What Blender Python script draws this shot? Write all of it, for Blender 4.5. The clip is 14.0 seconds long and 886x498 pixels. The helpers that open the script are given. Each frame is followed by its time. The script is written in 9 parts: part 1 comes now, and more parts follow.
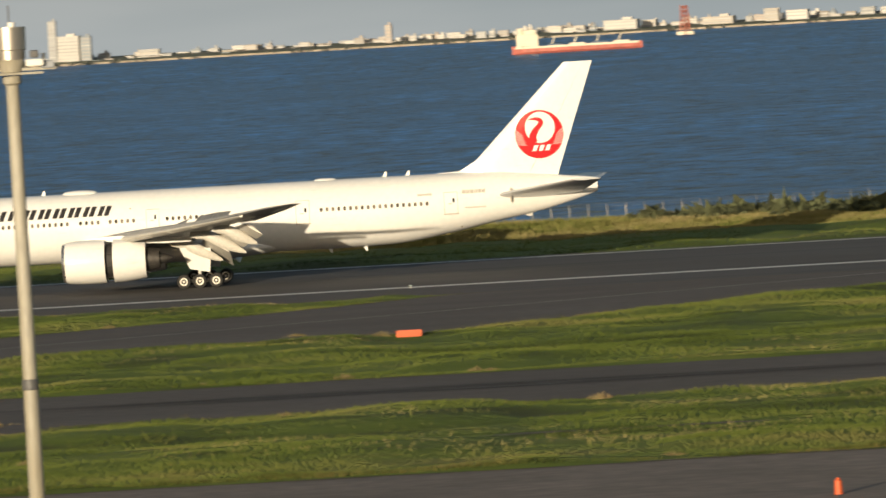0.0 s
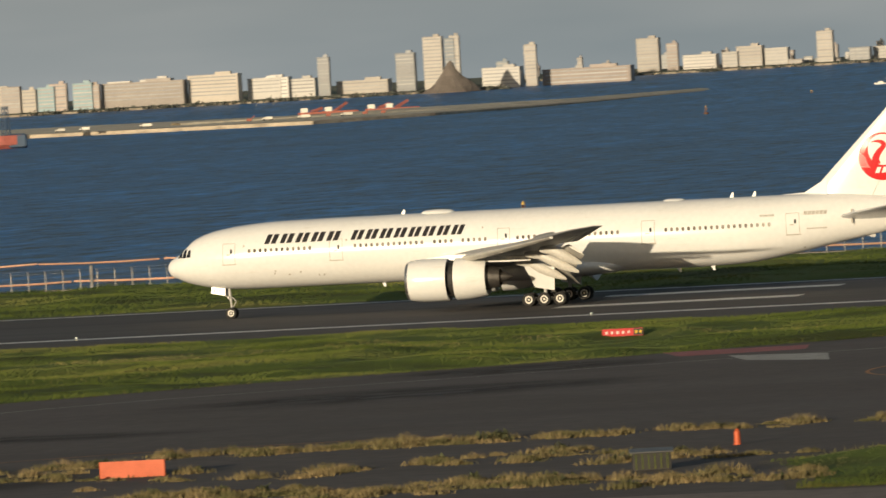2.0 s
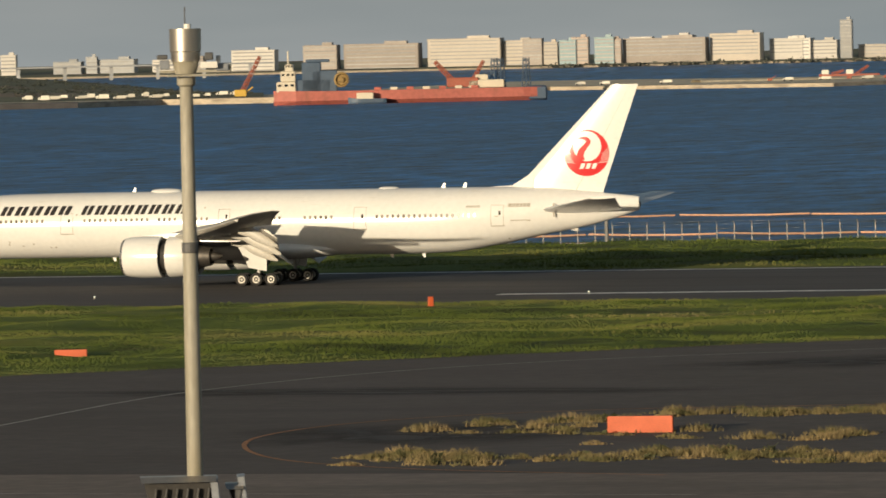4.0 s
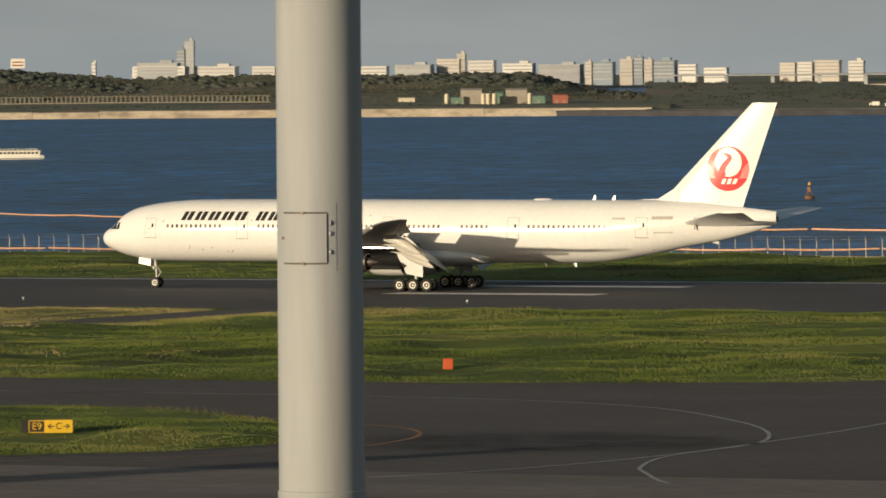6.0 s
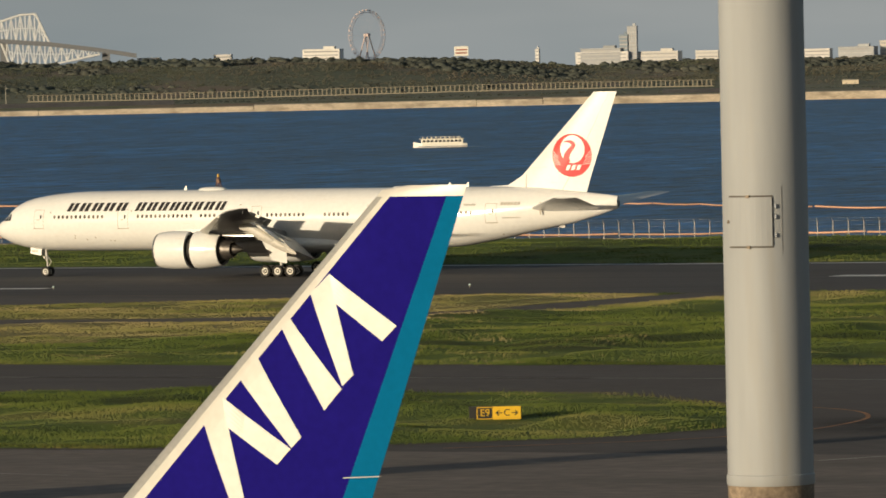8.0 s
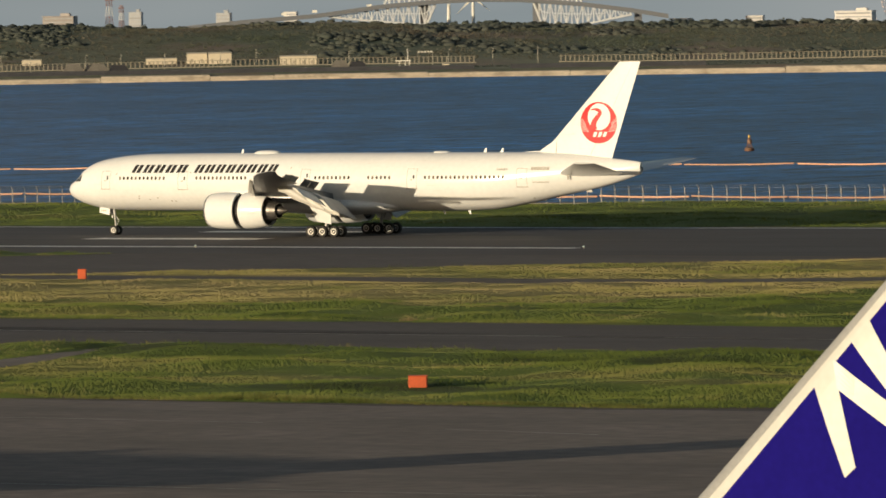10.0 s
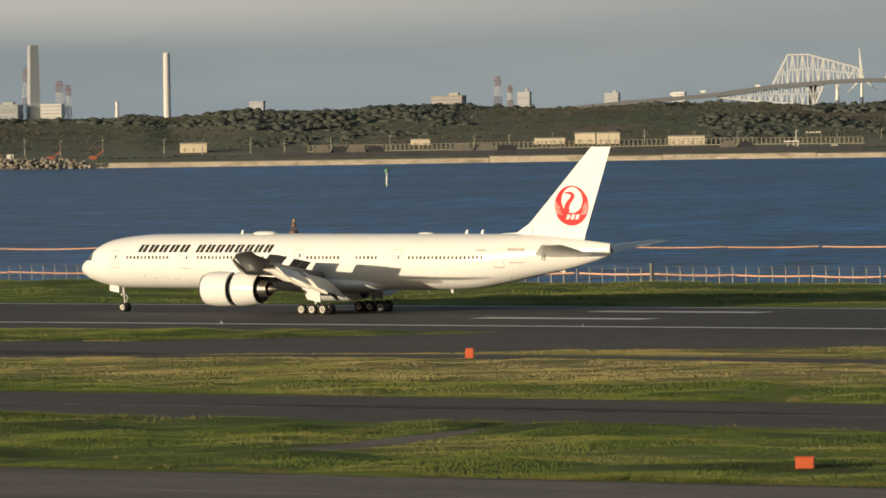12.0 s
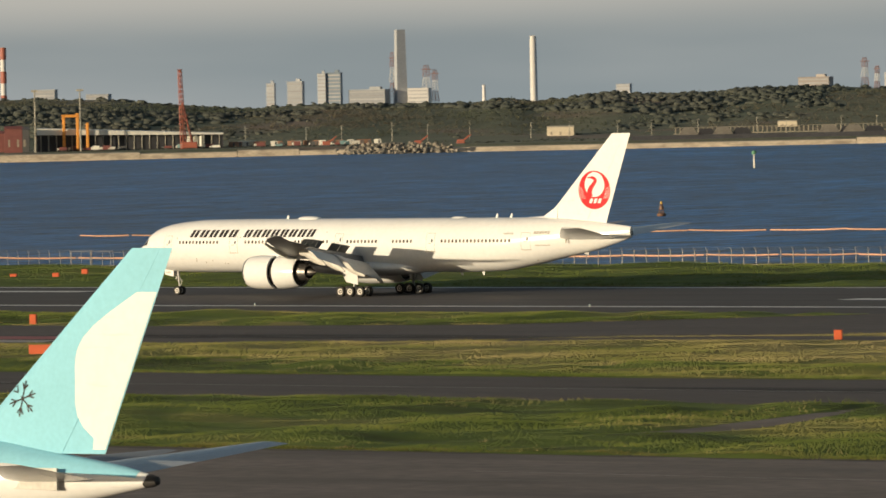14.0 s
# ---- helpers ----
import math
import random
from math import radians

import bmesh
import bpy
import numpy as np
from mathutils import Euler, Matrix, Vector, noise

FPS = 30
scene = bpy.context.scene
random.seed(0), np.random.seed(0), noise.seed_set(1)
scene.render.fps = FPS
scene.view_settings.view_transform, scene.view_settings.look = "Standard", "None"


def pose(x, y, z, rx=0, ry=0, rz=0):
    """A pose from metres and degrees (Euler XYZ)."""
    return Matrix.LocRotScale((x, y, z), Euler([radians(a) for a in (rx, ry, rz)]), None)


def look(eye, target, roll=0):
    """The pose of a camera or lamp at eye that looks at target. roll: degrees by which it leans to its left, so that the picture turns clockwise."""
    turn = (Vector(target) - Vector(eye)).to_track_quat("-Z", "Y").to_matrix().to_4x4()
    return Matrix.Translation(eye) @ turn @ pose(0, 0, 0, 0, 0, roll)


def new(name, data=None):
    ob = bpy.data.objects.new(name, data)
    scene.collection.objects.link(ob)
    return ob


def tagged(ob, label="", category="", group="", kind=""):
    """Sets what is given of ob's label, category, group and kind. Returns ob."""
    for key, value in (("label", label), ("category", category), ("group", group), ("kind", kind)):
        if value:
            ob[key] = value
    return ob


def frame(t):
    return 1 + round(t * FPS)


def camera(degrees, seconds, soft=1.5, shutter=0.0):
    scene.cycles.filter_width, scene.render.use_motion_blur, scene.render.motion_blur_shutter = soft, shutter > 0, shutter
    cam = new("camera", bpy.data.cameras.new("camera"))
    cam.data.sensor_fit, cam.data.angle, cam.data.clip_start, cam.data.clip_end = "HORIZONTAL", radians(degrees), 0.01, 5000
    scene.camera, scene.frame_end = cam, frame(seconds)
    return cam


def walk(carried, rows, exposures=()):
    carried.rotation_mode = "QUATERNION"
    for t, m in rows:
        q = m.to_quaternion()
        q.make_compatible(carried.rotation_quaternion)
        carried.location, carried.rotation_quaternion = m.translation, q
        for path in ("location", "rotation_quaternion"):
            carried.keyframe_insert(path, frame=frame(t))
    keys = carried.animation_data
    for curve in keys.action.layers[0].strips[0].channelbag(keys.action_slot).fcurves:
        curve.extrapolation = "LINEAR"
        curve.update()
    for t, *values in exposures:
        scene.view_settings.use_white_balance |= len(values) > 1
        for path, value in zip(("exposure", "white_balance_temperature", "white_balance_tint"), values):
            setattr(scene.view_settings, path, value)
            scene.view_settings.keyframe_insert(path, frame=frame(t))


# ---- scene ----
EYE = Vector((0.0, 0.0, 22.42))

# camera: stands on a terrace and pans; time, pan to the left, tilt, lean in degrees
cam = camera(7.254, 14.0, soft=1.6, shutter=0.17)
PAN = [
    (0.0, 2.745, -1.835, 3.336),
    (0.5, 5.475, -1.692, 3.509),
    (1.0, 8.870, -1.500, 3.234),
    (1.5, 11.206, -1.424, 2.927),
    (2.0, 13.025, -1.485, 3.265),
    (2.2, 13.607, -1.538, 3.368),
    (4.3, 17.825, -1.693, 1.449),
    (4.5, 18.720, -1.693, 2.138),
    (5.0, 21.215, -1.660, 2.042),
    (5.5, 23.075, -1.604, 1.396),
    (6.0, 24.172, -1.515, 0.460),
    (6.5, 25.351, -1.428, 0.415),
    (7.0, 26.750, -1.412, 0.816),
    (7.5, 27.385, -1.481, 0.866),
    (8.0, 27.827, -1.585, 1.298),
    (8.5, 28.969, -1.706, 1.507),
    (9.0, 30.114, -1.937, 1.442),
    (9.2, 30.594, -2.022, 1.298),
    (11.3, 34.254, -1.177, 1.046),
    (11.5, 34.580, -1.142, 1.047),
    (12.0, 35.347, -1.119, 0.790),
    (12.5, 36.213, -1.085, 0.815),
    (13.0, 36.925, -1.088, 0.729),
    (13.5, 37.605, -1.125, 0.870),
    (14.0, 38.363, -1.209, 1.205),
]
walk(cam, [(t, pose(EYE.x, EYE.y, EYE.z, 0, 0, pan) @ pose(0, 0, 0, 90 + tilt, 0, 0) @ pose(0, 0, 0, 0, 0, -lean))
           for t, pan, tilt, lean in PAN],
     exposures=[(0.0, 0.20), (1.5, -0.08), (2.0, -0.12), (4.5, -0.16), (9.0, -0.14), (11.3, 0.04), (14.0, 0.02)])

# ---- light ----
SUN_AZ = 199.0      # degrees, direction towards the sun, anticlockwise from +x seen from above is 270 - this
SUN_EL = 6.5


def make_world():
    w = bpy.data.worlds.new("sky")
    scene.world = w
    w.use_nodes = True
    nt = w.node_tree
    nt.nodes.clear()
    out = nt.nodes.new("ShaderNodeOutputWorld")
    bg = nt.nodes.new("ShaderNodeBackground")
    sky = nt.nodes.new("ShaderNodeTexSky")
    sky.sky_type = "NISHITA"
    sky.sun_disc = False
    sky.sun_elevation = radians(SUN_EL)
    sky.sun_rotation = radians(SUN_AZ)
    sky.altitude = 20
    sky.dust_density = 2.0
    # pale haze low over the horizon, thinning upwards, with faint cloud in it
    geo = nt.nodes.new("ShaderNodeTexCoord")
    sep = nt.nodes.new("ShaderNodeSeparateXYZ")
    ramp = nt.nodes.new("ShaderNodeValToRGB")
    els = ramp.color_ramp.elements
    els[0].position, els[0].color = 0.0, (0.90, 0.90, 0.90, 1)
    els[1].position, els[1].color = 0.6, (0.04, 0.04, 0.04, 1)
    e = els.new(0.06)
    e.color = (0.50, 0.50, 0.50, 1)
    e = els.new(0.22)
    e.color = (0.12, 0.12, 0.12, 1)
    mp = nt.nodes.new("ShaderNodeMapping")
    mp.inputs["Scale"].default_value = (7.0, 7.0, 40.0)
    nz = nt.nodes.new("ShaderNodeTexNoise")
    nz.inputs["Scale"].default_value = 1.0
    nz.inputs["Detail"].default_value = 4
    cloud = nt.nodes.new("ShaderNodeValToRGB")
    cloud.color_ramp.elements[0].position, cloud.color_ramp.elements[0].color = 0.40, (2.58, 2.98, 3.12, 1)
    cloud.color_ramp.elements[1].position, cloud.color_ramp.elements[1].color = 0.66, (3.55, 3.78, 3.78, 1)
    mix = nt.nodes.new("ShaderNodeMixRGB")
    nt.links.new(geo.outputs["Generated"], mp.inputs["Vector"])
    nt.links.new(geo.outputs["Generated"], sep.inputs["Vector"])
    nt.links.new(sep.outputs["Z"], ramp.inputs["Fac"])
    nt.links.new(mp.outputs["Vector"], nz.inputs["Vector"])
    nt.links.new(nz.outputs["Fac"], cloud.inputs["Fac"])
    nt.links.new(cloud.outputs["Color"], mix.inputs["Color2"])
    nt.links.new(ramp.outputs["Color"], mix.inputs["Fac"])
    nt.links.new(sky.outputs["Color"], mix.inputs["Color1"])
    # warm cloud bank low in the north-east
    bank = nt.nodes.new("ShaderNodeMixRGB")
    bank.inputs["Color2"].default_value = (4.30, 4.15, 3.72, 1)
    last = None
    for out_, a0, a1, b0, b1 in (("Z", 0.008, 0.017, 0.0, 1.0), ("Z", 0.05, 0.30, 1.0, 0.0), ("X", -0.50, -0.62, 0.0, 1.0)):
        r = nt.nodes.new("ShaderNodeMapRange")
        r.interpolation_type = "SMOOTHSTEP"
        for key, v in (("From Min", a0), ("From Max", a1), ("To Min", b0), ("To Max", b1)):
            r.inputs[key].default_value = v
        nt.links.new(sep.outputs[out_], r.inputs["Value"])
        if last is None:
            last = r.outputs["Result"]
        else:
            mul = nt.nodes.new("ShaderNodeMath")
            mul.operation = "MULTIPLY"
            nt.links.new(last, mul.inputs[0])
            nt.links.new(r.outputs["Result"], mul.inputs[1])
            last = mul.outputs["Value"]
    nt.links.new(last, bank.inputs["Fac"])
    nt.links.new(mix.outputs["Color"], bank.inputs["Color1"])
    nt.links.new(bank.outputs["Color"], bg.inputs["Color"])
    bg.inputs["Strength"].default_value = 0.11
    nt.links.new(bg.outputs["Background"], out.inputs["Surface"])


make_world()
sun_data = bpy.data.lights.new("sun", "SUN")
sun_data.energy, sun_data.angle, sun_data.color = 5.0, radians(0.6), (1.0, 0.828, 0.580)
sun = new("sun", sun_data)
SUN_DIR = Vector((math.sin(radians(SUN_AZ)), math.cos(radians(SUN_AZ)), math.tan(radians(SUN_EL)))).normalized()
sun.matrix_world = look(SUN_DIR * 500, (0, 0, 0))


# ---- materials ----
def material(name, color, rough=0.6, metal=0.0, var=0.15, scale=1.0, bump=0.0, bump_scale=None, color2=None, stretch=(1, 1, 1),
             spec=0.5, coat=0.0, per_object=0.0, per_island=0.0, detail_scale=9.0, stain=None, emit=0.0):
    m = bpy.data.materials.new(name)
    m.use_nodes = True
    nt = m.node_tree
    b = nt.nodes["Principled BSDF"]
    b.inputs["Roughness"].default_value = rough
    b.inputs["Metallic"].default_value = metal
    b.inputs["Specular IOR Level"].default_value = spec
    b.inputs["Coat Weight"].default_value = coat
    b.inputs["Coat Roughness"].default_value = 0.1
    tc = nt.nodes.new("ShaderNodeTexCoord")
    mp = nt.nodes.new("ShaderNodeMapping")
    mp.inputs["Scale"].default_value = stretch
    nt.links.new(tc.outputs["Object"], mp.inputs["Vector"])
    big = nt.nodes.new("ShaderNodeTexNoise")
    big.inputs["Scale"].default_value = scale
    big.inputs["Detail"].default_value = 4
    fine = nt.nodes.new("ShaderNodeTexNoise")
    fine.inputs["Scale"].default_value = scale * detail_scale
    fine.inputs["Detail"].default_value = 5
    for n in (big, fine):
        nt.links.new(mp.outputs["Vector"], n.inputs["Vector"])
    c2 = color2 or tuple(c * (1 - var) for c in color)
    mix = nt.nodes.new("ShaderNodeMixRGB")
    mix.inputs["Color1"].default_value = (*color, 1)
    mix.inputs["Color2"].default_value = (*c2, 1)
    rng = nt.nodes.new("ShaderNodeMapRange")
    rng.inputs["From Min"].default_value, rng.inputs["From Max"].default_value = 0.35, 0.65
    nt.links.new(big.outputs["Fac"], rng.inputs["Value"])
    nt.links.new(rng.outputs["Result"], mix.inputs["Fac"])
    hsv = nt.nodes.new("ShaderNodeHueSaturation")
    val = nt.nodes.new("ShaderNodeMapRange")
    val.inputs["From Min"].default_value, val.inputs["From Max"].default_value = 0.3, 0.7
    val.inputs["To Min"].default_value, val.inputs["To Max"].default_value = 1 - var, 1 + var
    nt.links.new(fine.outputs["Fac"], val.inputs["Value"])
    last = val.outputs["Result"]
    for amount, node, socket in ((per_object, "ShaderNodeObjectInfo", "Random"), (per_island, "ShaderNodeNewGeometry", "Random Per Island")):
        if amount:
            src = nt.nodes.new(node)
            r = nt.nodes.new("ShaderNodeMapRange")
            r.inputs["To Min"].default_value, r.inputs["To Max"].default_value = 1 - amount, 1 + amount
            nt.links.new(src.outputs[socket], r.inputs["Value"])
            mul = nt.nodes.new("ShaderNodeMath")
            mul.operation = "MULTIPLY"
            nt.links.new(last, mul.inputs[0])
            nt.links.new(r.outputs["Result"], mul.inputs[1])
            last = mul.outputs["Value"]
    nt.links.new(last, hsv.inputs["Value"])
    nt.links.new(mix.outputs["Color"], hsv.inputs["Color"])
    col = hsv.outputs["Color"]
    if stain:
        sc, (lo, hi), st, stcol = stain
        mp2 = nt.nodes.new("ShaderNodeMapping")
        mp2.inputs["Scale"].default_value = st
        nt.links.new(tc.outputs["Object"], mp2.inputs["Vector"])
        sn = nt.nodes.new("ShaderNodeTexNoise")
        sn.inputs["Scale"].default_value = sc
        sn.inputs["Detail"].default_value = 6
        nt.links.new(mp2.outputs["Vector"], sn.inputs["Vector"])
        sr = nt.nodes.new("ShaderNodeMapRange")
        sr.inputs["From Min"].default_value, sr.inputs["From Max"].default_value = lo, hi
        nt.links.new(sn.outputs["Fac"], sr.inputs["Value"])
        sm = nt.nodes.new("ShaderNodeMixRGB")
        sm.inputs["Color2"].default_value = (*stcol, 1)
        nt.links.new(sr.outputs["Result"], sm.inputs["Fac"])
        nt.links.new(col, sm.inputs["Color1"])
        col = sm.outputs["Color"]
    nt.links.new(col, b.inputs["Base Color"])
    rr = nt.nodes.new("ShaderNodeMapRange")
    rr.inputs["To Min"].default_value, rr.inputs["To Max"].default_value = max(0.02, rough * 0.85), min(1, rough * 1.15)
    nt.links.new(big.outputs["Fac"], rr.inputs["Value"])
    nt.links.new(rr.outputs["Result"], b.inputs["Roughness"])
    if bump:
        bn = nt.nodes.new("ShaderNodeBump")
        bn.inputs["Strength"].default_value = min(1.0, bump)
        bn.inputs["Distance"].default_value = 0.05 * bump
        src = fine
        if bump_scale:
            src = nt.nodes.new("ShaderNodeTexNoise")
            src.inputs["Scale"].default_value = bump_scale
            src.inputs["Detail"].default_value = 4
            nt.links.new(mp.outputs["Vector"], src.inputs["Vector"])
        nt.links.new(src.outputs["Fac"], bn.inputs["Height"])
        nt.links.new(bn.outputs["Normal"], b.inputs["Normal"])
    if emit:
        b.inputs["Emission Color"].default_value = (*color, 1)
        b.inputs["Emission Strength"].default_value = emit
    return m


WHITE_PAINT = material("white_aircraft_paint", (0.755, 0.755, 0.735), 0.2, var=0.03, scale=0.25, stain=(1.2, (0.62, 0.95), (0.25, 1, 2.5), (0.58, 0.55, 0.48)))
FIN_WHITE = material("fin_white_paint", (0.56, 0.545, 0.50), 0.35, var=0.05, scale=0.4, stain=(1.0, (0.6, 0.9), (0.4, 1, 1.5), (0.46, 0.44, 0.40)))
WING_GREY = material("wing_grey_paint", (0.20, 0.205, 0.21), 0.4, var=0.08, scale=0.6, stretch=(0.4, 1, 1))
WING_UNDER = material("wing_lower_paint", (0.55, 0.53, 0.48), 0.45, var=0.1, scale=0.6)
DARK_CAVITY = material("dark_cavity", (0.03, 0.028, 0.026), 0.7, var=0.3)
METAL_BARE = material("bare_metal", (0.55, 0.53, 0.5), 0.28, metal=0.9, var=0.1, scale=2)
METAL_HOT = material("heat_stained_metal", (0.20, 0.185, 0.17), 0.4, metal=0.8, var=0.25, scale=3)
TYRE = material("tyre_rubber", (0.025, 0.024, 0.023), 0.85, var=0.2, scale=4, bump=0.2)
RIM = material("wheel_rim", (0.82, 0.79, 0.72), 0.5, metal=0.0, var=0.1, scale=4)
STEEL_GREY = material("gear_leg_paint", (0.5, 0.49, 0.46), 0.4, var=0.15, scale=3)
GLASS_DARK = material("cabin_glass", (0.02, 0.022, 0.025), 0.08, var=0.1, spec=0.6)
WINDOW_DARK = material("cabin_window", (0.13, 0.11, 0.09), 0.2, var=0.2, per_object=0.75)
SEAM = material("panel_seam", (0.40, 0.36, 0.30), 0.6, var=0.2)
BLACK_PAINT = material("black_livery_paint", (0.025, 0.023, 0.023), 0.35, var=0.15)
RED_PAINT = material("red_livery_paint", (0.60, 0.02, 0.025), 0.16, var=0.05, scale=0.8)
NAVY = material("navy_livery_paint", (0.013, 0.009, 0.165), 0.3, var=0.08, scale=0.5, spec=0.0)
TEAL = material("teal_livery_paint", (0.003, 0.120, 0.260), 0.3, var=0.05, scale=0.5, spec=0.0)
ICE_BLUE = material("ice_blue_livery_paint", (0.27, 0.58, 0.70), 0.15, var=0.04, scale=0.5)
GREY_EDGE = material("grey_leading_edge", (0.30, 0.30, 0.29), 0.4, var=0.08)
ASPHALT = material("asphalt", (0.075, 0.0585, 0.0525), 0.9, var=0.24, scale=0.05, bump=0.2, bump_scale=3.0, detail_scale=14, stain=(0.05, (0.5, 0.75), (0.5, 2.5, 1), (0.046, 0.0350, 0.0315)))
RUNWAY_ASPHALT = material("runway_asphalt", (0.046, 0.0380, 0.0385), 0.85, var=0.15, scale=0.04, bump=0.15, bump_scale=3.0, detail_scale=16, stain=(0.12, (0.48, 0.72), (0.12, 2.0, 1), (0.018, 0.017, 0.018)))
CONCRETE_APRON = material("apron_concrete", (0.182, 0.143, 0.118), 0.9, var=0.22, scale=0.08, bump=0.15, bump_scale=4.0, stain=(0.06, (0.5, 0.8), (0.5, 2, 1), (0.082, 0.064, 0.053)))
LINE_WHITE = material("white_marking", (0.74, 0.72, 0.68), 0.7, var=0.2, scale=0.6)
LINE_FADED = material("faded_marking", (0.42, 0.40, 0.36), 0.8, var=0.3, scale=0.5)
LINE_ORANGE = material("orange_edge_marking", (0.42, 0.18, 0.06), 0.8, var=0.3, scale=0.5)
MARK_RED = material("red_marking", (0.35, 0.10, 0.10), 0.8, var=0.25, scale=0.4)
def grass_material(name, colours, big=0.03, mid=0.13, stretch=(0.38, 1.0, 1.0), per_blade=0.06, bump=0.0):
    """Grass whose tone drifts in patches of two sizes: dark, middle, light and dry tones."""
    m = bpy.data.materials.new(name)
    m.use_nodes = True
    nt = m.node_tree
    b = nt.nodes["Principled BSDF"]
    b.inputs["Roughness"].default_value = 0.9
    b.inputs["Specular IOR Level"].default_value = 0.2
    tc = nt.nodes.new("ShaderNodeTexCoord")
    mp = nt.nodes.new("ShaderNodeMapping")
    mp.inputs["Scale"].default_value = stretch
    nt.links.new(tc.outputs["Object"], mp.inputs["Vector"])
    outs = []
    for sc, det in ((big, 3), (mid, 5)):
        n = nt.nodes.new("ShaderNodeTexNoise")
        n.inputs["Scale"].default_value = sc
        n.inputs["Detail"].default_value = det
        n.inputs["Roughness"].default_value = 0.6
        nt.links.new(mp.outputs["Vector"], n.inputs["Vector"])
        outs.append(n.outputs["Fac"])
    mix = nt.nodes.new("ShaderNodeMixRGB")
    mix.inputs["Fac"].default_value = 0.55
    nt.links.new(outs[0], mix.inputs["Color1"])
    nt.links.new(outs[1], mix.inputs["Color2"])
    ramp = nt.nodes.new("ShaderNodeValToRGB")
    els = ramp.color_ramp.elements
    pos = (0.41, 0.475, 0.53, 0.60)
    els[0].position, els[0].color = pos[0], (*colours[0], 1)
    els[1].position, els[1].color = pos[3], (*colours[3], 1)
    for k in (1, 2):
        e = els.new(pos[k])
        e.color = (*colours[k], 1)
    nt.links.new(mix.outputs["Color"], ramp.inputs["Fac"])
    col = ramp.outputs["Color"]
    if per_blade:
        src = nt.nodes.new("ShaderNodeNewGeometry")
        r = nt.nodes.new("ShaderNodeMapRange")
        r.inputs["To Min"].default_value, r.inputs["To Max"].default_value = 1 - per_blade, 1 + per_blade
        nt.links.new(src.outputs["Random Per Island"], r.inputs["Value"])
        hsv = nt.nodes.new("ShaderNodeHueSaturation")
        nt.links.new(r.outputs["Result"], hsv.inputs["Value"])
        nt.links.new(col, hsv.inputs["Color"])
        col = hsv.outputs["Color"]
    nt.links.new(col, b.inputs["Base Color"])
    if bump:
        bn = nt.nodes.new("ShaderNodeBump")
        bn.inputs["Distance"].default_value = bump
        nt.links.new(outs[1], bn.inputs["Height"])
        nt.links.new(bn.outputs["Normal"], b.inputs["Normal"])
    return m


GREENS = [(0.027, 0.040, 0.009), (0.060, 0.084, 0.015), (0.092, 0.114, 0.025), (0.136, 0.136, 0.042)]
STRAWS = [(0.100, 0.112, 0.028), (0.168, 0.156, 0.054), (0.222, 0.194, 0.080), (0.266, 0.216, 0.104)]
GRASS_GROUND = grass_material("grass", [(0.060, 0.070, 0.016), (0.085, 0.120, 0.018), (0.105, 0.140, 0.024), (0.135, 0.140, 0.034)], per_blade=0.0, bump=0.25)
GRASS_BLADE = grass_material("grass_blade", GREENS)
DRY_BLADE = grass_material("dry_grass_blade", STRAWS, 0.05, 0.3)
VERGE_BLADE = grass_material("verge_blade", [(0.022, 0.032, 0.008), (0.046, 0.060, 0.012), (0.082, 0.080, 0.022), (0.135, 0.108, 0.046)], 0.08, 0.5, per_blade=0.25)
BRUSH_BLADE = material("straw_brush_blade", (0.215, 0.160, 0.075), 0.9, var=0.25, scale=0.35, color2=(0.080, 0.078, 0.028), per_island=0.45)
STRAW_GROUND = grass_material("straw_grass", [(0.12, 0.13, 0.03), (0.17, 0.155, 0.05), (0.20, 0.175, 0.065), (0.23, 0.19, 0.08)], per_blade=0.0, bump=0.2)
STRAW_BLADE = grass_material("straw_grass_blade", STRAWS, 0.022, 0.12, (0.5, 1.0, 1.0), 0.08)
SOIL = material("bare_soil", (0.050, 0.037, 0.026), 0.95, var=0.35, scale=0.25, color2=(0.085, 0.064, 0.040), bump=0.5)
TAIL_GREY = material("tailplane_grey_paint", (0.46, 0.47, 0.48), 0.22, var=0.06, scale=0.6)
# dark spoiler grey, made deeper for the shaded backs of raised panels
SPOILER_SHADED = material("spoiler_shaded_grey", (0.15, 0.15, 0.145), 0.5, var=0.15, scale=0.8)


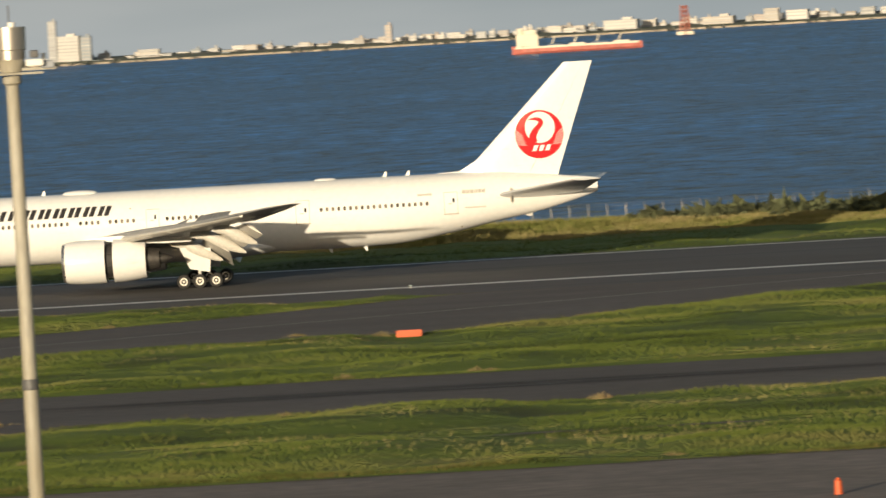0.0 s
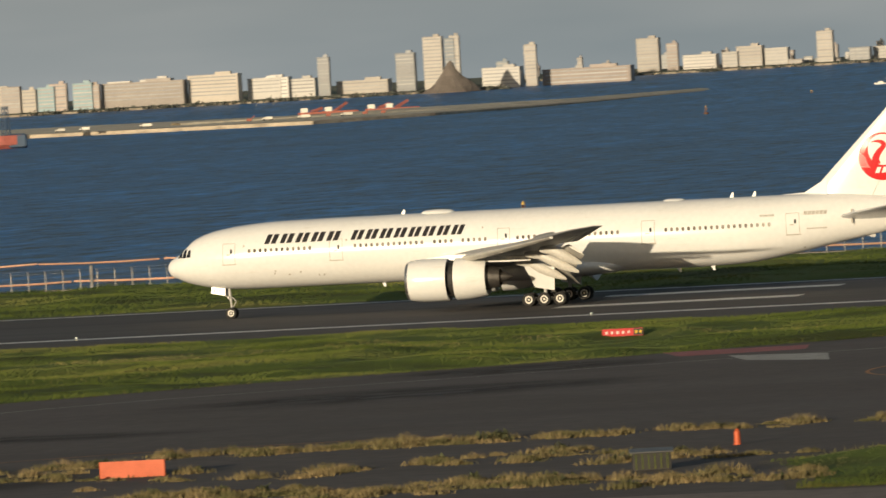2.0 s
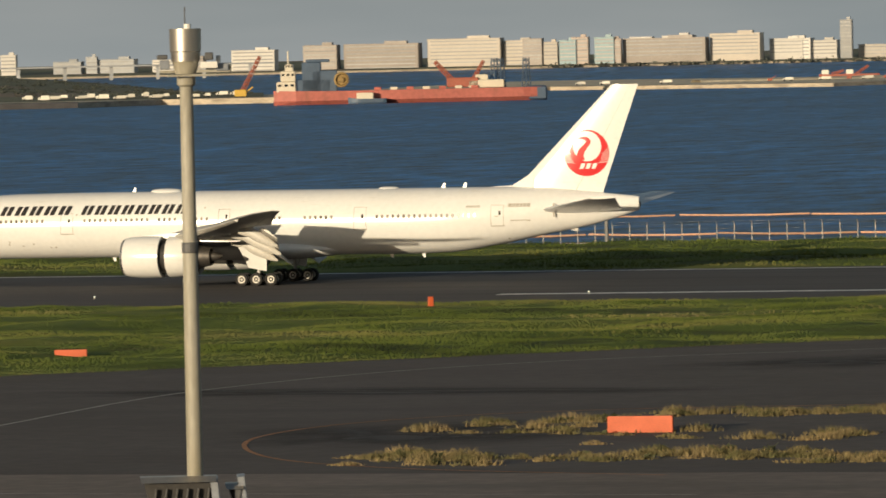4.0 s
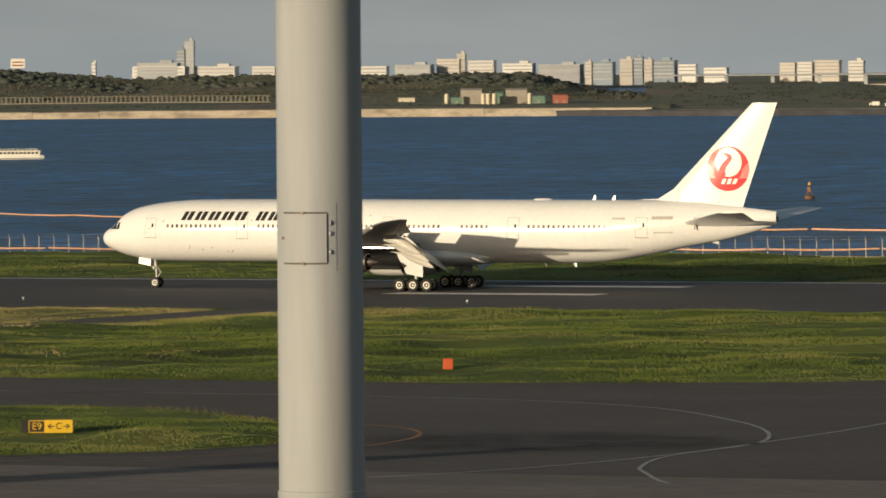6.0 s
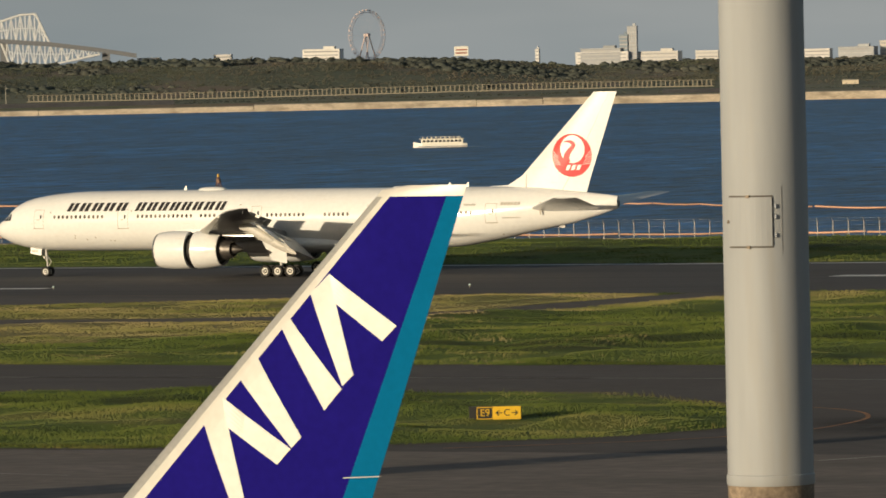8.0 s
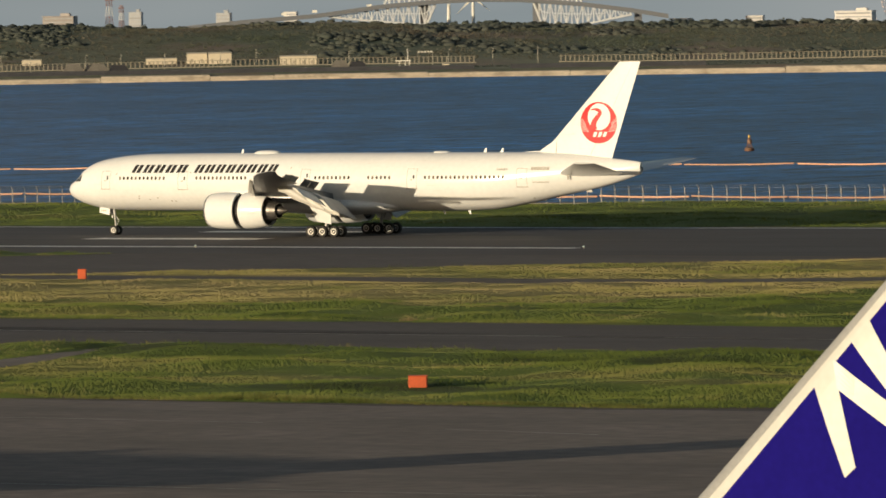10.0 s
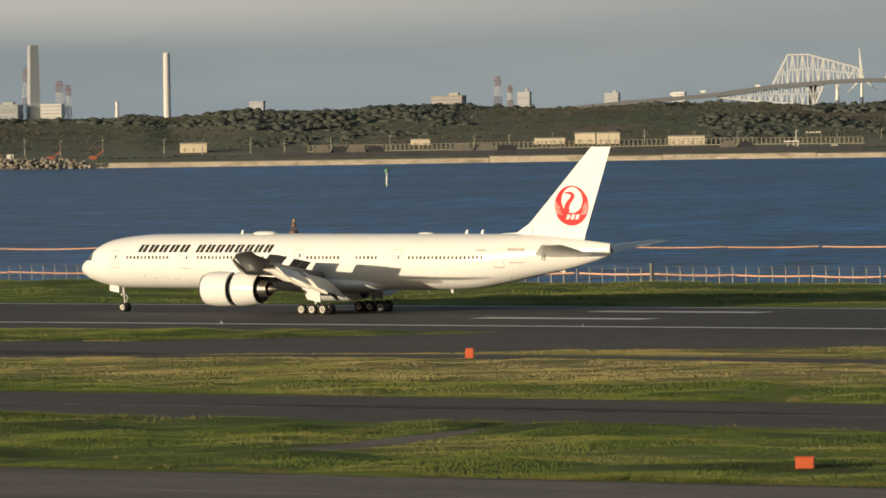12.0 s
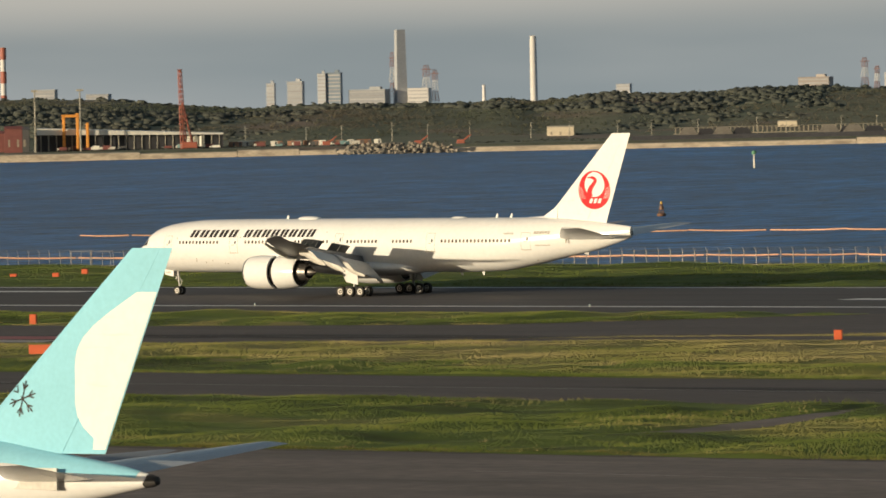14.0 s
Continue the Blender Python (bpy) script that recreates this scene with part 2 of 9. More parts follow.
# ---- mesh helpers ----
class Shape:
    """Gathers faces for one mesh."""

    def __init__(self):
        self.v, self.f = [], []

    def add(self, verts, faces):
        n = len(self.v)
        self.v += [tuple(p) for p in verts]
        self.f += [tuple(n + i for i in f) for f in faces]
        return self

    def box(self, c, s, rot=(0, 0, 0), bevel=0.0, taper=1.0):
        x, y, z = s[0] / 2, s[1] / 2, s[2] / 2
        m = pose(*c, *rot)
        if bevel:
            b = min(bevel, x * 0.9, y * 0.9)
            ring = [(x - b, -y), (x, -y + b), (x, y - b), (x - b, y), (-x + b, y), (-x, y - b), (-x, -y + b), (-x + b, -y)]
            k = (x - b) / x if x else 1
            bz = min(bevel, z * 0.9)
            pts, faces, n = [], [], 8
            for zz, sc in ((-z, k), (-z + bz, 1), (z - bz, taper), (z, taper * k)):
                pts += [m @ Vector((px * sc, py * sc, zz)) for px, py in ring]
            for r in range(3):
                faces += [(r * n + i, r * n + (i + 1) % n, (r + 1) * n + (i + 1) % n, (r + 1) * n + i) for i in range(n)]
            faces += [tuple(range(n))[::-1], tuple(range(3 * n, 4 * n))]
            return self.add(pts, faces)
        pts = [m @ Vector((sx * x * (taper if sz > 0 else 1), sy * y * (taper if sz > 0 else 1), sz * z)) for sz in (-1, 1) for sx, sy in ((-1, -1), (1, -1), (1, 1), (-1, 1))]
        return self.add(pts, [(3, 2, 1, 0), (4, 5, 6, 7), (0, 1, 5, 4), (1, 2, 6, 5), (2, 3, 7, 6), (3, 0, 4, 7)])

    def tube(self, p0, p1, r0, r1=None, n=10, caps=True):
        p0, p1 = Vector(p0), Vector(p1)
        r1 = r0 if r1 is None else r1
        q = (p1 - p0).to_track_quat("Z", "Y")
        a, b = q @ Vector((1, 0, 0)), q @ Vector((0, 1, 0))
        pts = []
        for p, r in ((p0, r0), (p1, r1)):
            pts += [p + (a * math.cos(k * math.tau / n) + b * math.sin(k * math.tau / n)) * r for k in range(n)]
        faces = [(i, (i + 1) % n, n + (i + 1) % n, n + i) for i in range(n)]
        if caps:
            faces += [tuple(range(n))[::-1], tuple(range(n, 2 * n))]
        return self.add(pts, faces)

    def loft(self, rings, closed=True, caps=True):
        n = len(rings[0])
        pts = [p for r in rings for p in r]
        faces = []
        for k in range(len(rings) - 1):
            for i in range(n if closed else n - 1):
                j = (i + 1) % n
                faces.append((k * n + i, k * n + j, (k + 1) * n + j, (k + 1) * n + i))
        if caps and closed:
            faces += [tuple(range(n))[::-1], tuple(range((len(rings) - 1) * n, len(rings) * n))]
        return self.add(pts, faces)

    def lathe(self, prof, origin=(0, 0, 0), axis="x", n=24):
        """prof: (along, radius) pairs."""
        o = Vector(origin)
        rings = []
        for a, r in prof:
            ring = []
            for k in range(n):
                c, s = math.cos(k * math.tau / n) * r, math.sin(k * math.tau / n) * r
                ring.append(o + Vector({"x": (a, c, s), "y": (c, a, s), "z": (c, s, a)}[axis]))
            rings.append(ring)
        return self.loft(rings, True, False)

    def plate(self, outline, normal, thick):
        """A flat outline given thickness along normal."""
        n, d = len(outline), Vector(normal) * thick
        pts = [Vector(p) for p in outline]
        pts += [p + d for p in pts]
        return self.add(pts, [tuple(range(n))[::-1], tuple(range(n, 2 * n))] + [(i, (i + 1) % n, n + (i + 1) % n, n + i) for i in range(n)])

    def mesh(self, name, mat, smooth=None):
        me = bpy.data.meshes.new(name)
        me.from_pydata(self.v, [], self.f)
        bm = bmesh.new()
        bm.from_mesh(me)
        bmesh.ops.recalc_face_normals(bm, faces=bm.faces)
        if smooth is not None:
            for f in bm.faces:
                f.smooth = True
            for e in bm.edges:
                if len(e.link_faces) == 2 and e.calc_face_angle(0) > radians(smooth):
                    e.smooth = False
        bm.to_mesh(me)
        bm.free()
        me.materials.append(mat)
        return me


def part(name, shape, mat, parent=None, label="", smooth=None, at=None):
    """One mesh object from a Shape, under its thing."""
    ob = new(name, shape.mesh(name, mat, smooth))
    if at is not None:
        ob.matrix_basis = at
    if parent:
        ob.parent = parent
    return tagged(ob, label)


def piece(name, mesh, parent, m, label=""):
    """A further object on a mesh that is already there."""
    ob = new(name, mesh)
    ob.parent = parent
    ob.matrix_basis = m
    return tagged(ob, label)


def thing(name, label, category, group="", at=None, kind=""):
    ob = new(name)
    ob.empty_display_size = 0.5
    if at is not None:
        ob.matrix_basis = at
    return tagged(ob, label, category, group, kind)


def poly_sheet(name, pts, z, mat, label="", kind="structure", thick=0.0):
    """A flat sheet from an outline; triangulated."""
    bm = bmesh.new()
    vs = [bm.verts.new((x, y, z)) for x, y in pts]
    f = bm.faces.new(vs)
    f.normal_update()
    if f.normal.z < 0:
        f.normal_flip()
    bmesh.ops.triangulate(bm, faces=[f])
    me = bpy.data.meshes.new(name)
    bm.to_mesh(me)
    bm.free()
    me.materials.append(mat)
    return tagged(new(name, me), label, "", "", kind)


def ribbon(pts, width, z):
    """Flat strip along a line of points, as a Shape."""
    s = Shape()
    left, right = [], []
    for i, p in enumerate(pts):
        a, b = Vector(pts[max(i - 1, 0)]), Vector(pts[min(i + 1, len(pts) - 1)])
        d = (b - a).normalized()
        nrm = Vector((-d.y, d.x)) * width / 2
        left.append((p[0] + nrm.x, p[1] + nrm.y, z))
        right.append((p[0] - nrm.x, p[1] - nrm.y, z))
    return s.loft([left, right], closed=False)


def smooth_line(pts, step=1.0):
    """Catmull-Rom through the points."""
    out = []
    for i in range(len(pts) - 1):
        p0, p1, p2, p3 = (Vector(pts[max(0, min(len(pts) - 1, i + k))]) for k in (-1, 0, 1, 2))
        n = max(2, int((p2 - p1).length / step))
        for k in range(n):
            t = k / n
            out.append(tuple(0.5 * (2 * p1 + (p2 - p0) * t + (2 * p0 - 5 * p1 + 4 * p2 - p3) * t * t + (3 * p1 - p0 - 3 * p2 + p3) * t ** 3)))
    return out + [tuple(pts[-1])]


def inside(x, y, poly):
    """Which of the points lie in the outline."""
    c = np.zeros(len(x), bool)
    n = len(poly)
    for i in range(n):
        (x0, y0), (x1, y1) = poly[i], poly[i - 1]
        if y0 != y1:
            c ^= ((y0 > y) != (y1 > y)) & (x < (x1 - x0) * (y - y0) / (y1 - y0) + x0)
    return c


# ---- the airfield ----
L, R = -1150, 420
RUNWAY = [(L, 580), (R, 580), (R, 662), (L, 662)]
TAXIWAY = [(L, 410.5), (R, 410.5), (R, 447), (L, 447)]
EXIT_NORTH = [(-404, 580), (-429, 549.5), (-466, 543), (L, 536), (L, 497), (-480, 498), (-418, 505), (-396, 523), (-374, 532), (-355, 548), (-325, 566), (-300, 580)]
EXIT_SOUTH = [(30, 580), (-26, 580), (-44, 556), (-62, 541), (-88, 526), (-110, 509), (-130, 496), (-152, 476), (-176, 454), (-205, 446), (-50, 446),
              (-60, 452), (-72, 460), (-76, 470), (-72, 484), (-57, 499), (-26, 508), (-14, 526), (8, 550), (30, 566), (60, 580)]
LINK = [(-205, 411), (-198, 405), (-188, 396), (-181, 386), (-177, 375), (-181, 363), (-190, 355), (-209, 348.5), (-63, 348.5), (-65, 362), (-69, 374), (-63, 386), (-52, 395), (-42, 411)]
PATH_A = smooth_line([(-276, 582), (-279, 558), (-280, 543), (-287, 532), (-300, 525), (-318, 522), (-350, 524), (-380, 522), (-400, 514)], 4)
PATH_B = [(-285.4, 408), (-284.2, 408), (-276.8, 388), (-273.8, 375), (-275.5, 370), (-280.5, 368.6), (-280.8, 370), (-279.3, 377), (-281.8, 391)]
DRY_ZONE = [(-1100, 540), (-1100, 470)] + [(-1100 + 12 * k, 468 + 5 * math.sin(k * 0.9) + 4 * math.sin(k * 2.3)) for k in range(1, 67)] + [(-292, 478), (-281, 492), (-276, 508), (-279, 524), (-268, 545), (-262, 562), (-246, 578), (-402, 578), (-432, 546)]
PATH_C = smooth_line([(-70, 384), (-50, 380), (-20, 379), (40, 378)], 4)

tagged(part("ground", Shape().add([(-3400, -1600, 0), (1500, -1600, 0), (1500, 750, 0), (-3400, 750, 0)], [(0, 1, 2, 3)]), GRASS_GROUND), "mown airfield grass, green with yellowed patches", "", "", "structure")
tagged(part("apron", Shape().add([(-1600, -700, 0.48), (1000, -700, 0.48), (1000, 190, 0.48), (-1600, 190, 0.48), (1000, 349, 0.03), (-1600, 349, 0.03)], [(0, 1, 2, 3), (3, 2, 4, 5)]), CONCRETE_APRON), "worn brownish-grey apron pavement", "", "", "structure")
poly_sheet("runway", RUNWAY, 0.03, RUNWAY_ASPHALT, "dark runway asphalt with rubber streaks")
poly_sheet("taxiway", TAXIWAY, 0.03, ASPHALT, "dark grey taxiway asphalt")
poly_sheet("exit_road_north", EXIT_NORTH, 0.026, ASPHALT, "dark grey runway exit pavement")
poly_sheet("exit_road_south", EXIT_SOUTH, 0.034, ASPHALT, "dark grey runway exit pavement")
poly_sheet("link_road", LINK, 0.026, ASPHALT, "dark grey pavement between taxiway and apron")
for nm, line, w in (("service_path_north", PATH_A, 9.0), ("service_path_south", PATH_C, 1.6)):
    tagged(part(nm, ribbon(line, w, 0.02), ASPHALT), "narrow asphalt service path through the grass", "", "", "structure")

poly_sheet("service_path_mid", PATH_B, 0.02, CONCRETE_APRON, "short wedge of old asphalt in the grass")
poly_sheet("dry_grass_strip", DRY_ZONE, 0.008, STRAW_GROUND, "sun-dried yellow grass beside the runway")


def soil_edge(outline, width, z, closed=True):
    """Dark, mossy margin along a pavement edge, of uneven width."""
    rr = random.Random(len(outline) + int(width * 10))
    line = list(outline) + ([outline[0]] if closed else [])
    pts = []
    for (ax, ay), (bx, by) in zip(line, line[1:]):
        n = max(1, int(math.hypot(bx - ax, by - ay) / 2.5))
        pts += [(ax + (bx - ax) * k / n, ay + (by - ay) * k / n) for k in range(n)]
    pts.append(line[-1])
    left, right = [], []
    for i, q in enumerate(pts):
        a, b = Vector(pts[max(i - 1, 0)]), Vector(pts[min(i + 1, len(pts) - 1)])
        d = (b - a).normalized()
        w0, w1 = width * rr.uniform(0.3, 1.0), width * rr.uniform(0.3, 1.0)
        left.append((q[0] - d.y * w0, q[1] + d.x * w0, z))
        right.append((q[0] + d.y * w1, q[1] - d.x * w1, z))
    tagged(part("pavement_margin", Shape().loft([left, right], closed=False), SOIL), "dark earthy margin between pavement and grass", "", "", "structure")


for line_, w_, z_ in (([(-560, 447), (-176, 447)], 1.5, 0.042), ([(-560, 410.5), (-205, 410.5)], 1.5, 0.042), ([(-42, 410.5), (90, 410.5)], 1.2, 0.042), ([(-50, 447), (90, 447)], 1.2, 0.042),
                      ([(-560, 349.2), (-209, 349.2)], 1.6, 0.042), ([(-63, 349.2), (60, 349.2)], 1.2, 0.042), (EXIT_SOUTH[1:10], 1.4, 0.046), (EXIT_SOUTH[10:], 1.2, 0.046),
                      (LINK[:8], 1.2, 0.044), (LINK[8:], 1.2, 0.044), (EXIT_NORTH[:3], 1.2, 0.044), (EXIT_NORTH[5:], 1.2, 0.044), ([(-560, 580), (60, 580)], 1.0, 0.040), ([(-700, 662), (60, 662)], 1.4, 0.040)):
    soil_edge(line_, w_, z_, False)


def marking(name, pts, width, mat, label, z=0.045):
    tagged(part(name, ribbon(pts, width, z), mat), label, "", "", "structure")


marking("runway_edge_line_near", [(L, 599), (-361, 599)], 2.4, LINE_WHITE, "white runway edge line")
marking("runway_edge_line_near", [(-181, 599.2), (R, 602)], 2.6, LINE_WHITE, "white runway edge line")
marking("runway_edge_line_far", [(L, 659), (R, 659)], 1.6, LINE_WHITE, "white runway edge line")
for k in range(-4, 3):
    x0 = -133.5 + 151.5 * k
    for yy in (622, 644.5):
        marking("touchdown_bar", [(x0, yy), (x0 + 22.5, yy)], 4.2, LINE_WHITE, "white touchdown zone bar on the runway")
marking("taxi_line", smooth_line([(-260, 429), (-215, 429), (-190, 427), (-174, 419.5), (-162, 405), (-155, 393), (-151, 381), (-151, 368), (-149, 359), (-146, 352), (-138, 340), (-120, 328)], 2), 0.26, LINE_FADED, "faded taxi guide line")
marking("taxi_line", smooth_line([(-170, 330), (-158, 345), (-152, 364), (-151, 390), (-152, 436), (-140, 470), (-110, 492), (-60, 522), (10, 575)], 3), 0.28, LINE_FADED, "faded taxi guide line")
marking("taxi_line", [(L, 429), (-215, 429)], 0.3, LINE_FADED, "faded taxi guide line")
marking("pavement_edge_line", smooth_line([(-215, 405.5), (-196, 402), (-184, 395.5), (-178, 391), (-174, 384), (-172.5, 377), (-172.5, 370), (-176, 361), (-186, 352)], 2), 0.30, LINE_ORANGE, "orange-brown pavement edge line")
marking("pavement_edge_line", smooth_line([(-96, 414), (-117, 409), (-128, 398), (-130, 381), (-123, 363), (-112, 353), (-96, 347)], 2), 0.30, LINE_ORANGE, "orange-brown pavement edge line")
marking("pavement_edge_line", smooth_line([(-50, 444), (-66, 455), (-79, 468), (-77, 485), (-60, 503), (-30, 512)], 2), 0.30, LINE_ORANGE, "orange-brown pavement edge line")
for pts, w in (([(-240, 279.0), (-171, 280.4)], 0.16), ([(-154.7, 288.2), (-152.8, 305.7)], 0.14), ([(-206, 327.4), (-195, 325.4)], 0.2), ([(-130, 333), (-90, 331)], 0.16), ([(-118, 322), (-60, 322.5)], 0.14), ([(-260, 331), (-220, 330)], 0.16)):
    zz = 0.05 + 0.45 * (349 - pts[0][1]) / 159
    marking("apron_joint", pts, w, LINE_FADED, "thin pale joint line on the apron", zz + 0.012)


STAINS = [(-164, 379, 17, 15, 10), (-122, 384, 14, 16, 0), (-112, 470, 22, 12, 30), (-140, 432, 30, 7, 0), (-300, 431, 40, 5, 0), (-420, 428, 50, 5, 0), (-110, 500, 14, 9, 30), (-430, 520, 40, 8, 4), (-20, 430, 40, 5, 0)]


def stain_material():
    """Rubber and oil worn into the pavement, thinning outwards."""
    m = bpy.data.materials.new("rubber_stain")
    m.use_nodes = True
    nt = m.node_tree
    b = nt.nodes["Principled BSDF"]
    b.inputs["Base Color"].default_value = (0.024, 0.019, 0.018, 1)
    b.inputs["Roughness"].default_value = 0.85
    tc = nt.nodes.new("ShaderNodeTexCoord")
    ln = nt.nodes.new("ShaderNodeVectorMath")
    ln.operation = "LENGTH"
    nt.links.new(tc.outputs["Object"], ln.inputs[0])
    fade = nt.nodes.new("ShaderNodeMapRange")
    fade.interpolation_type = "SMOOTHSTEP"
    fade.inputs["From Min"].default_value, fade.inputs["From Max"].default_value = 0.15, 1.0
    fade.inputs["To Min"].default_value, fade.inputs["To Max"].default_value = 1.0, 0.0
    nt.links.new(ln.outputs["Value"], fade.inputs["Value"])
    nz = nt.nodes.new("ShaderNodeTexNoise")
    nz.inputs["Scale"].default_value = 2.2
    nz.inputs["Detail"].default_value = 6
    nt.links.new(tc.outputs["Object"], nz.inputs["Vector"])
    rg = nt.nodes.new("ShaderNodeMapRange")
    rg.inputs["From Min"].default_value, rg.inputs["From Max"].default_value = 0.30, 0.62
    nt.links.new(nz.outputs["Fac"], rg.inputs["Value"])
    mul = nt.nodes.new("ShaderNodeMath")
    mul.operation = "MULTIPLY"
    nt.links.new(fade.outputs["Result"], mul.inputs[0])
    nt.links.new(rg.outputs["Result"], mul.inputs[1])
    nt.links.new(mul.outputs["Value"], b.inputs["Alpha"])
    return m


RUBBER = stain_material()
DISC = Shape().add([(math.cos(k * math.tau / 28), math.sin(k * math.tau / 28), 0) for k in range(28)], [tuple(range(28))]).mesh("pavement_stain", RUBBER)
for x, y, rx, ry, turn in STAINS:
    st_ = new("pavement_stain", DISC)
    st_.matrix_basis = pose(x, y, 0.0405, 0, 0, turn) @ Matrix.Diagonal((rx, ry, 1, 1))
    tagged(st_, "dark rubber stain worn into the pavement", "", "", "structure")


# ---- the bay ----
def water_material(name, scale):
    m = bpy.data.materials.new(name)
    m.use_nodes = True
    nt = m.node_tree
    b = nt.nodes["Principled BSDF"]
    b.inputs["Roughness"].default_value = 0.35
    b.inputs["IOR"].default_value = 1.33
    b.inputs["Specular IOR Level"].default_value = 0.10
    tc = nt.nodes.new("ShaderNodeTexCoord")
    # wave light and shade put into the colour: long wind streaks, in two sizes
    tone = None
    for sc, turn, detail, rough, lo, hi in (((0.11, 0.045, 1), -10, 5, 0.85, 0.0, 2.0), ((0.030, 0.010, 1), -20, 3, 0.6, 0.72, 1.28), ((0.008, 0.0030, 1), -24, 3, 0.5, 0.76, 1.24)):
        mp = nt.nodes.new("ShaderNodeMapping")
        mp.inputs["Scale"].default_value = sc
        mp.inputs["Rotation"].default_value = (0, 0, radians(turn))
        nt.links.new(tc.outputs["Object"], mp.inputs["Vector"])
        nz = nt.nodes.new("ShaderNodeTexNoise")
        nz.inputs["Scale"].default_value = 1.0
        nz.inputs["Detail"].default_value = detail
        nz.inputs["Roughness"].default_value = rough
        nt.links.new(mp.outputs["Vector"], nz.inputs["Vector"])
        r = nt.nodes.new("ShaderNodeMapRange")
        r.inputs["From Min"].default_value, r.inputs["From Max"].default_value = (0.37, 0.63) if detail > 4 else (0.3, 0.7)
        r.inputs["To Min"].default_value, r.inputs["To Max"].default_value = lo, hi
        nt.links.new(nz.outputs["Fac"], r.inputs["Value"])
        if tone is None:
            tone = r.outputs["Result"]
        else:
            mul = nt.nodes.new("ShaderNodeMath")
            mul.operation = "MULTIPLY"
            nt.links.new(tone, mul.inputs[0])
            nt.links.new(r.outputs["Result"], mul.inputs[1])
            tone = mul.outputs["Value"]
    hsv = nt.nodes.new("ShaderNodeHueSaturation")
    hsv.inputs["Color"].default_value = (0.012, 0.100, 0.268, 1)
    nt.links.new(tone, hsv.inputs["Value"])
    nt.links.new(hsv.outputs["Color"], b.inputs["Base Color"])
    prev = None
    for sc, st, dist in ((0.05, (1, 1.0, 1), 2.2), (0.22, (1, 1.0, 1), 0.9)):
        mp = nt.nodes.new("ShaderNodeMapping")
        mp.inputs["Scale"].default_value = st
        nt.links.new(tc.outputs["Object"], mp.inputs["Vector"])
        nz = nt.nodes.new("ShaderNodeTexNoise")
        nz.inputs["Scale"].default_value = sc * scale
        nz.inputs["Detail"].default_value = 5
        nz.inputs["Roughness"].default_value = 0.6
        nt.links.new(mp.outputs["Vector"], nz.inputs["Vector"])
        bn = nt.nodes.new("ShaderNodeBump")
        bn.inputs["Strength"].default_value = 1.0
        bn.inputs["Distance"].default_value = dist / scale
        nt.links.new(nz.outputs["Fac"], bn.inputs["Height"])
        if prev:
            nt.links.new(prev.outputs["Normal"], bn.inputs["Normal"])
        prev = bn
    nt.links.new(prev.outputs["Normal"], b.inputs["Normal"])
    return m


WATER = water_material("bay_water", 1.0)
SEA = -4.0


def bay():
    s = Shape()
    xs = np.linspace(-5200, 3200, 29)
    ys = [753, 1200, 1800, 2500, 3300, 3700, 4200, 4750, 5000]
    # the far water lies on a gentle rise that stands in for the longer reach of the real bay
    rows = []
    for y in ys:
        row = []
        for x in xs:
            d = math.hypot(x, y)
            rise = 0.0 if d < 3600 else (d - 3600) * 0.0118
            row.append((x, y, SEA + rise))
        rows.append(row)
    s.loft(rows, closed=False)
    tagged(part("water", s, WATER, None, "", 60), "choppy dark blue bay water", "", "", "structure")


bay()
tagged(part("sea_wall", Shape().box((-950, 751.5, -3.0), (4900, 3.0, 6.1)), CONCRETE_APRON), "low concrete sea wall behind the airfield fence", "", "", "structure")


# ---- aircraft ----
def hermite(xs, ys, x):
    """Smooth curve through points without overshoot."""
    xs, ys = np.array(xs, float), np.array(ys, float)
    h, d = np.diff(xs), np.diff(ys) / np.diff(xs)
    m = np.zeros(len(xs))
    for i in range(1, len(xs) - 1):
        if d[i - 1] * d[i] > 0:
            m[i] = 2 * d[i - 1] * d[i] / (d[i - 1] + d[i])
    m[0], m[-1] = d[0], d[-1]
    i = int(np.clip(np.searchsorted(xs, x) - 1, 0, len(h) - 1))
    t = (x - xs[i]) / h[i]
    return float((2 * t ** 3 - 3 * t ** 2 + 1) * ys[i] + (t ** 3 - 2 * t ** 2 + t) * h[i] * m[i] + (-2 * t ** 3 + 3 * t ** 2) * ys[i + 1] + (t ** 3 - t ** 2) * h[i] * m[i + 1])


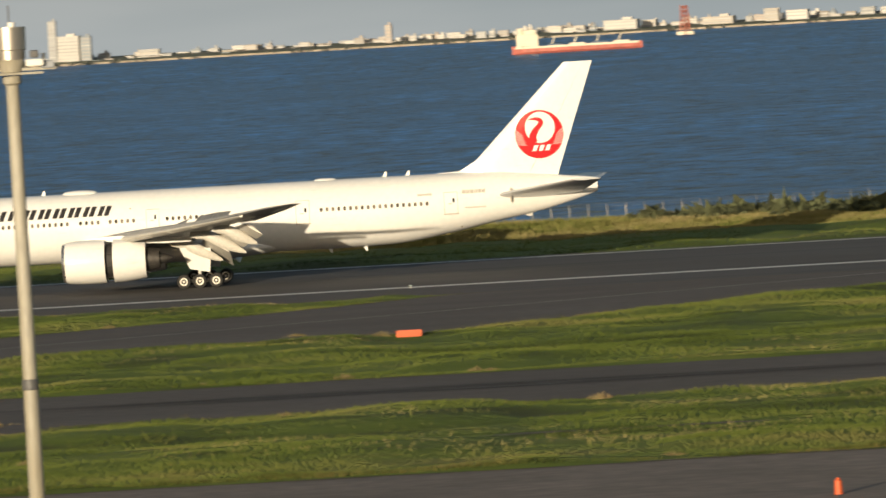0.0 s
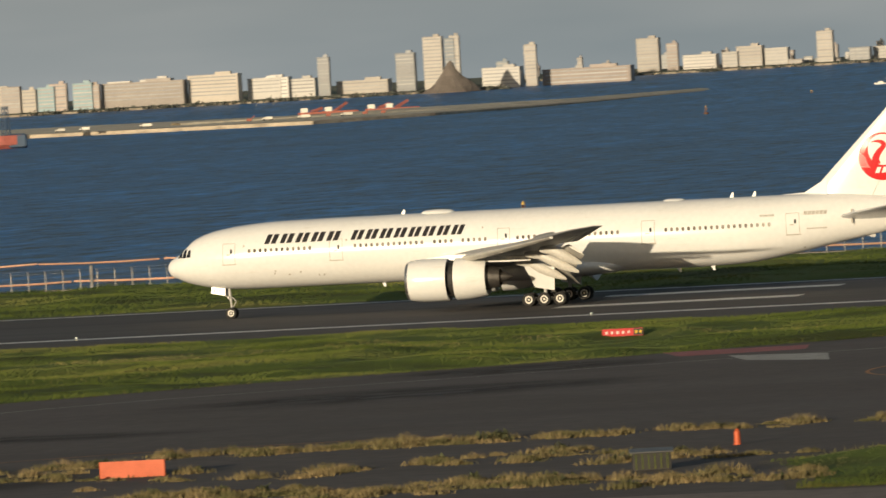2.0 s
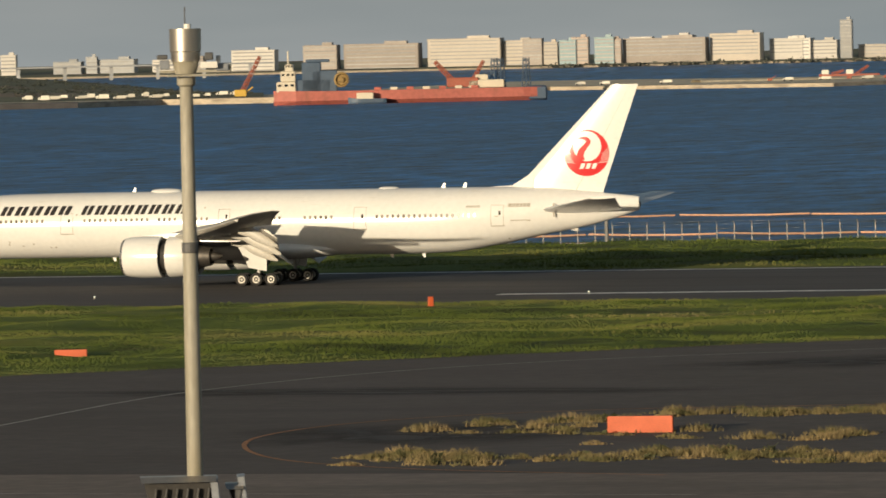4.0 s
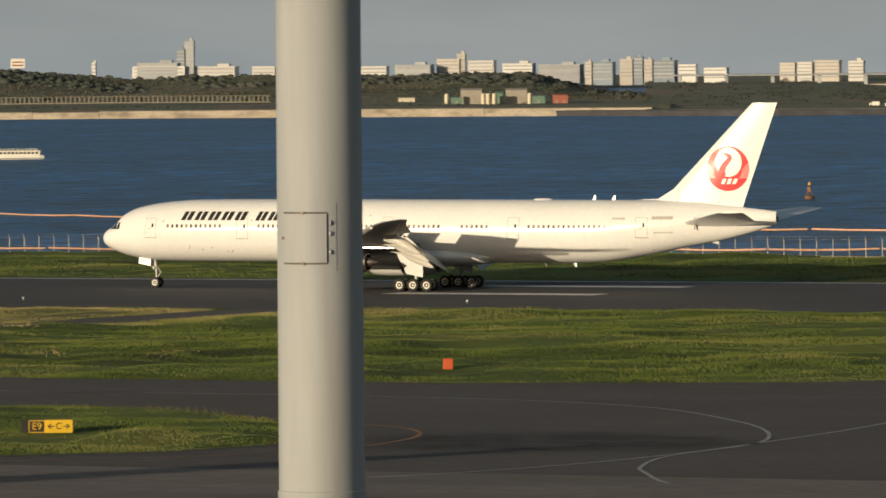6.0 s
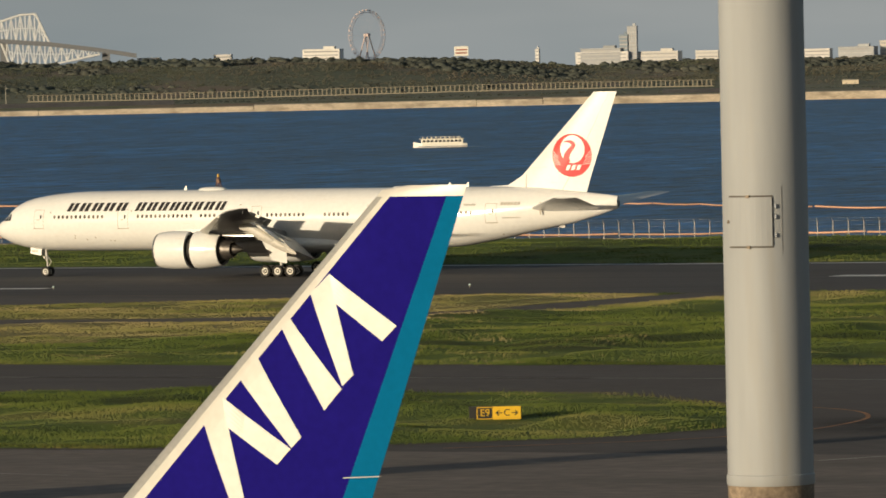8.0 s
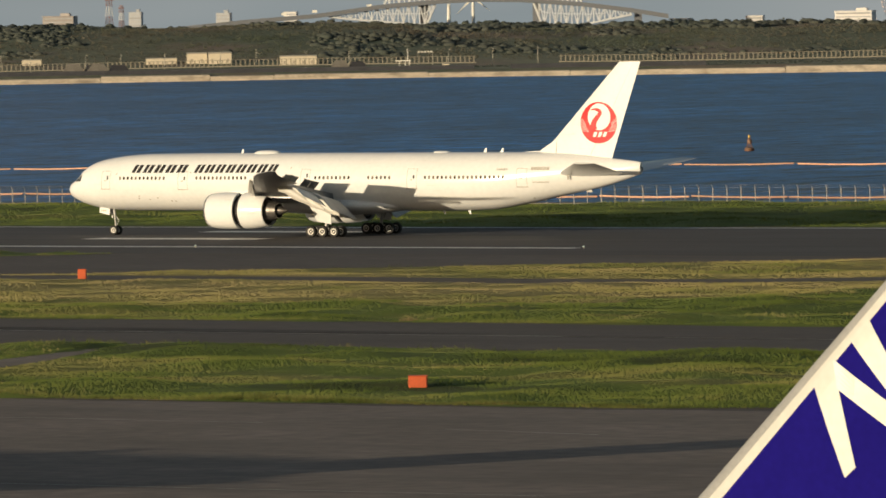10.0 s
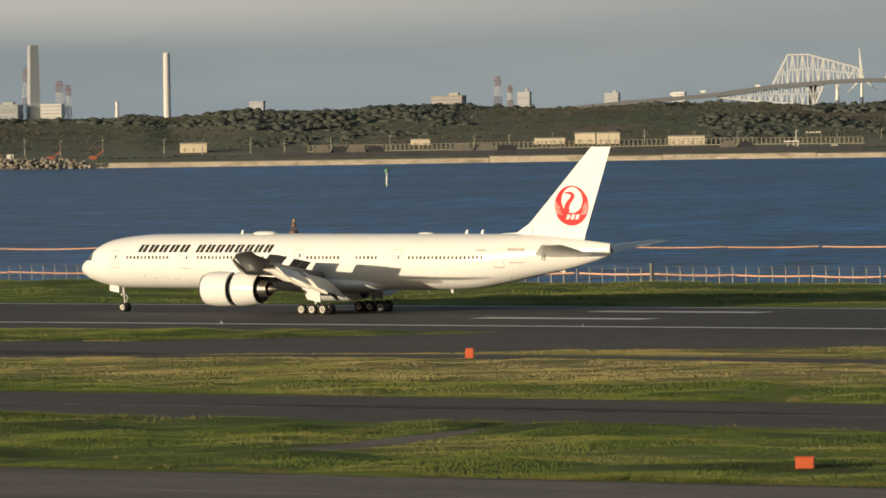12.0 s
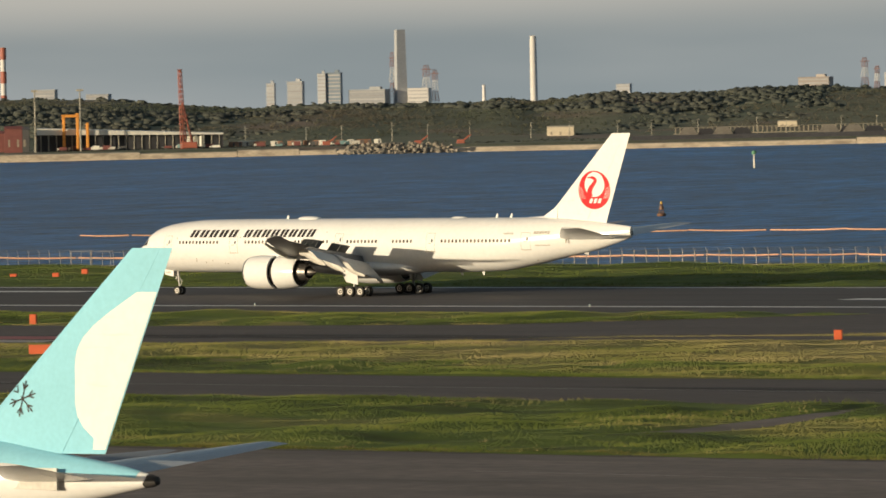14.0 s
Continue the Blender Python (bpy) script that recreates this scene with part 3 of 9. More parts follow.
class Hull:
    """A fuselage from stations: distance aft of the nose, crown, keel, half width."""

    def __init__(self, stations):
        self.u, self.top, self.bot, self.half = zip(*stations)

    def section(self, u):
        t, b, w = (hermite(self.u, a, u) for a in (self.top, self.bot, self.half))
        return (t + b) / 2, max(0.01, (t - b) / 2), max(0.01, w)

    def on(self, u, z, side=-1, lift=0.0):
        zc, hh, hw = self.section(u)
        k = max(-1, min(1, (z - zc) / hh))
        c = math.sqrt(max(0.0, 1 - k * k))
        nrm = Vector((0, side * c / hw, k / hh)).normalized()
        return Vector((u, side * hw * c, zc + hh * k)) + nrm * lift

    def shape(self, u0, u1, step, n=44, blunt=False):
        us, u = [], u0
        while u < u1 - 1e-6:
            us.append(u)
            u += step if u > 3 else (0.06 if u < 0.3 else 0.2)
        us.append(u1)
        rings = []
        for u in us:
            zc, hh, hw = self.section(u)
            rings.append([(u, hw * math.cos(k * math.tau / n), zc + hh * math.sin(k * math.tau / n)) for k in range(n)])
        return Shape().loft(rings)

    def patch(self, outline, side, lift, thick=0.0):
        """A thin decal that follows the skin; outline as (u, z), cut into columns."""
        s = Shape()
        s.add([self.on(u, z, side, lift) for u, z in outline], [tuple(range(len(outline)))])
        return s

    def strip(self, line, width, side, lift):
        """Thin band along a line of (u, z) on the skin."""
        s = Shape()
        for (u0, z0), (u1, z1) in zip(line, line[1:]):
            d = Vector((u1 - u0, z1 - z0)).normalized() * width / 2
            n = Vector((-d.y, d.x))
            k = 5
            a, b = [], []
            for i in range(k + 1):
                u, z = u0 - d.x + (u1 - u0 + 2 * d.x) * i / k, z0 - d.y + (z1 - z0 + 2 * d.y) * i / k
                a.append(self.on(u + n.x, z + n.y, side, lift))
                b.append(self.on(u - n.x, z - n.y, side, lift))
            s.loft([a, b], closed=False)
        return s


def foil(a, b, tc, k=7, low=0.85):
    """Outline of a wing section between two fractions of its chord: (x, z) with chord 1."""
    def yt(x):
        return 5 * tc * (0.2969 * math.sqrt(max(x, 0)) - 0.126 * x - 0.3516 * x * x + 0.2843 * x ** 3 - 0.1015 * x ** 4)
    xs = [a + (b - a) * (0.5 - 0.5 * math.cos(math.pi * i / k)) for i in range(k + 1)]
    up = [(x, yt(x) * 1.15) for x in reversed(xs)]
    lo = [(x, -yt(x) * low) for x in xs]
    return up + lo


def surface(sections, a, b, up=(0, 0, 1), droop=0.0, k=7, low=0.85):
    """Loft of wing sections: each (leading edge, chord, thickness ratio)."""
    upv = Vector(up)
    cd = Vector((math.cos(radians(droop)), 0, 0)) - upv * math.sin(radians(droop))
    ud = upv * math.cos(radians(droop)) + Vector((math.sin(radians(droop)), 0, 0))
    rings = []
    for i, (le, chord, tc) in enumerate(sections):
        fa, fb = (a[i], b[i]) if isinstance(a, tuple) else (a, b)
        rings.append([Vector(le) + cd * x * chord + ud * z * chord for x, z in foil(fa, fb, tc, k, low)])
    return Shape().loft(rings)


class Wing:
    """Planform rows: span station, leading edge, chord, height, thickness ratio."""

    def __init__(self, rows, side):
        self.rows, self.side = rows, side

    def at(self, v):
        cols = list(zip(*self.rows))
        return tuple(float(np.interp(v, cols[0], c)) for c in cols[1:])

    def section(self, v, du=0.0, dz=0.0, c0=0.0, c1=1.0):
        u, c, z, t = self.at(v)
        return (Vector((u + c * c0 + du, self.side * v, z + dz)), c * (c1 - c0), t / max(0.2, (c1 - c0)) if c0 else t)

    def point(self, v, frac, dz=0.0):
        u, c, z, t = self.at(v)
        return Vector((u + c * frac, self.side * v, z + dz))


TYRE_MESH, RIM_MESH, RECESS_MESH = {}, {}, {}


def wheel(parent, at, radius, width, outer):
    """A tyre with its rim; outer: side on which the rim dish shows."""
    key = round(radius, 3)
    if key not in TYRE_MESH:
        w, r = width / 2, radius
        TYRE_MESH[key] = Shape().lathe([(-w * 0.70, r * 0.57), (-w * 0.95, r * 0.69), (-w, r * 0.82), (-w * 0.8, r * 0.96), (-w * 0.35, r), (w * 0.35, r), (w * 0.8, r * 0.96),
                                        (w, r * 0.82), (w * 0.95, r * 0.69), (w * 0.70, r * 0.57), (-w * 0.70, r * 0.57)], axis="y", n=28).mesh("wheel", TYRE, 40)
        s = Shape().lathe([(-w * 0.8, 0.001), (-w * 0.8, r * 0.12), (-w * 0.62, r * 0.16), (-w * 0.45, r * 0.22), (-w * 0.4, r * 0.36), (-w * 0.78, r * 0.41), (-w * 0.80, r * 0.56), (-w * 0.5, r * 0.59), (w * 0.5, r * 0.59), (w * 0.80, r * 0.56),
                           (w * 0.78, r * 0.41), (w * 0.4, r * 0.36), (w * 0.45, r * 0.22), (w * 0.62, r * 0.16), (w * 0.8, r * 0.12), (w * 0.8, 0.001)], axis="y", n=28)
        RIM_MESH[key] = s.mesh("rim", RIM, 30)
        # dark ring puts the shade of the rim recess into colour
        RECESS_MESH[key] = Shape().lathe([(-0.012, r * 0.18), (-0.012, r * 0.36), (0.012, r * 0.36), (0.012, r * 0.18), (-0.012, r * 0.18)], axis="y", n=24).mesh("recess_shade_ring", DARK_CAVITY, 30)
    t = piece("wheel", TYRE_MESH[key], parent, pose(*at))
    piece("rim", RIM_MESH[key], t, Matrix(), "pale wheel rim")
    for sy in (-1, 1):
        piece("recess_shade_ring", RECESS_MESH[key], t, pose(0, sy * width * 0.26, 0), "dark ring for the shade in the recess round the hub")
    return t


def engine(parent, u, v, z, reverse=True, side=-1):
    """Turbofan nacelle with its reverser sleeve slid open, core and plug."""
    e = part("engine_nacelle", Shape().lathe([(0.55, 1.48), (0.2, 1.55), (0.0, 1.64), (0.06, 1.74), (0.35, 1.84), (1.0, 1.93), (2.0, 1.985), (3.0, 1.985), (3.85, 1.96), (3.85, 1.75), (2.5, 1.6), (0.55, 1.48)], (u, v, z), "x", 40), WHITE_PAINT, parent, "white engine cowl", 40)
    part("inlet_lip", Shape().lathe([(0.3, 1.5), (0.05, 1.58), (-0.04, 1.65), (0.02, 1.75), (0.24, 1.815)], (u, v, z), "x", 40), METAL_BARE, e, "bare metal inlet lip", 60)
    part("fan_disc", Shape().lathe([(1.3, 1.52), (1.25, 0.5), (0.75, 0.02)], (u, v, z), "x", 32), DARK_CAVITY, e, "dark fan", 40)
    gap = 0.72 if reverse else 0.0
    s0 = 3.85 + gap
    part("cascade_ring", Shape().lathe([(3.7, 1.62), (3.75, 1.52), (s0 + 0.3, 1.52), (s0 + 0.3, 1.46)], (u, v, z), "x", 40), DARK_CAVITY, e, "dark reverser cascade", 40)
    for k in range(10):
        a = math.tau * k / 10 + 0.25
        part("actuator_rod", Shape().tube((u + 3.8, v + 1.83 * math.cos(a), z + 1.83 * math.sin(a)), (u + s0 + 0.1, v + 1.83 * math.cos(a), z + 1.83 * math.sin(a)), 0.035, n=6), DARK_CAVITY, e)
    part("reverser_sleeve", Shape().lathe([(s0, 1.74), (s0, 1.965), (s0 + 1.0, 1.93), (s0 + 2.0, 1.82), (s0 + 2.9, 1.66), (s0 + 2.95, 1.60), (s0 + 1.5, 1.66), (s0, 1.74)], (u, v, z), "x", 40), WHITE_PAINT, e, "white translating sleeve", 40)
    part("fan_duct", Shape().lathe([(s0 + 0.5, 1.64), (s0 + 2.5, 1.58), (s0 + 2.4, 0.9)], (u, v, z), "x", 32), DARK_CAVITY, e)
    part("core_cowl", Shape().lathe([(s0 + 1.2, 1.28), (s0 + 2.6, 1.2), (s0 + 3.4, 1.02), (s0 + 4.1, 0.86), (s0 + 4.1, 0.78), (s0 + 3.2, 0.8)], (u, v, z), "x", 32), METAL_HOT, e, "heat-stained core nozzle", 40)
    part("exhaust_plug", Shape().lathe([(s0 + 3.2, 0.6), (s0 + 4.0, 0.55), (s0 + 4.9, 0.28), (s0 + 5.3, 0.02)], (u, v, z), "x", 24), METAL_HOT, e, "", 40)
    # strake on the inner side
    part("strake", Shape().plate([(u + 1.2, v - side * 1.2, z + 1.55), (u + 2.6, v - side * 1.2, z + 1.6), (u + 2.5, v - side * 1.55, z + 2.0), (u + 2.0, v - side * 1.5, z + 1.95)], (0, 0.7, -0.7), 0.03), WHITE_PAINT, e)


def pylon(parent, w, v, z_eng, u_front):
    top = w.at(v)
    s = Shape()
    rings = []
    for u, zl, zu, hw in ((u_front + 1.8, z_eng + 1.93, z_eng + 2.0, 0.08), (u_front + 3.8, z_eng + 1.8, z_eng + 2.2, 0.28), (top[0] + 1.2, z_eng + 1.5, top[2] + 0.1, 0.34),
                          (top[0] + 4.2, z_eng + 1.35, top[2] - 0.2, 0.3), (top[0] + 6.5, top[2] - 0.75, top[2] - 0.35, 0.06)):
        rings.append([(u, w.side * v - hw, zl), (u, w.side * v + hw, zl), (u, w.side * v + hw * 0.8, zu), (u, w.side * v - hw * 0.8, zu)])
    part("pylon", s.loft(rings), WHITE_PAINT, parent, "", 30)


def build_wing(parent, w, big=True, deployed=True, under=None):
    """Wing box, slats, flaps, spoilers and fairings of one side."""
    sd = w.side
    vs = [r[0] for r in w.rows]
    tip = vs[-1]
    v_in, v_mid, v_out = vs[0] + 1.0, vs[1], vs[2] + 1.2
    box = part("wing_box", surface([w.section(v) for v in (*vs[:3], v_out, *vs[3:])], 0.035, 0.735, low=0.5), WING_GREY, parent, "grey wing", 35)
    slat_du, slat_dz, slat_rot = (-0.42, -0.26, 9) if deployed else (0, 0, 0)
    # slats, one panel after another
    edges = list(np.linspace(v_in + 0.6, v_mid - 0.9, 2)) + list(np.linspace(v_mid + 1.0, vs[3], 6))
    for i in range(len(edges) - 1):
        a, b = edges[i], edges[i + 1]
        if a < v_mid - 0.5 < b:
            continue
        part("slat", surface([w.section(a + 0.05, slat_du, slat_dz, 0, 1), w.section(b - 0.05, slat_du, slat_dz, 0, 1)], 0.0, 0.10, droop=slat_rot, k=5, low=0.5), WING_UNDER, parent, "pale slat, extended", 35)
    part("aileron", surface([w.section(v) for v in (v_out + 0.05, vs[3], *vs[4:])], 0.74, 1.0, k=4), WING_GREY, parent, "", 35)

    def flap(name, v0, v1, droop, du, dz, c0=0.72, vane=True):
        secs = []
        for v in (v0 + 0.06, v1 - 0.06):
            u, c, z, t = w.at(v)
            secs.append((Vector((u + c * c0 + du, sd * v, z + dz)), c * (1.03 - c0), 0.13))
        f = part(name, surface(secs, 0, 1, droop=droop), WING_UNDER, parent, "grey flap, lowered", 35)
        if vane:
            sec2 = [(le + Vector((ch * 0.84, 0, -ch * 0.54)), ch * 0.28, 0.11) for le, ch, _ in secs]
            part("aft_flap", surface(sec2, 0, 1, droop=droop + 22), WING_UNDER, f, "", 35)

    if deployed:
        flap("inboard_flap", v_in + 0.6, v_mid - 0.4, 37, 0.25, -0.30, 0.77, vane=False)
        flap("flaperon", v_mid - 0.35, v_mid + 1.9, 22, 0.35, -0.12, vane=False)
        flap("outboard_flap", v_mid + 1.95, v_out, 34, 0.7, -0.26, vane=False)
    else:
        part("flap", surface([w.section(v) for v in (v_in, v_mid, vs[2], v_out)], 0.74, 1.0, k=4), WING_GREY, parent, "", 35)
    # spoilers, raised
    ang = 47 if deployed else 0
    panels = [(v_in + 0.6 + 2.6 * k, v_in + 3.1 + 2.6 * k) for k in range(2)] + [(v_mid + 2.2 + 1.95 * k, v_mid + 4.05 + 1.95 * k) for k in range(5)]
    for a, b in panels:
        if b > v_out + 0.3 or (a < v_mid < b):
            continue
        pts = []
        for v in (a, b):
            u, c, z, t = w.at(v)
            ln = min(1.25, c * 0.17)
            h = Vector((u + c * 0.585, sd * v, z + t * c * 0.42))
            pts.append((h, h + Vector((ln * math.cos(radians(ang)), 0, ln * math.sin(radians(ang))))))
        nrm = Vector((-math.sin(radians(ang)), 0, math.cos(radians(ang))))
        part("spoiler", Shape().plate([pts[0][0], pts[0][1], pts[1][1], pts[1][0]], nrm, 0.05), SPOILER_SHADED if deployed else WING_GREY, parent, "dark grey spoiler, raised, deepened for its shaded back" if deployed else "")
    # flap track fairings
    for v, ln in ((v_in + 3.0, 5.2), (v_mid + 3.4, 5.4), (v_mid + 8.6, 4.2)):
        if v > v_out:
            continue
        u, c, z, t = w.at(v)
        base = Vector((u + c * 0.60, sd * v, z - 0.42))
        rings = []
        dr = radians(24 if deployed else 2)
        for k in range(9):
            q = k / 8
            r = 0.42 * math.sin(math.pi * min(1, q * 0.92 + 0.06)) ** 0.7 + 0.02
            p = base + Vector((math.cos(dr) * ln * (q - 0.15), 0, -math.sin(dr) * ln * max(0, q - 0.25) * 1.1))
            rings.append([p + Vector((0, r * 0.72 * math.cos(j * math.tau / 10), r * 1.35 * math.sin(j * math.tau / 10))) for j in range(10)])
        part("flap_track_fairing", Shape().loft(rings), WING_UNDER, parent, "", 50)
    return box


def main_gear(parent, u, v, axles, radius, z_top, doors=True):
    side = -1 if v < 0 else 1
    s = Shape()
    s.tube((u, v, 0.75), (u, v * 0.98, 2.3), 0.17, n=14).tube((u, v * 0.98, 2.2), (u - 0.1, v * 0.93, z_top), 0.26, n=14)
    s.tube((u - 0.1, v * 0.95, 2.6), (u - 2.2, v * 0.75, z_top), 0.1, n=8).tube((u, v, 2.3), (u + 0.2, v * 0.55, z_top - 0.2), 0.1, n=8)
    s.tube((u + 0.2, v, 1.5), (u + 0.55, v, 2.3), 0.06, n=8).tube((u + 0.55, v, 2.3), (u + 0.2, v, 2.6), 0.06, n=8)
    part("main_gear_leg", s, STEEL_GREY, parent, "pale grey gear leg", 40)
    b = Shape().tube((axles[0] - 0.1, v, radius + 0.02), (axles[-1] + 0.1, v, radius + 0.02), 0.17, n=12)
    for a in axles:
        b.tube((a, v - 0.72, radius), (a, v + 0.72, radius), 0.1, n=10)
    part("bogie_beam", b, STEEL_GREY, parent, "", 40)
    for a in axles:
        for o in (-0.7, 0.7):
            wheel(parent, (a, v + o, radius), radius, 0.5, o)
    if doors:
        part("gear_strut_door", Shape().plate([(u - 0.85, v + side * 0.42, 1.75), (u + 0.95, v + side * 0.42, 1.4), (u + 1.15, v + side * 0.85, 3.6), (u - 1.7, v + side * 0.85, 3.75)], (0, side, -0.12), 0.06), WHITE_PAINT, parent, "white gear door, open")


def nose_gear(parent, u, radius, hull):
    s = Shape()
    s.tube((u, 0, radius), (u - 0.05, 0, 2.0), 0.1, n=12).tube((u - 0.05, 0, 1.7), (u - 0.2, 0, 3.2), 0.15, n=12)
    s.tube((u - 0.1, 0, 1.9), (u - 1.7, 0, 3.1), 0.06, n=8).tube((u, -0.42, radius), (u, 0.42, radius), 0.07, n=10)
    s.tube((u + 0.12, 0, 1.1), (u + 0.45, 0, 1.6), 0.05, n=8).tube((u + 0.45, 0, 1.6), (u + 0.1, 0, 2.05), 0.05, n=8)
    part("nose_gear_leg", s, STEEL_GREY, parent, "pale grey gear leg", 40)
    for yy in (-0.25, 0.25):
        part("taxi_lamp", Shape().tube((u - 0.28, yy, 2.0), (u - 0.14, yy, 2.0), 0.13, n=12), RIM, parent)
    for o in (-0.38, 0.38):
        wheel(parent, (u, o, radius), radius, 0.36, o)
    for sd in (-1, 1):
        d = part("nose_gear_door", Shape().plate([(u - 1.75, sd * 0.55, 2.48), (u - 0.42, sd * 0.55, 2.22), (u - 0.38, sd * 0.5, 3.05), (u - 1.72, sd * 0.5, 3.2)], (0, sd, 0), 0.05), WHITE_PAINT, parent, "white nose gear door, open")
        for k in range(3):
            x0 = u - 1.45 + 0.26 * k
            part("number_bar", Shape().box((x0, sd * 0.61, 2.72), (0.14, 0.01, 0.22)), SEAM, d)


def letter_bars(parent, hull, u0, u1, z0, z1, count, mat, side, slant=0.35, skip=(), name="title_bar", gap=0.22):
    """A row of slanted bars in place of lettering."""
    pitch = (u1 - u0) / count
    for k in range(count):
        if k in skip:
            continue
        a = u0 + pitch * k
        w = pitch * (1 - gap)
        for j, (f0, f1) in enumerate(((0.0, 0.40), (0.55, 0.96))):
            lo, hi = [], []
            for i in range(5):
                z = z0 + (z1 - z0) * i / 4
                sh = slant * (z - z0)
                lo.append(hull.on(a + w * f0 + sh, z, side, 0.015))
                hi.append(hull.on(a + w * f1 + sh, z, side, 0.015))
            part(name, Shape().loft([lo, hi], closed=False), mat, parent)


def cabin_windows(parent, hull, ranges, z, side, mesh, pitch=0.533):
    for a, b in ranges:
        n = int(round((b - a) / pitch)) + 1
        for k in range(n):
            u = a + k * pitch
            p = hull.on(u, z, side, 0.012)
            q = hull.on(u, z + 0.05, side, 0.012) - hull.on(u, z - 0.05, side, 0.012)
            tilt = math.degrees(math.atan2(q.y, q.z))
            piece("cabin_window", mesh, parent, pose(*p, -tilt, 0, 0))


def oval_mesh(name, w, h, mat, n=12, thick=0.02):
    s = Shape()
    pts = []
    for k in range(n):
        a = k * math.tau / n
        c, d = math.cos(a), math.sin(a)
        pts.append((math.copysign(abs(c) ** 0.7, c) * w / 2, thick / 2, math.copysign(abs(d) ** 0.7, d) * h / 2))
    return s.plate(pts, (0, -1, 0), thick).mesh(name, mat)


def cabin_door(parent, hull, u, z0, z1, width, side):
    line = [(u, z0), (u + width, z0), (u + width, z1), (u, z1), (u, z0)]
    d = part("cabin_door", hull.strip(line, 0.04, side, 0.012), SEAM, parent, "door outline in the white skin")
    part("door_window", hull.patch([(u + width * 0.62, z0 + 1.02), (u + width * 0.78, z0 + 1.02), (u + width * 0.78, z0 + 1.4), (u + width * 0.62, z0 + 1.4)], side, 0.016), GLASS_DARK, d)
    part("door_handle", hull.patch([(u + width * 0.3, z0 + 0.86), (u + width * 0.58, z0 + 0.86), (u + width * 0.58, z0 + 0.94), (u + width * 0.3, z0 + 0.94)], side, 0.016), SEAM, d)
    part("door_sill", hull.strip([(u - 0.05, z0 - 0.02), (u + width + 0.05, z0 - 0.02)], 0.07, side, 0.014), SEAM, d)


def blade(parent, u, z, up, h=0.5, name="blade_antenna"):
    k = 1 if up else -1
    part(name, Shape().loft([[(u, -0.03, z - k * 0.1), (u + 0.42, -0.03, z - k * 0.1), (u + 0.42, 0.03, z - k * 0.1), (u, 0.03, z - k * 0.1)],
                             [(u + 0.28, -0.02, z + k * h), (u + 0.46, -0.02, z + k * h), (u + 0.46, 0.02, z + k * h), (u + 0.28, 0.02, z + k * h)]]), WHITE_PAINT, parent)


def cockpit(parent, hull, u0, u1, z0, z1):
    """Windscreen panes wrapped round the nose."""
    for sd in (-1, 1):
        for a, b, za, zb in ((0.0, 0.34, 0.0, 0.85), (0.36, 0.68, 0.02, 1.0), (0.70, 1.0, 0.06, 0.92)):
            ua, ub = u0 + (u1 - u0) * a, u0 + (u1 - u0) * b
            c = [Vector((u, z0 + (z1 - z0) * q)) for u, q in ((ua, za), (ub, za + 0.03), (ub, zb), (ua + 0.2, zb * 0.98))]
            rows = []
            for i in range(7):
                l, r = c[0].lerp(c[3], i / 6), c[1].lerp(c[2], i / 6)
                rows.append([hull.on(*l.lerp(r, j / 5), sd, 0.02) for j in range(6)])
            part("cockpit_pane", Shape().loft(rows, closed=False), GLASS_DARK, parent, "dark cockpit glass")


HULL_LONG_ROWS = [(0, 4.97, 4.93, 0.02), (0.12, 5.42, 4.55, 0.42), (0.45, 5.78, 4.22, 0.86), (1.17, 6.22, 3.88, 1.38), (1.87, 6.82, 3.58, 1.74), (2.74, 7.55, 3.32, 2.12), (4.15, 8.14, 3.02, 2.52), (5.8, 8.49, 2.82, 2.8), (8, 8.76, 2.72, 3.0),
                  (11.3, 8.95, 2.70, 3.1), (19, 9.0, 2.70, 3.1), (40, 8.97, 2.70, 3.1), (49.6, 8.96, 2.68, 3.1), (54.8, 8.95, 2.80, 2.98), (60, 8.93, 3.52, 2.52), (64.1, 8.82, 4.32, 1.95), (68.3, 8.42, 5.10, 1.2), (71, 8.12, 5.80, 0.75), (73.2, 7.86, 6.48, 0.36), (73.45, 7.80, 6.56, 0.3)]
HULL_LONG = Hull(HULL_LONG_ROWS)


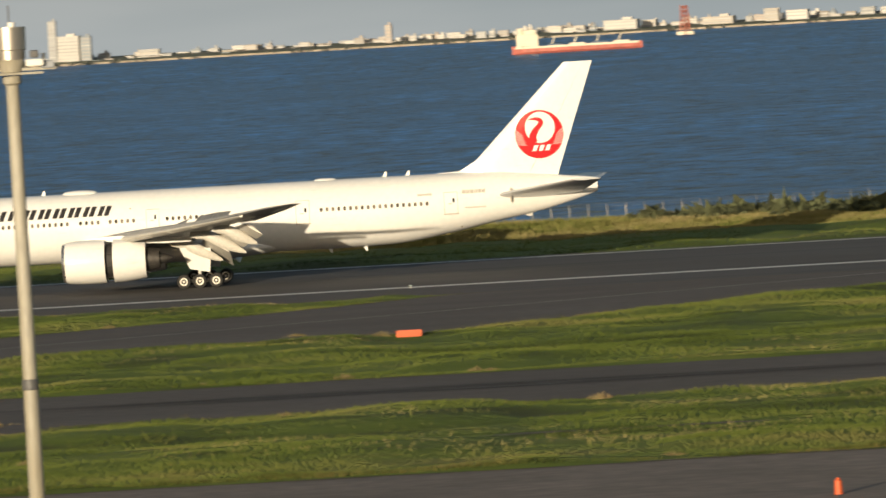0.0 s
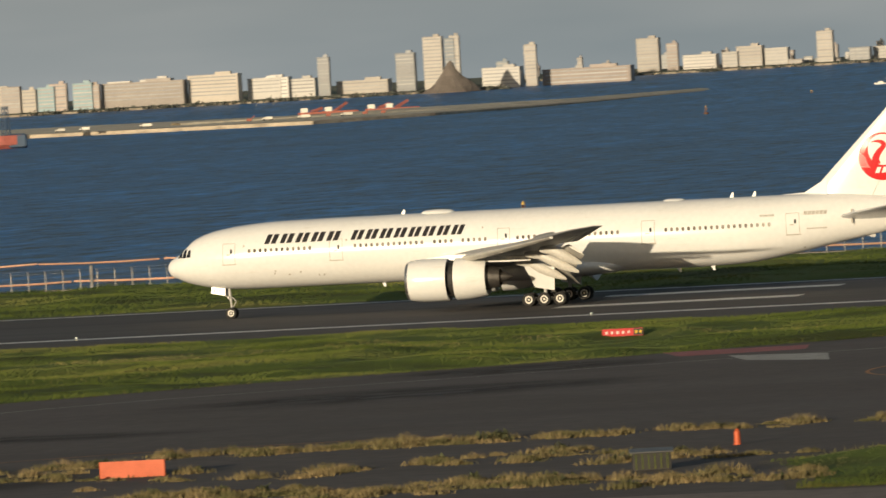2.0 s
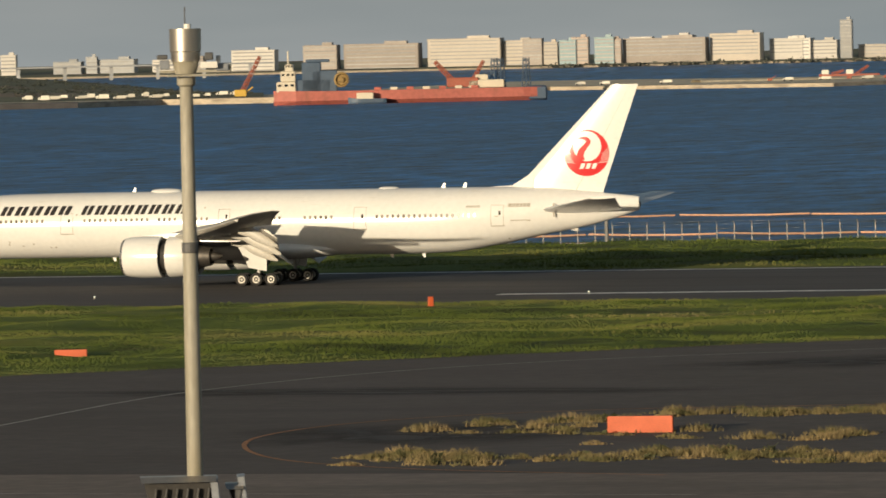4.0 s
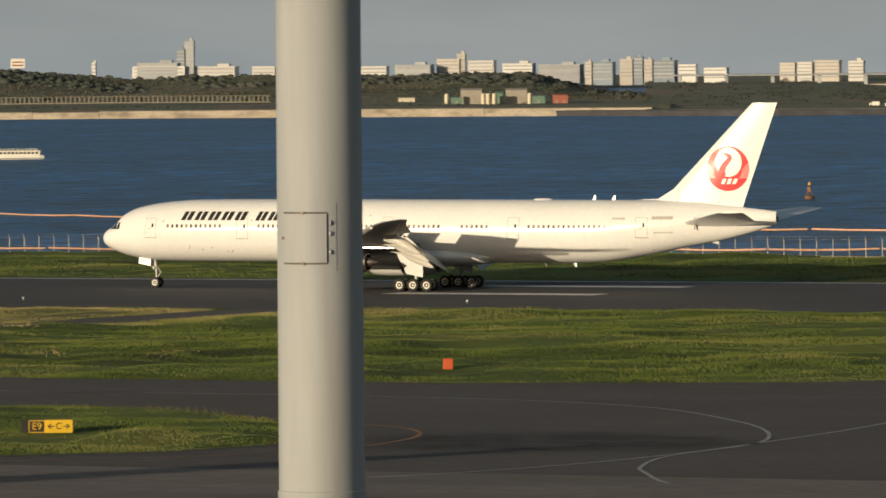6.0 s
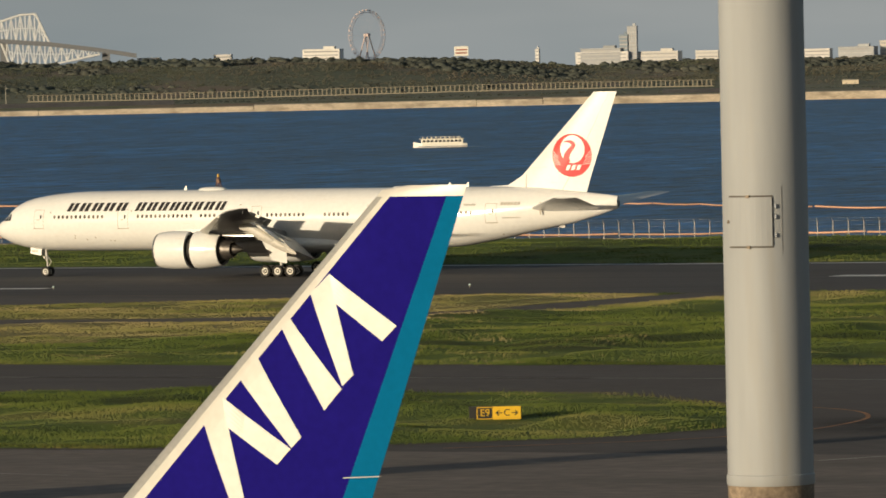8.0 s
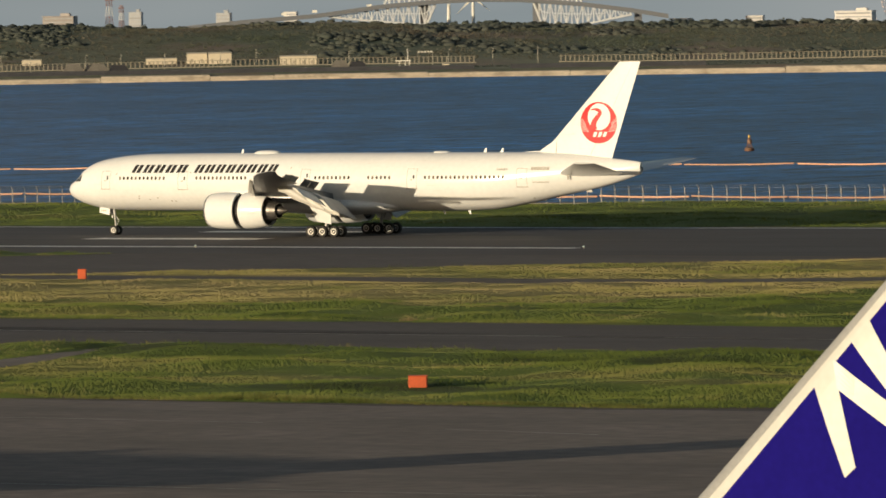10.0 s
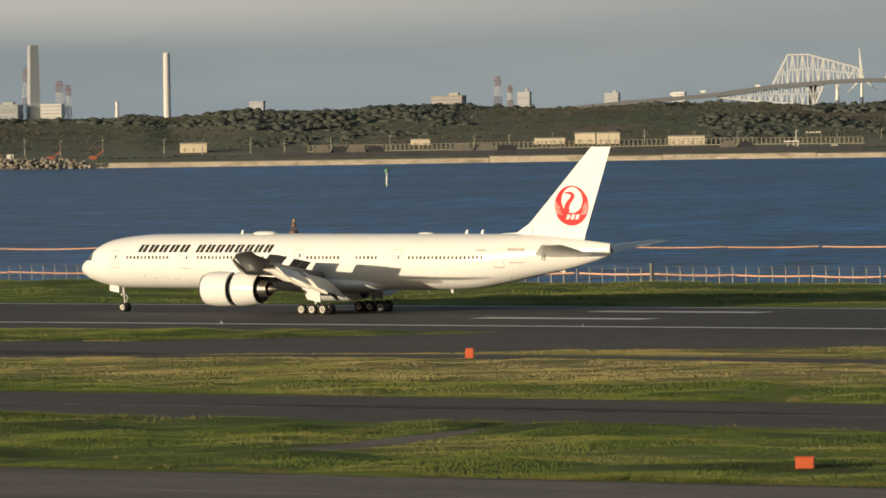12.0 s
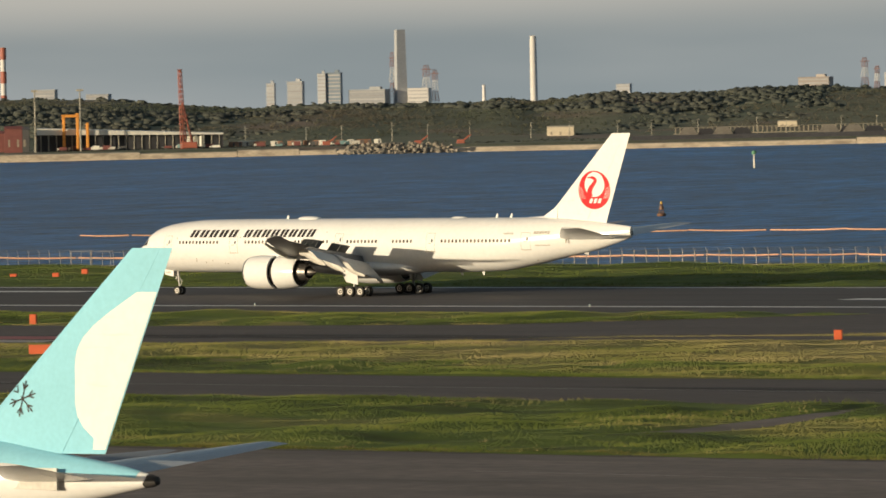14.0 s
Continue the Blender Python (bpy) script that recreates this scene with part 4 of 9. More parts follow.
def long_jet():
    """Long white twin-engined airliner on its landing run."""
    jet = thing("airliner", "long white twin-engine airliner braking on the runway, spoilers and flaps out", "airplane")
    h = HULL_LONG
    part("fuselage", h.shape(0, 73.45, 0.6), WHITE_PAINT, jet, "glossy white fuselage", 50)
    part("tail_exhaust", Shape().lathe([(0, 0.24), (0.06, 0.26), (0.02, 0.18), (-0.3, 0.16)], (73.46, 0, 7.05), "x", 16), DARK_CAVITY, jet, "dark auxiliary exhaust")
    # belly fairing
    rings = []
    for k in range(15):
        q = k / 14
        u = 25.5 + 20 * q
        g = math.sin(math.pi * q) ** 0.45
        rings.append([(u, (3.15 * g + 0.02) * math.cos(a), 3.35 + (1.1 * g + 0.02) * math.sin(a) * (1.0 if math.sin(a) < 0 else 0.9)) for a in [j * math.tau / 28 for j in range(28)]])
    part("belly_fairing", Shape().loft(rings), WHITE_PAINT, jet, "", 50)
    wing_rows = [(2.2, 25.3, 15.0, 4.0, 0.12), (9.8, 30.5, 9.9, 5.1, 0.105), (19.5, 37.1, 6.2, 6.05, 0.095), (28.6, 43.3, 3.5, 7.1, 0.09), (30.6, 45.1, 2.6, 7.42, 0.085), (32.35, 47.7, 0.9, 7.75, 0.08)]
    for sd in (-1, 1):
        w = Wing(wing_rows, sd)
        build_wing(jet, w)
        engine(jet, 25.45, 9.85 * sd, 3.0, True, sd)
        pylon(jet, w, 9.85, 3.0, 25.45)
        main_gear(jet, 37.3, 5.5 * sd, (35.85, 37.3, 38.78), 0.63, 4.0)
        # tailplane
        st = [(Vector((63.9, 1.1 * sd, 6.62)), 8.1, 0.09), (Vector((71.6, 10.7 * sd, 7.95)), 2.5, 0.08)]
        part("tailplane", surface(st, 0.0, 0.72), TAIL_GREY, jet, "grey tailplane", 35)
        part("elevator", surface(st, 0.725, 1.0, k=4), TAIL_GREY, jet, "", 35)
        part("stabiliser_seal", Shape().box((65.6, 1.98 * sd, 6.7), (0.12, 0.1, 1.3)), SEAM, jet)
        windows = [(8.7, 14.6), (18.9, 25.5), (26.5, 28.3), (29.2, 31.5), (34.4, 38.9), (41.2, 44.0), (48.4, 57.8)]
        cabin_windows(jet, h, windows, 6.34, sd, CABIN_WINDOW)
        for u, z0, z1, wd in ((6.08, 5.17, 7.1, 1.2), (16.45, 5.1, 7.05, 1.22), (32.5, 5.35, 7.25, 1.15), (46.1, 5.18, 7.25, 1.22), (59.55, 5.3, 7.25, 1.2)):
            cabin_door(jet, h, u, z0, z1, wd, sd)
        letter_bars(jet, h, 10.15, 17.6, 6.92, 7.78, 5, BLACK_PAINT, sd, 0.4)
        letter_bars(jet, h, 18.45, 29.4, 6.9, 7.78, 8, BLACK_PAINT, sd, 0.4)
        letter_bars(jet, h, 61.2, 63.35, 7.05, 7.38, 6, SEAM, sd, 0.1, name="registration_bar")
        letter_bars(jet, h, 57.15, 58.5, 7.06, 7.24, 5, SEAM, sd, 0.0, name="small_print_bar")
        letter_bars(jet, h, 61.4, 63.3, 5.72, 5.84, 8, SEAM, sd, 0.2, name="small_print_bar")
        # service panels
        for u, z in ((10.9, 4.05), (11.0, 4.3), (12.3, 3.9), (13.4, 4.1), (15.1, 3.75), (15.6, 3.75), (8.1, 6.75), (18.0, 6.85), (31.0, 7.35), (60.9, 3.98)):
            part("service_panel", h.patch([(u, z), (u + 0.14, z), (u + 0.14, z + 0.14), (u, z + 0.14)], sd, 0.012), SEAM, jet)
        # emblem on the fin: red disc with a white field, plain shapes laid on the skin
        cx, cz, rr = 68.42, 12.0, 2.2

        def on_fin(x, z, lift, sd=sd):
            q = (z - 9.35) / 9.07
            le, ch = 61.95 + 9.0 * q, 8.33 - 5.73 * q
            f = min(max((x - le) / ch, 0.0), 1.0)
            tc = 0.09 - 0.005 * q
            yt = 5 * tc * (0.2969 * math.sqrt(f) - 0.126 * f - 0.3516 * f * f + 0.2843 * f ** 3 - 0.1015 * f ** 4)
            return Vector((x, sd * (ch * yt * (1.15 if sd > 0 else 0.85) + lift), z))

        def disc(ax, az, rx, rz, lift):
            return Shape().loft([[on_fin(ax + rx * k * math.cos(a), az + rz * k * math.sin(a), lift) for a in [j * math.tau / 44 for j in range(44)]] for k in (0.02, 0.25, 0.5, 0.75, 1.0)], caps=False)

        def stroke(points, widths, lift):
            left, right = [], []
            for i, p in enumerate(points):
                d = (Vector(points[min(len(points) - 1, i + 1)]) - Vector(points[max(0, i - 1)])).normalized()
                n = Vector((-d.y, d.x)) * widths[i] / 2
                left.append(on_fin(p[0] + n.x, p[1] + n.y, lift))
                right.append(on_fin(p[0] - n.x, p[1] - n.y, lift))
            return Shape().loft([left, right], closed=False)

        em = part("emblem_disc", disc(cx, cz, rr, rr, 0.02), RED_PAINT, jet, "round red emblem on the fin")
        part("emblem_field", disc(cx + 0.08, cz + 0.62, 1.36, 1.42, 0.035), WHITE_PAINT, em)
        neck = smooth_line([(cx - 0.95, cz + 1.36), (cx - 0.45, cz + 1.42), (cx - 0.02, cz + 1.34), (cx + 0.22, cz + 1.08), (cx - 0.02, cz + 0.7), (cx - 0.42, cz + 0.22), (cx - 0.62, cz - 0.3), (cx - 0.5, cz - 0.75)], 0.12)
        part("emblem_stroke", stroke(neck, [0.05 + 0.40 * min(1, i / 9) + 0.30 * max(0, i - 12) / 12 for i in range(len(neck))], 0.05), RED_PAINT, em)
        for k in range(6):
            for q in (-1, 1):
                a0 = math.pi * 0.93 + k * 0.12 if q < 0 else 0.07 * math.pi - k * 0.12
                p0 = (cx + 2.22 * math.cos(a0), cz + 2.22 * math.sin(a0))
                p1 = (cx + 1.5 * math.cos(a0 - q * 0.30), cz + 1.5 * math.sin(a0 - q * 0.30))
                part("emblem_line", stroke([p0, p1], [0.06, 0.03], 0.045), WHITE_PAINT, em)
        for k in range(3):
            x0 = cx - 0.72 + 0.58 * k
            part("emblem_bar", Shape().add([on_fin(x0, cz - 1.5, 0.04), on_fin(x0 + 0.38, cz - 1.5, 0.04), on_fin(x0 + 0.6, cz - 0.98, 0.04), on_fin(x0 + 0.22, cz - 0.98, 0.04)], [(0, 1, 2, 3)]), WHITE_PAINT, em)
    fin = [(Vector((60.6, 0, 8.2)), 9.3, 0.085), (Vector((61.95, 0, 9.35)), 8.33, 0.09), (Vector((70.95, 0, 18.42)), 2.6, 0.085)]
    part("fin", surface([fin[0], fin[1], fin[2]], 0.0, 0.70, up=(0, 1, 0)), WHITE_PAINT, jet, "white swept fin", 35)
    part("rudder", surface([fin[0], fin[1], fin[2]], 0.704, 1.0, up=(0, 1, 0), k=4), WHITE_PAINT, jet, "", 35)
    part("dorsal_fillet", Shape().loft([[(58.9, -0.05, 8.85), (58.9, 0.05, 8.85), (58.9, 0.02, 8.95), (58.9, -0.02, 8.95)], [(61.0, -0.3, 8.7), (61.0, 0.3, 8.7), (61.0, 0.04, 9.05), (61.0, -0.04, 9.05)], [(63.2, -0.45, 8.6), (63.2, 0.45, 8.6), (63.2, 0.2, 10.3), (63.2, -0.2, 10.3)]]), WHITE_PAINT, jet)
    cockpit(jet, h, 1.25, 2.75, 5.92, 6.72)
    nose_gear(jet, 5.95, 0.54, h)
    for u in (22.7, 53.9, 56.0):
        blade(jet, u, 8.97, True, 0.42)
    for u, z in ((48.6, 2.7), (51.8, 2.7), (20.5, 2.7)):
        blade(jet, u, z, False, 0.38)
    dome = Shape()
    for u, ln, hh, hw in ((26.3, 1.6, 0.36, 0.8), (48.7, 1.0, 0.2, 0.6)):
        rings = []
        for k in range(9):
            a = math.pi * (k + 0.4) / 8.8
            x, r = -math.cos(a), math.sin(a) ** 0.6
            rings.append([(u + x * ln, hw * r * math.cos(b), 8.93 + hh * r * max(-0.2, math.sin(b))) for b in [j * math.tau / 14 for j in range(14)]])
        part("radome", Shape().loft(rings), WHITE_PAINT, jet, "low white antenna dome", 50)
    part("tail_skid", Shape().loft([[(66.2, -0.12, 4.95), (67.4, -0.12, 5.1), (67.4, 0.12, 5.1), (66.2, 0.12, 4.95)], [(67.1, -0.08, 4.62), (67.4, -0.08, 4.66), (67.4, 0.08, 4.66), (67.1, 0.08, 4.62)]]), STEEL_GREY, jet)
    return jet


CABIN_WINDOW = oval_mesh("cabin_window", 0.27, 0.38, WINDOW_DARK)
airliner = long_jet()


# ---- parked and pushed aircraft on the apron ----
def fin_band(parent, name, rows, a, b, mat, label="", k=5):
    return part(name, surface(rows, a, b, up=(0, 1, 0), k=k), mat, parent, label, 35)


HULL_BLUE = Hull([(u, zt - 1.95 * min(1, u / 8), zb - 1.2 * min(1, u / 8), w) for u, zt, zb, w in HULL_LONG_ROWS])


def blue_jet():
    """White and navy airliner being pushed back; its fin shows above the apron."""
    jet = thing("pushed_airliner", "navy-finned white airliner moving slowly tail first over the apron", "airplane")
    h = HULL_BLUE
    part("fuselage", h.shape(0, 73.45, 1.0, 32), WHITE_PAINT, jet, "white fuselage", 50)
    for sd in (-1, 1):
        w = Wing([(2.2, 25.3, 15.0, 3.75, 0.12), (9.8, 30.5, 9.9, 4.5, 0.11), (19.5, 37.1, 6.2, 5.6, 0.10), (28.6, 43.3, 3.5, 6.1, 0.09), (30.6, 45.1, 2.6, 6.3, 0.085), (32.35, 47.7, 0.9, 6.5, 0.08)], sd)
        build_wing(jet, w, deployed=False)
        engine(jet, 24.6, 9.65 * sd, 3.0, False, sd)
        pylon(jet, w, 9.65, 3.0, 24.6)
        main_gear(jet, 37.3, 5.5 * sd, (35.85, 37.3, 38.78), 0.67, 4.0)
        st = [(Vector((63.9, 1.1 * sd, 6.62)), 8.1, 0.09), (Vector((71.6, 10.7 * sd, 7.95)), 2.5, 0.08)]
        part("tailplane", surface(st, 0.0, 0.72), TAIL_GREY, jet, "grey tailplane", 35)
        part("elevator", surface(st, 0.725, 1.0, k=4), TAIL_GREY, jet, "", 35)
        part("cheat_band", h.strip([(4.5, 6.2), (20, 6.2), (36, 6.2), (52, 6.3), (66, 6.9)], 0.9, sd, 0.012), NAVY, jet, "navy band along the windows")
    # the fin: grey edge, white band, navy field, teal trailing band, white cap
    def at_z(z):
        q = (z - 9.0) / (18.59 - 9.0)
        le = 61.64 + (71.15 - 61.64) * q
        te = 70.04 + (73.55 - 70.04) * q
        return (Vector((le, 0, z)), te - le, 0.09 - 0.01 * q)
    rows = [at_z(8.0), at_z(18.33)]
    fin = fin_band(jet, "fin", rows, (0.10, 0.17), (0.895, 0.815), NAVY, "glossy navy fin")
    fin_band(jet, "fin_edge", rows, (0.0, 0.0), (0.052, 0.085), GREY_EDGE, "grey metal leading edge")
    fin_band(jet, "fin_white_band", rows, (0.052, 0.085), (0.10, 0.17), FIN_WHITE, "white band behind the leading edge")
    fin_band(jet, "rudder_band", rows, (0.895, 0.815), (1.0, 1.0), TEAL, "teal band on the rudder")
    top = [at_z(18.33), at_z(18.5), (Vector((71.8, 0, 18.62)), 1.75, 0.05)]
    fin_band(jet, "fin_cap", top, 0.0, 1.0, FIN_WHITE, "white fin cap", 7)
    part("dorsal_fillet", Shape().loft([[(58.6, -0.05, 7.75), (58.6, 0.05, 7.75), (58.6, 0.02, 7.9), (58.6, -0.02, 7.9)], [(60.0, -0.3, 7.6), (60.0, 0.3, 7.6), (60.0, 0.04, 8.0), (60.0, -0.04, 8.0)], [(62.0, -0.4, 7.5), (62.0, 0.4, 7.5), (62.0, 0.2, 8.7), (62.0, -0.2, 8.7)]]), WHITE_PAINT, jet)
    # plain white shapes of the title, lying on the fin along its slope
    def skin(x, z, sd):
        le, ch, tc = at_z(z)
        q = min(max((x - le.x) / ch, 0), 1)
        yt = 5 * tc * (0.2969 * math.sqrt(q) - 0.126 * q - 0.3516 * q * q + 0.2843 * q ** 3 - 0.1015 * q ** 4)
        return Vector((x, sd * ch * yt * (1.15 if sd > 0 else 0.85), z)) + Vector((0, sd * 0.02, 0))
    bars = [[(68.94, 15.82), (69.52, 16.33), (70.16, 13.68), (69.83, 13.39)], [(69.53, 16.32), (71.45, 14.96), (71.02, 14.56), (69.65, 15.59)], [(66.75, 13.61), (67.3, 14.18), (68.6, 12.05), (68.3, 11.76)], [(68.03, 14.97), (68.33, 15.15), (69.81, 13.31), (69.29, 12.75)], [(65.64, 12.47), (66.24, 13.11), (66.91, 10.27), (66.59, 9.99)], [(66.25, 13.09), (68.28, 11.74), (67.87, 11.32), (66.37, 12.33)]]
    for sd in (-1, 1):
        for bar in bars:
            a, b, c, d = (Vector(p) for p in bar)
            rings = []
            for i in range(7):
                l, r = a.lerp(d, i / 6), b.lerp(c, i / 6)
                rings.append([skin(*l.lerp(r, j / 3), sd) for j in range(4)])
            part("title_bar", Shape().loft(rings, closed=False), FIN_WHITE, fin, "plain white shape of the title")
        le, ch, _ = at_z(11.0)
        part("static_wick", Shape().tube((le.x + ch * 0.86, sd * 0.1, 10.98), (le.x + ch + 0.05, sd * 0.05, 11.02), 0.02, n=5), GREY_EDGE, fin)
    nose_gear(jet, 5.95, 0.54, h)
    cockpit(jet, h, 1.35, 2.75, 6.02, 6.75)
    return jet


HULL_MID = Hull([(0, 4.3, 4.26, 0.02), (0.5, 5.0, 3.6, 0.75), (2, 6.2, 2.9, 1.5), (4, 7.0, 2.45, 2.1), (7, 7.38, 2.2, 2.45), (10, 7.45, 2.15, 2.5), (36, 7.45, 2.15, 2.5), (42, 7.38, 2.7, 2.2), (45, 7.08, 3.3, 1.85), (50, 6.32, 4.05, 1.1), (53.6, 5.78, 4.72, 0.5), (54.7, 5.52, 4.95, 0.3)])


def pale_blue_jet():
    """Smaller airliner parked on the apron, ice-blue tail."""
    jet = thing("parked_airliner", "white and ice-blue twin-engine airliner parked on the apron", "airplane", at=pose(-261.9, 240.0, 0.27))
    h = HULL_MID
    part("fuselage", h.shape(0, 54.7, 1.0, 32), WHITE_PAINT, jet, "white fuselage", 50)
    part("tail_cone", Shape().lathe([(54.5, 0.33), (54.9, 0.29), (55.15, 0.2), (55.2, 0.02)], (0, 0, 5.22), "x", 20), DARK_CAVITY, jet, "dark exhaust at the tail cone", 40)
    rings = []
    for u in np.linspace(30, 54.2, 26):
        zc, hh, hw = h.section(u)
        lo = radians(40 - 40 * (u - 30) / 24.2 * 0.55)
        rings.append([(u, (hw + 0.015) * math.cos(a), zc + (hh + 0.015) * math.sin(a)) for a in np.linspace(lo, math.pi - lo, 18)])
    part("tail_paint", Shape().loft(rings, closed=False), ICE_BLUE, jet, "ice-blue upper tail paint", 50)
    fin0, fin1 = (Vector((43.2, 0, 6.4)), 8.85, 0.09), (Vector((53.92, 0, 15.8)), 2.42, 0.085)
    rows = [fin0, fin1]
    fin = part("fin", surface(rows, 0.0, 0.72, up=(0, 1, 0)), ICE_BLUE, jet, "ice-blue fin", 35)
    part("rudder", surface(rows, 0.723, 1.0, up=(0, 1, 0), k=4), ICE_BLUE, jet, "", 35)

    def skin(x, z, sd):
        q = (z - 6.4) / 9.47
        le, ch = 43.2 + 10.72 * q, 8.85 - 6.43 * q
        f = min(max((x - le) / ch, 0), 1)
        yt = 5 * 0.09 * (0.2969 * math.sqrt(f) - 0.126 * f - 0.3516 * f * f + 0.2843 * f ** 3 - 0.1015 * f ** 4)
        return Vector((x, sd * (ch * yt * (1.15 if sd > 0 else 0.85) + 0.02), z))
    for sd in (-1, 1):
        # plain cream field over the lower rear of the fin
        rr = []
        for i in range(15):
            q = i / 14
            z = 6.6 + 7.2 * q
            te = 52.05 + 4.29 * (z - 6.4) / 9.4 - 0.06
            wdt = 0.70 + 2.7 * math.sin(math.pi * min(1, max(0, (q - 0.08) / 0.97))) ** 0.8 + 0.22 * math.sin(11 * q)
            rr.append([skin(te - wdt * j / 4, z, sd) for j in range(5)])
        part("cream_field", Shape().loft(rr, closed=False), WHITE_PAINT, fin, "plain cream paint field")
        for k in range(6):
            a = math.tau * k / 6 + 0.3
            strokes = [((47.3, 8.9), (47.3 + 0.85 * math.cos(a), 8.9 + 0.85 * math.sin(a)))]
            for b in (a - 0.55, a + 0.55):
                q0 = (47.3 + 0.42 * math.cos(a), 8.9 + 0.42 * math.sin(a))
                strokes.append((q0, (q0[0] + 0.34 * math.cos(b), q0[1] + 0.34 * math.sin(b))))
            arm = Shape()
            for p0, p1 in strokes:
                d = Vector((p1[0] - p0[0], p1[1] - p0[1])).normalized() * 0.035
                arm.add([skin(p0[0] - d.y, p0[1] + d.x, sd), skin(p1[0] - d.y, p1[1] + d.x, sd), skin(p1[0] + d.y, p1[1] - d.x, sd), skin(p0[0] + d.y, p0[1] - d.x, sd)], [(0, 1, 2, 3)])
            part("snow_stroke", arm, BLACK_PAINT, fin)
        w = Wing([(2.0, 17.5, 9.5, 2.9, 0.12), (8.0, 23.0, 6.2, 3.5, 0.11), (16.0, 28.8, 4.0, 4.3, 0.10), (22.0, 33.2, 2.4, 4.9, 0.09), (23.0, 34.1, 1.8, 5.0, 0.09), (23.8, 35.0, 1.0, 5.1, 0.08)], sd)
        build_wing(jet, w, deployed=False)
        engine(jet, 17.0, 7.9 * sd, 2.35, False, sd)
        pylon(jet, w, 7.9, 2.1, 17.0)
        main_gear(jet, 27.0, 4.6 * sd, (26.3, 27.7), 0.58, 3.0)
        st = [(Vector((46.6, 1.0 * sd, 5.3)), 5.6, 0.09), (Vector((53.3, 9.3 * sd, 6.45)), 1.9, 0.08)]
        part("tailplane", surface(st, 0.0, 0.72), TAIL_GREY, jet, "grey tailplane", 35)
        part("elevator", surface(st, 0.725, 1.0, k=4), TAIL_GREY, jet, "", 35)
        part("stabiliser_seal", Shape().box((48.8, 1.35 * sd, 5.3), (3.0, 0.12, 1.0)), WING_UNDER, jet)
    nose_gear(jet, 5.0, 0.48, h)
    cockpit(jet, h, 1.2, 2.3, 5.3, 5.9)
    return jet


pushed_airliner = blue_jet()
parked_airliner = pale_blue_jet()

# ---- masts and poles near the terrace ----
POLE_PAINT = material("pole_paint", (0.335, 0.350, 0.360), 0.7, var=0.07, scale=0.8, stretch=(1, 1, 0.12), bump=0.06, stain=(2.5, (0.60, 0.9), (1, 1, 0.1), (0.30, 0.27, 0.21)))
HATCH_SEAM = material("hatch_seam_grime", (0.12, 0.11, 0.10), 0.8, var=0.3, scale=6)
RUST = material("rusty_band", (0.26, 0.20, 0.14), 0.8, var=0.35, scale=3, bump=0.3)
ZINC = material("galvanised_steel", (0.37, 0.35, 0.29), 0.6, metal=0.0, var=0.14, scale=2.5, stretch=(1, 1, 0.2), stain=(3.0, (0.50, 0.72), (1, 1, 0.07), (0.23, 0.20, 0.13)))
STAINLESS = material("stainless_steel", (0.50, 0.46, 0.40), 0.4, metal=0.85, var=0.1, scale=2.0, stretch=(1, 1, 0.1))
HOUSING = material("lamp_housing", (0.30, 0.32, 0.35), 0.4, metal=0.3, var=0.15, scale=2)
LENS = material("lamp_lens", (0.6, 0.74, 0.70), 0.15, var=0.05)
BOX_WHITE = material("white_lamp_box", (0.78, 0.76, 0.70), 0.4, var=0.06, scale=2)
DARK_BOX = material("dark_equipment", (0.10, 0.10, 0.10), 0.5, var=0.2, scale=3)


def polar(az, d, z=0.0):
    return Vector((-d * math.sin(radians(az)), d * math.cos(radians(az)), z))


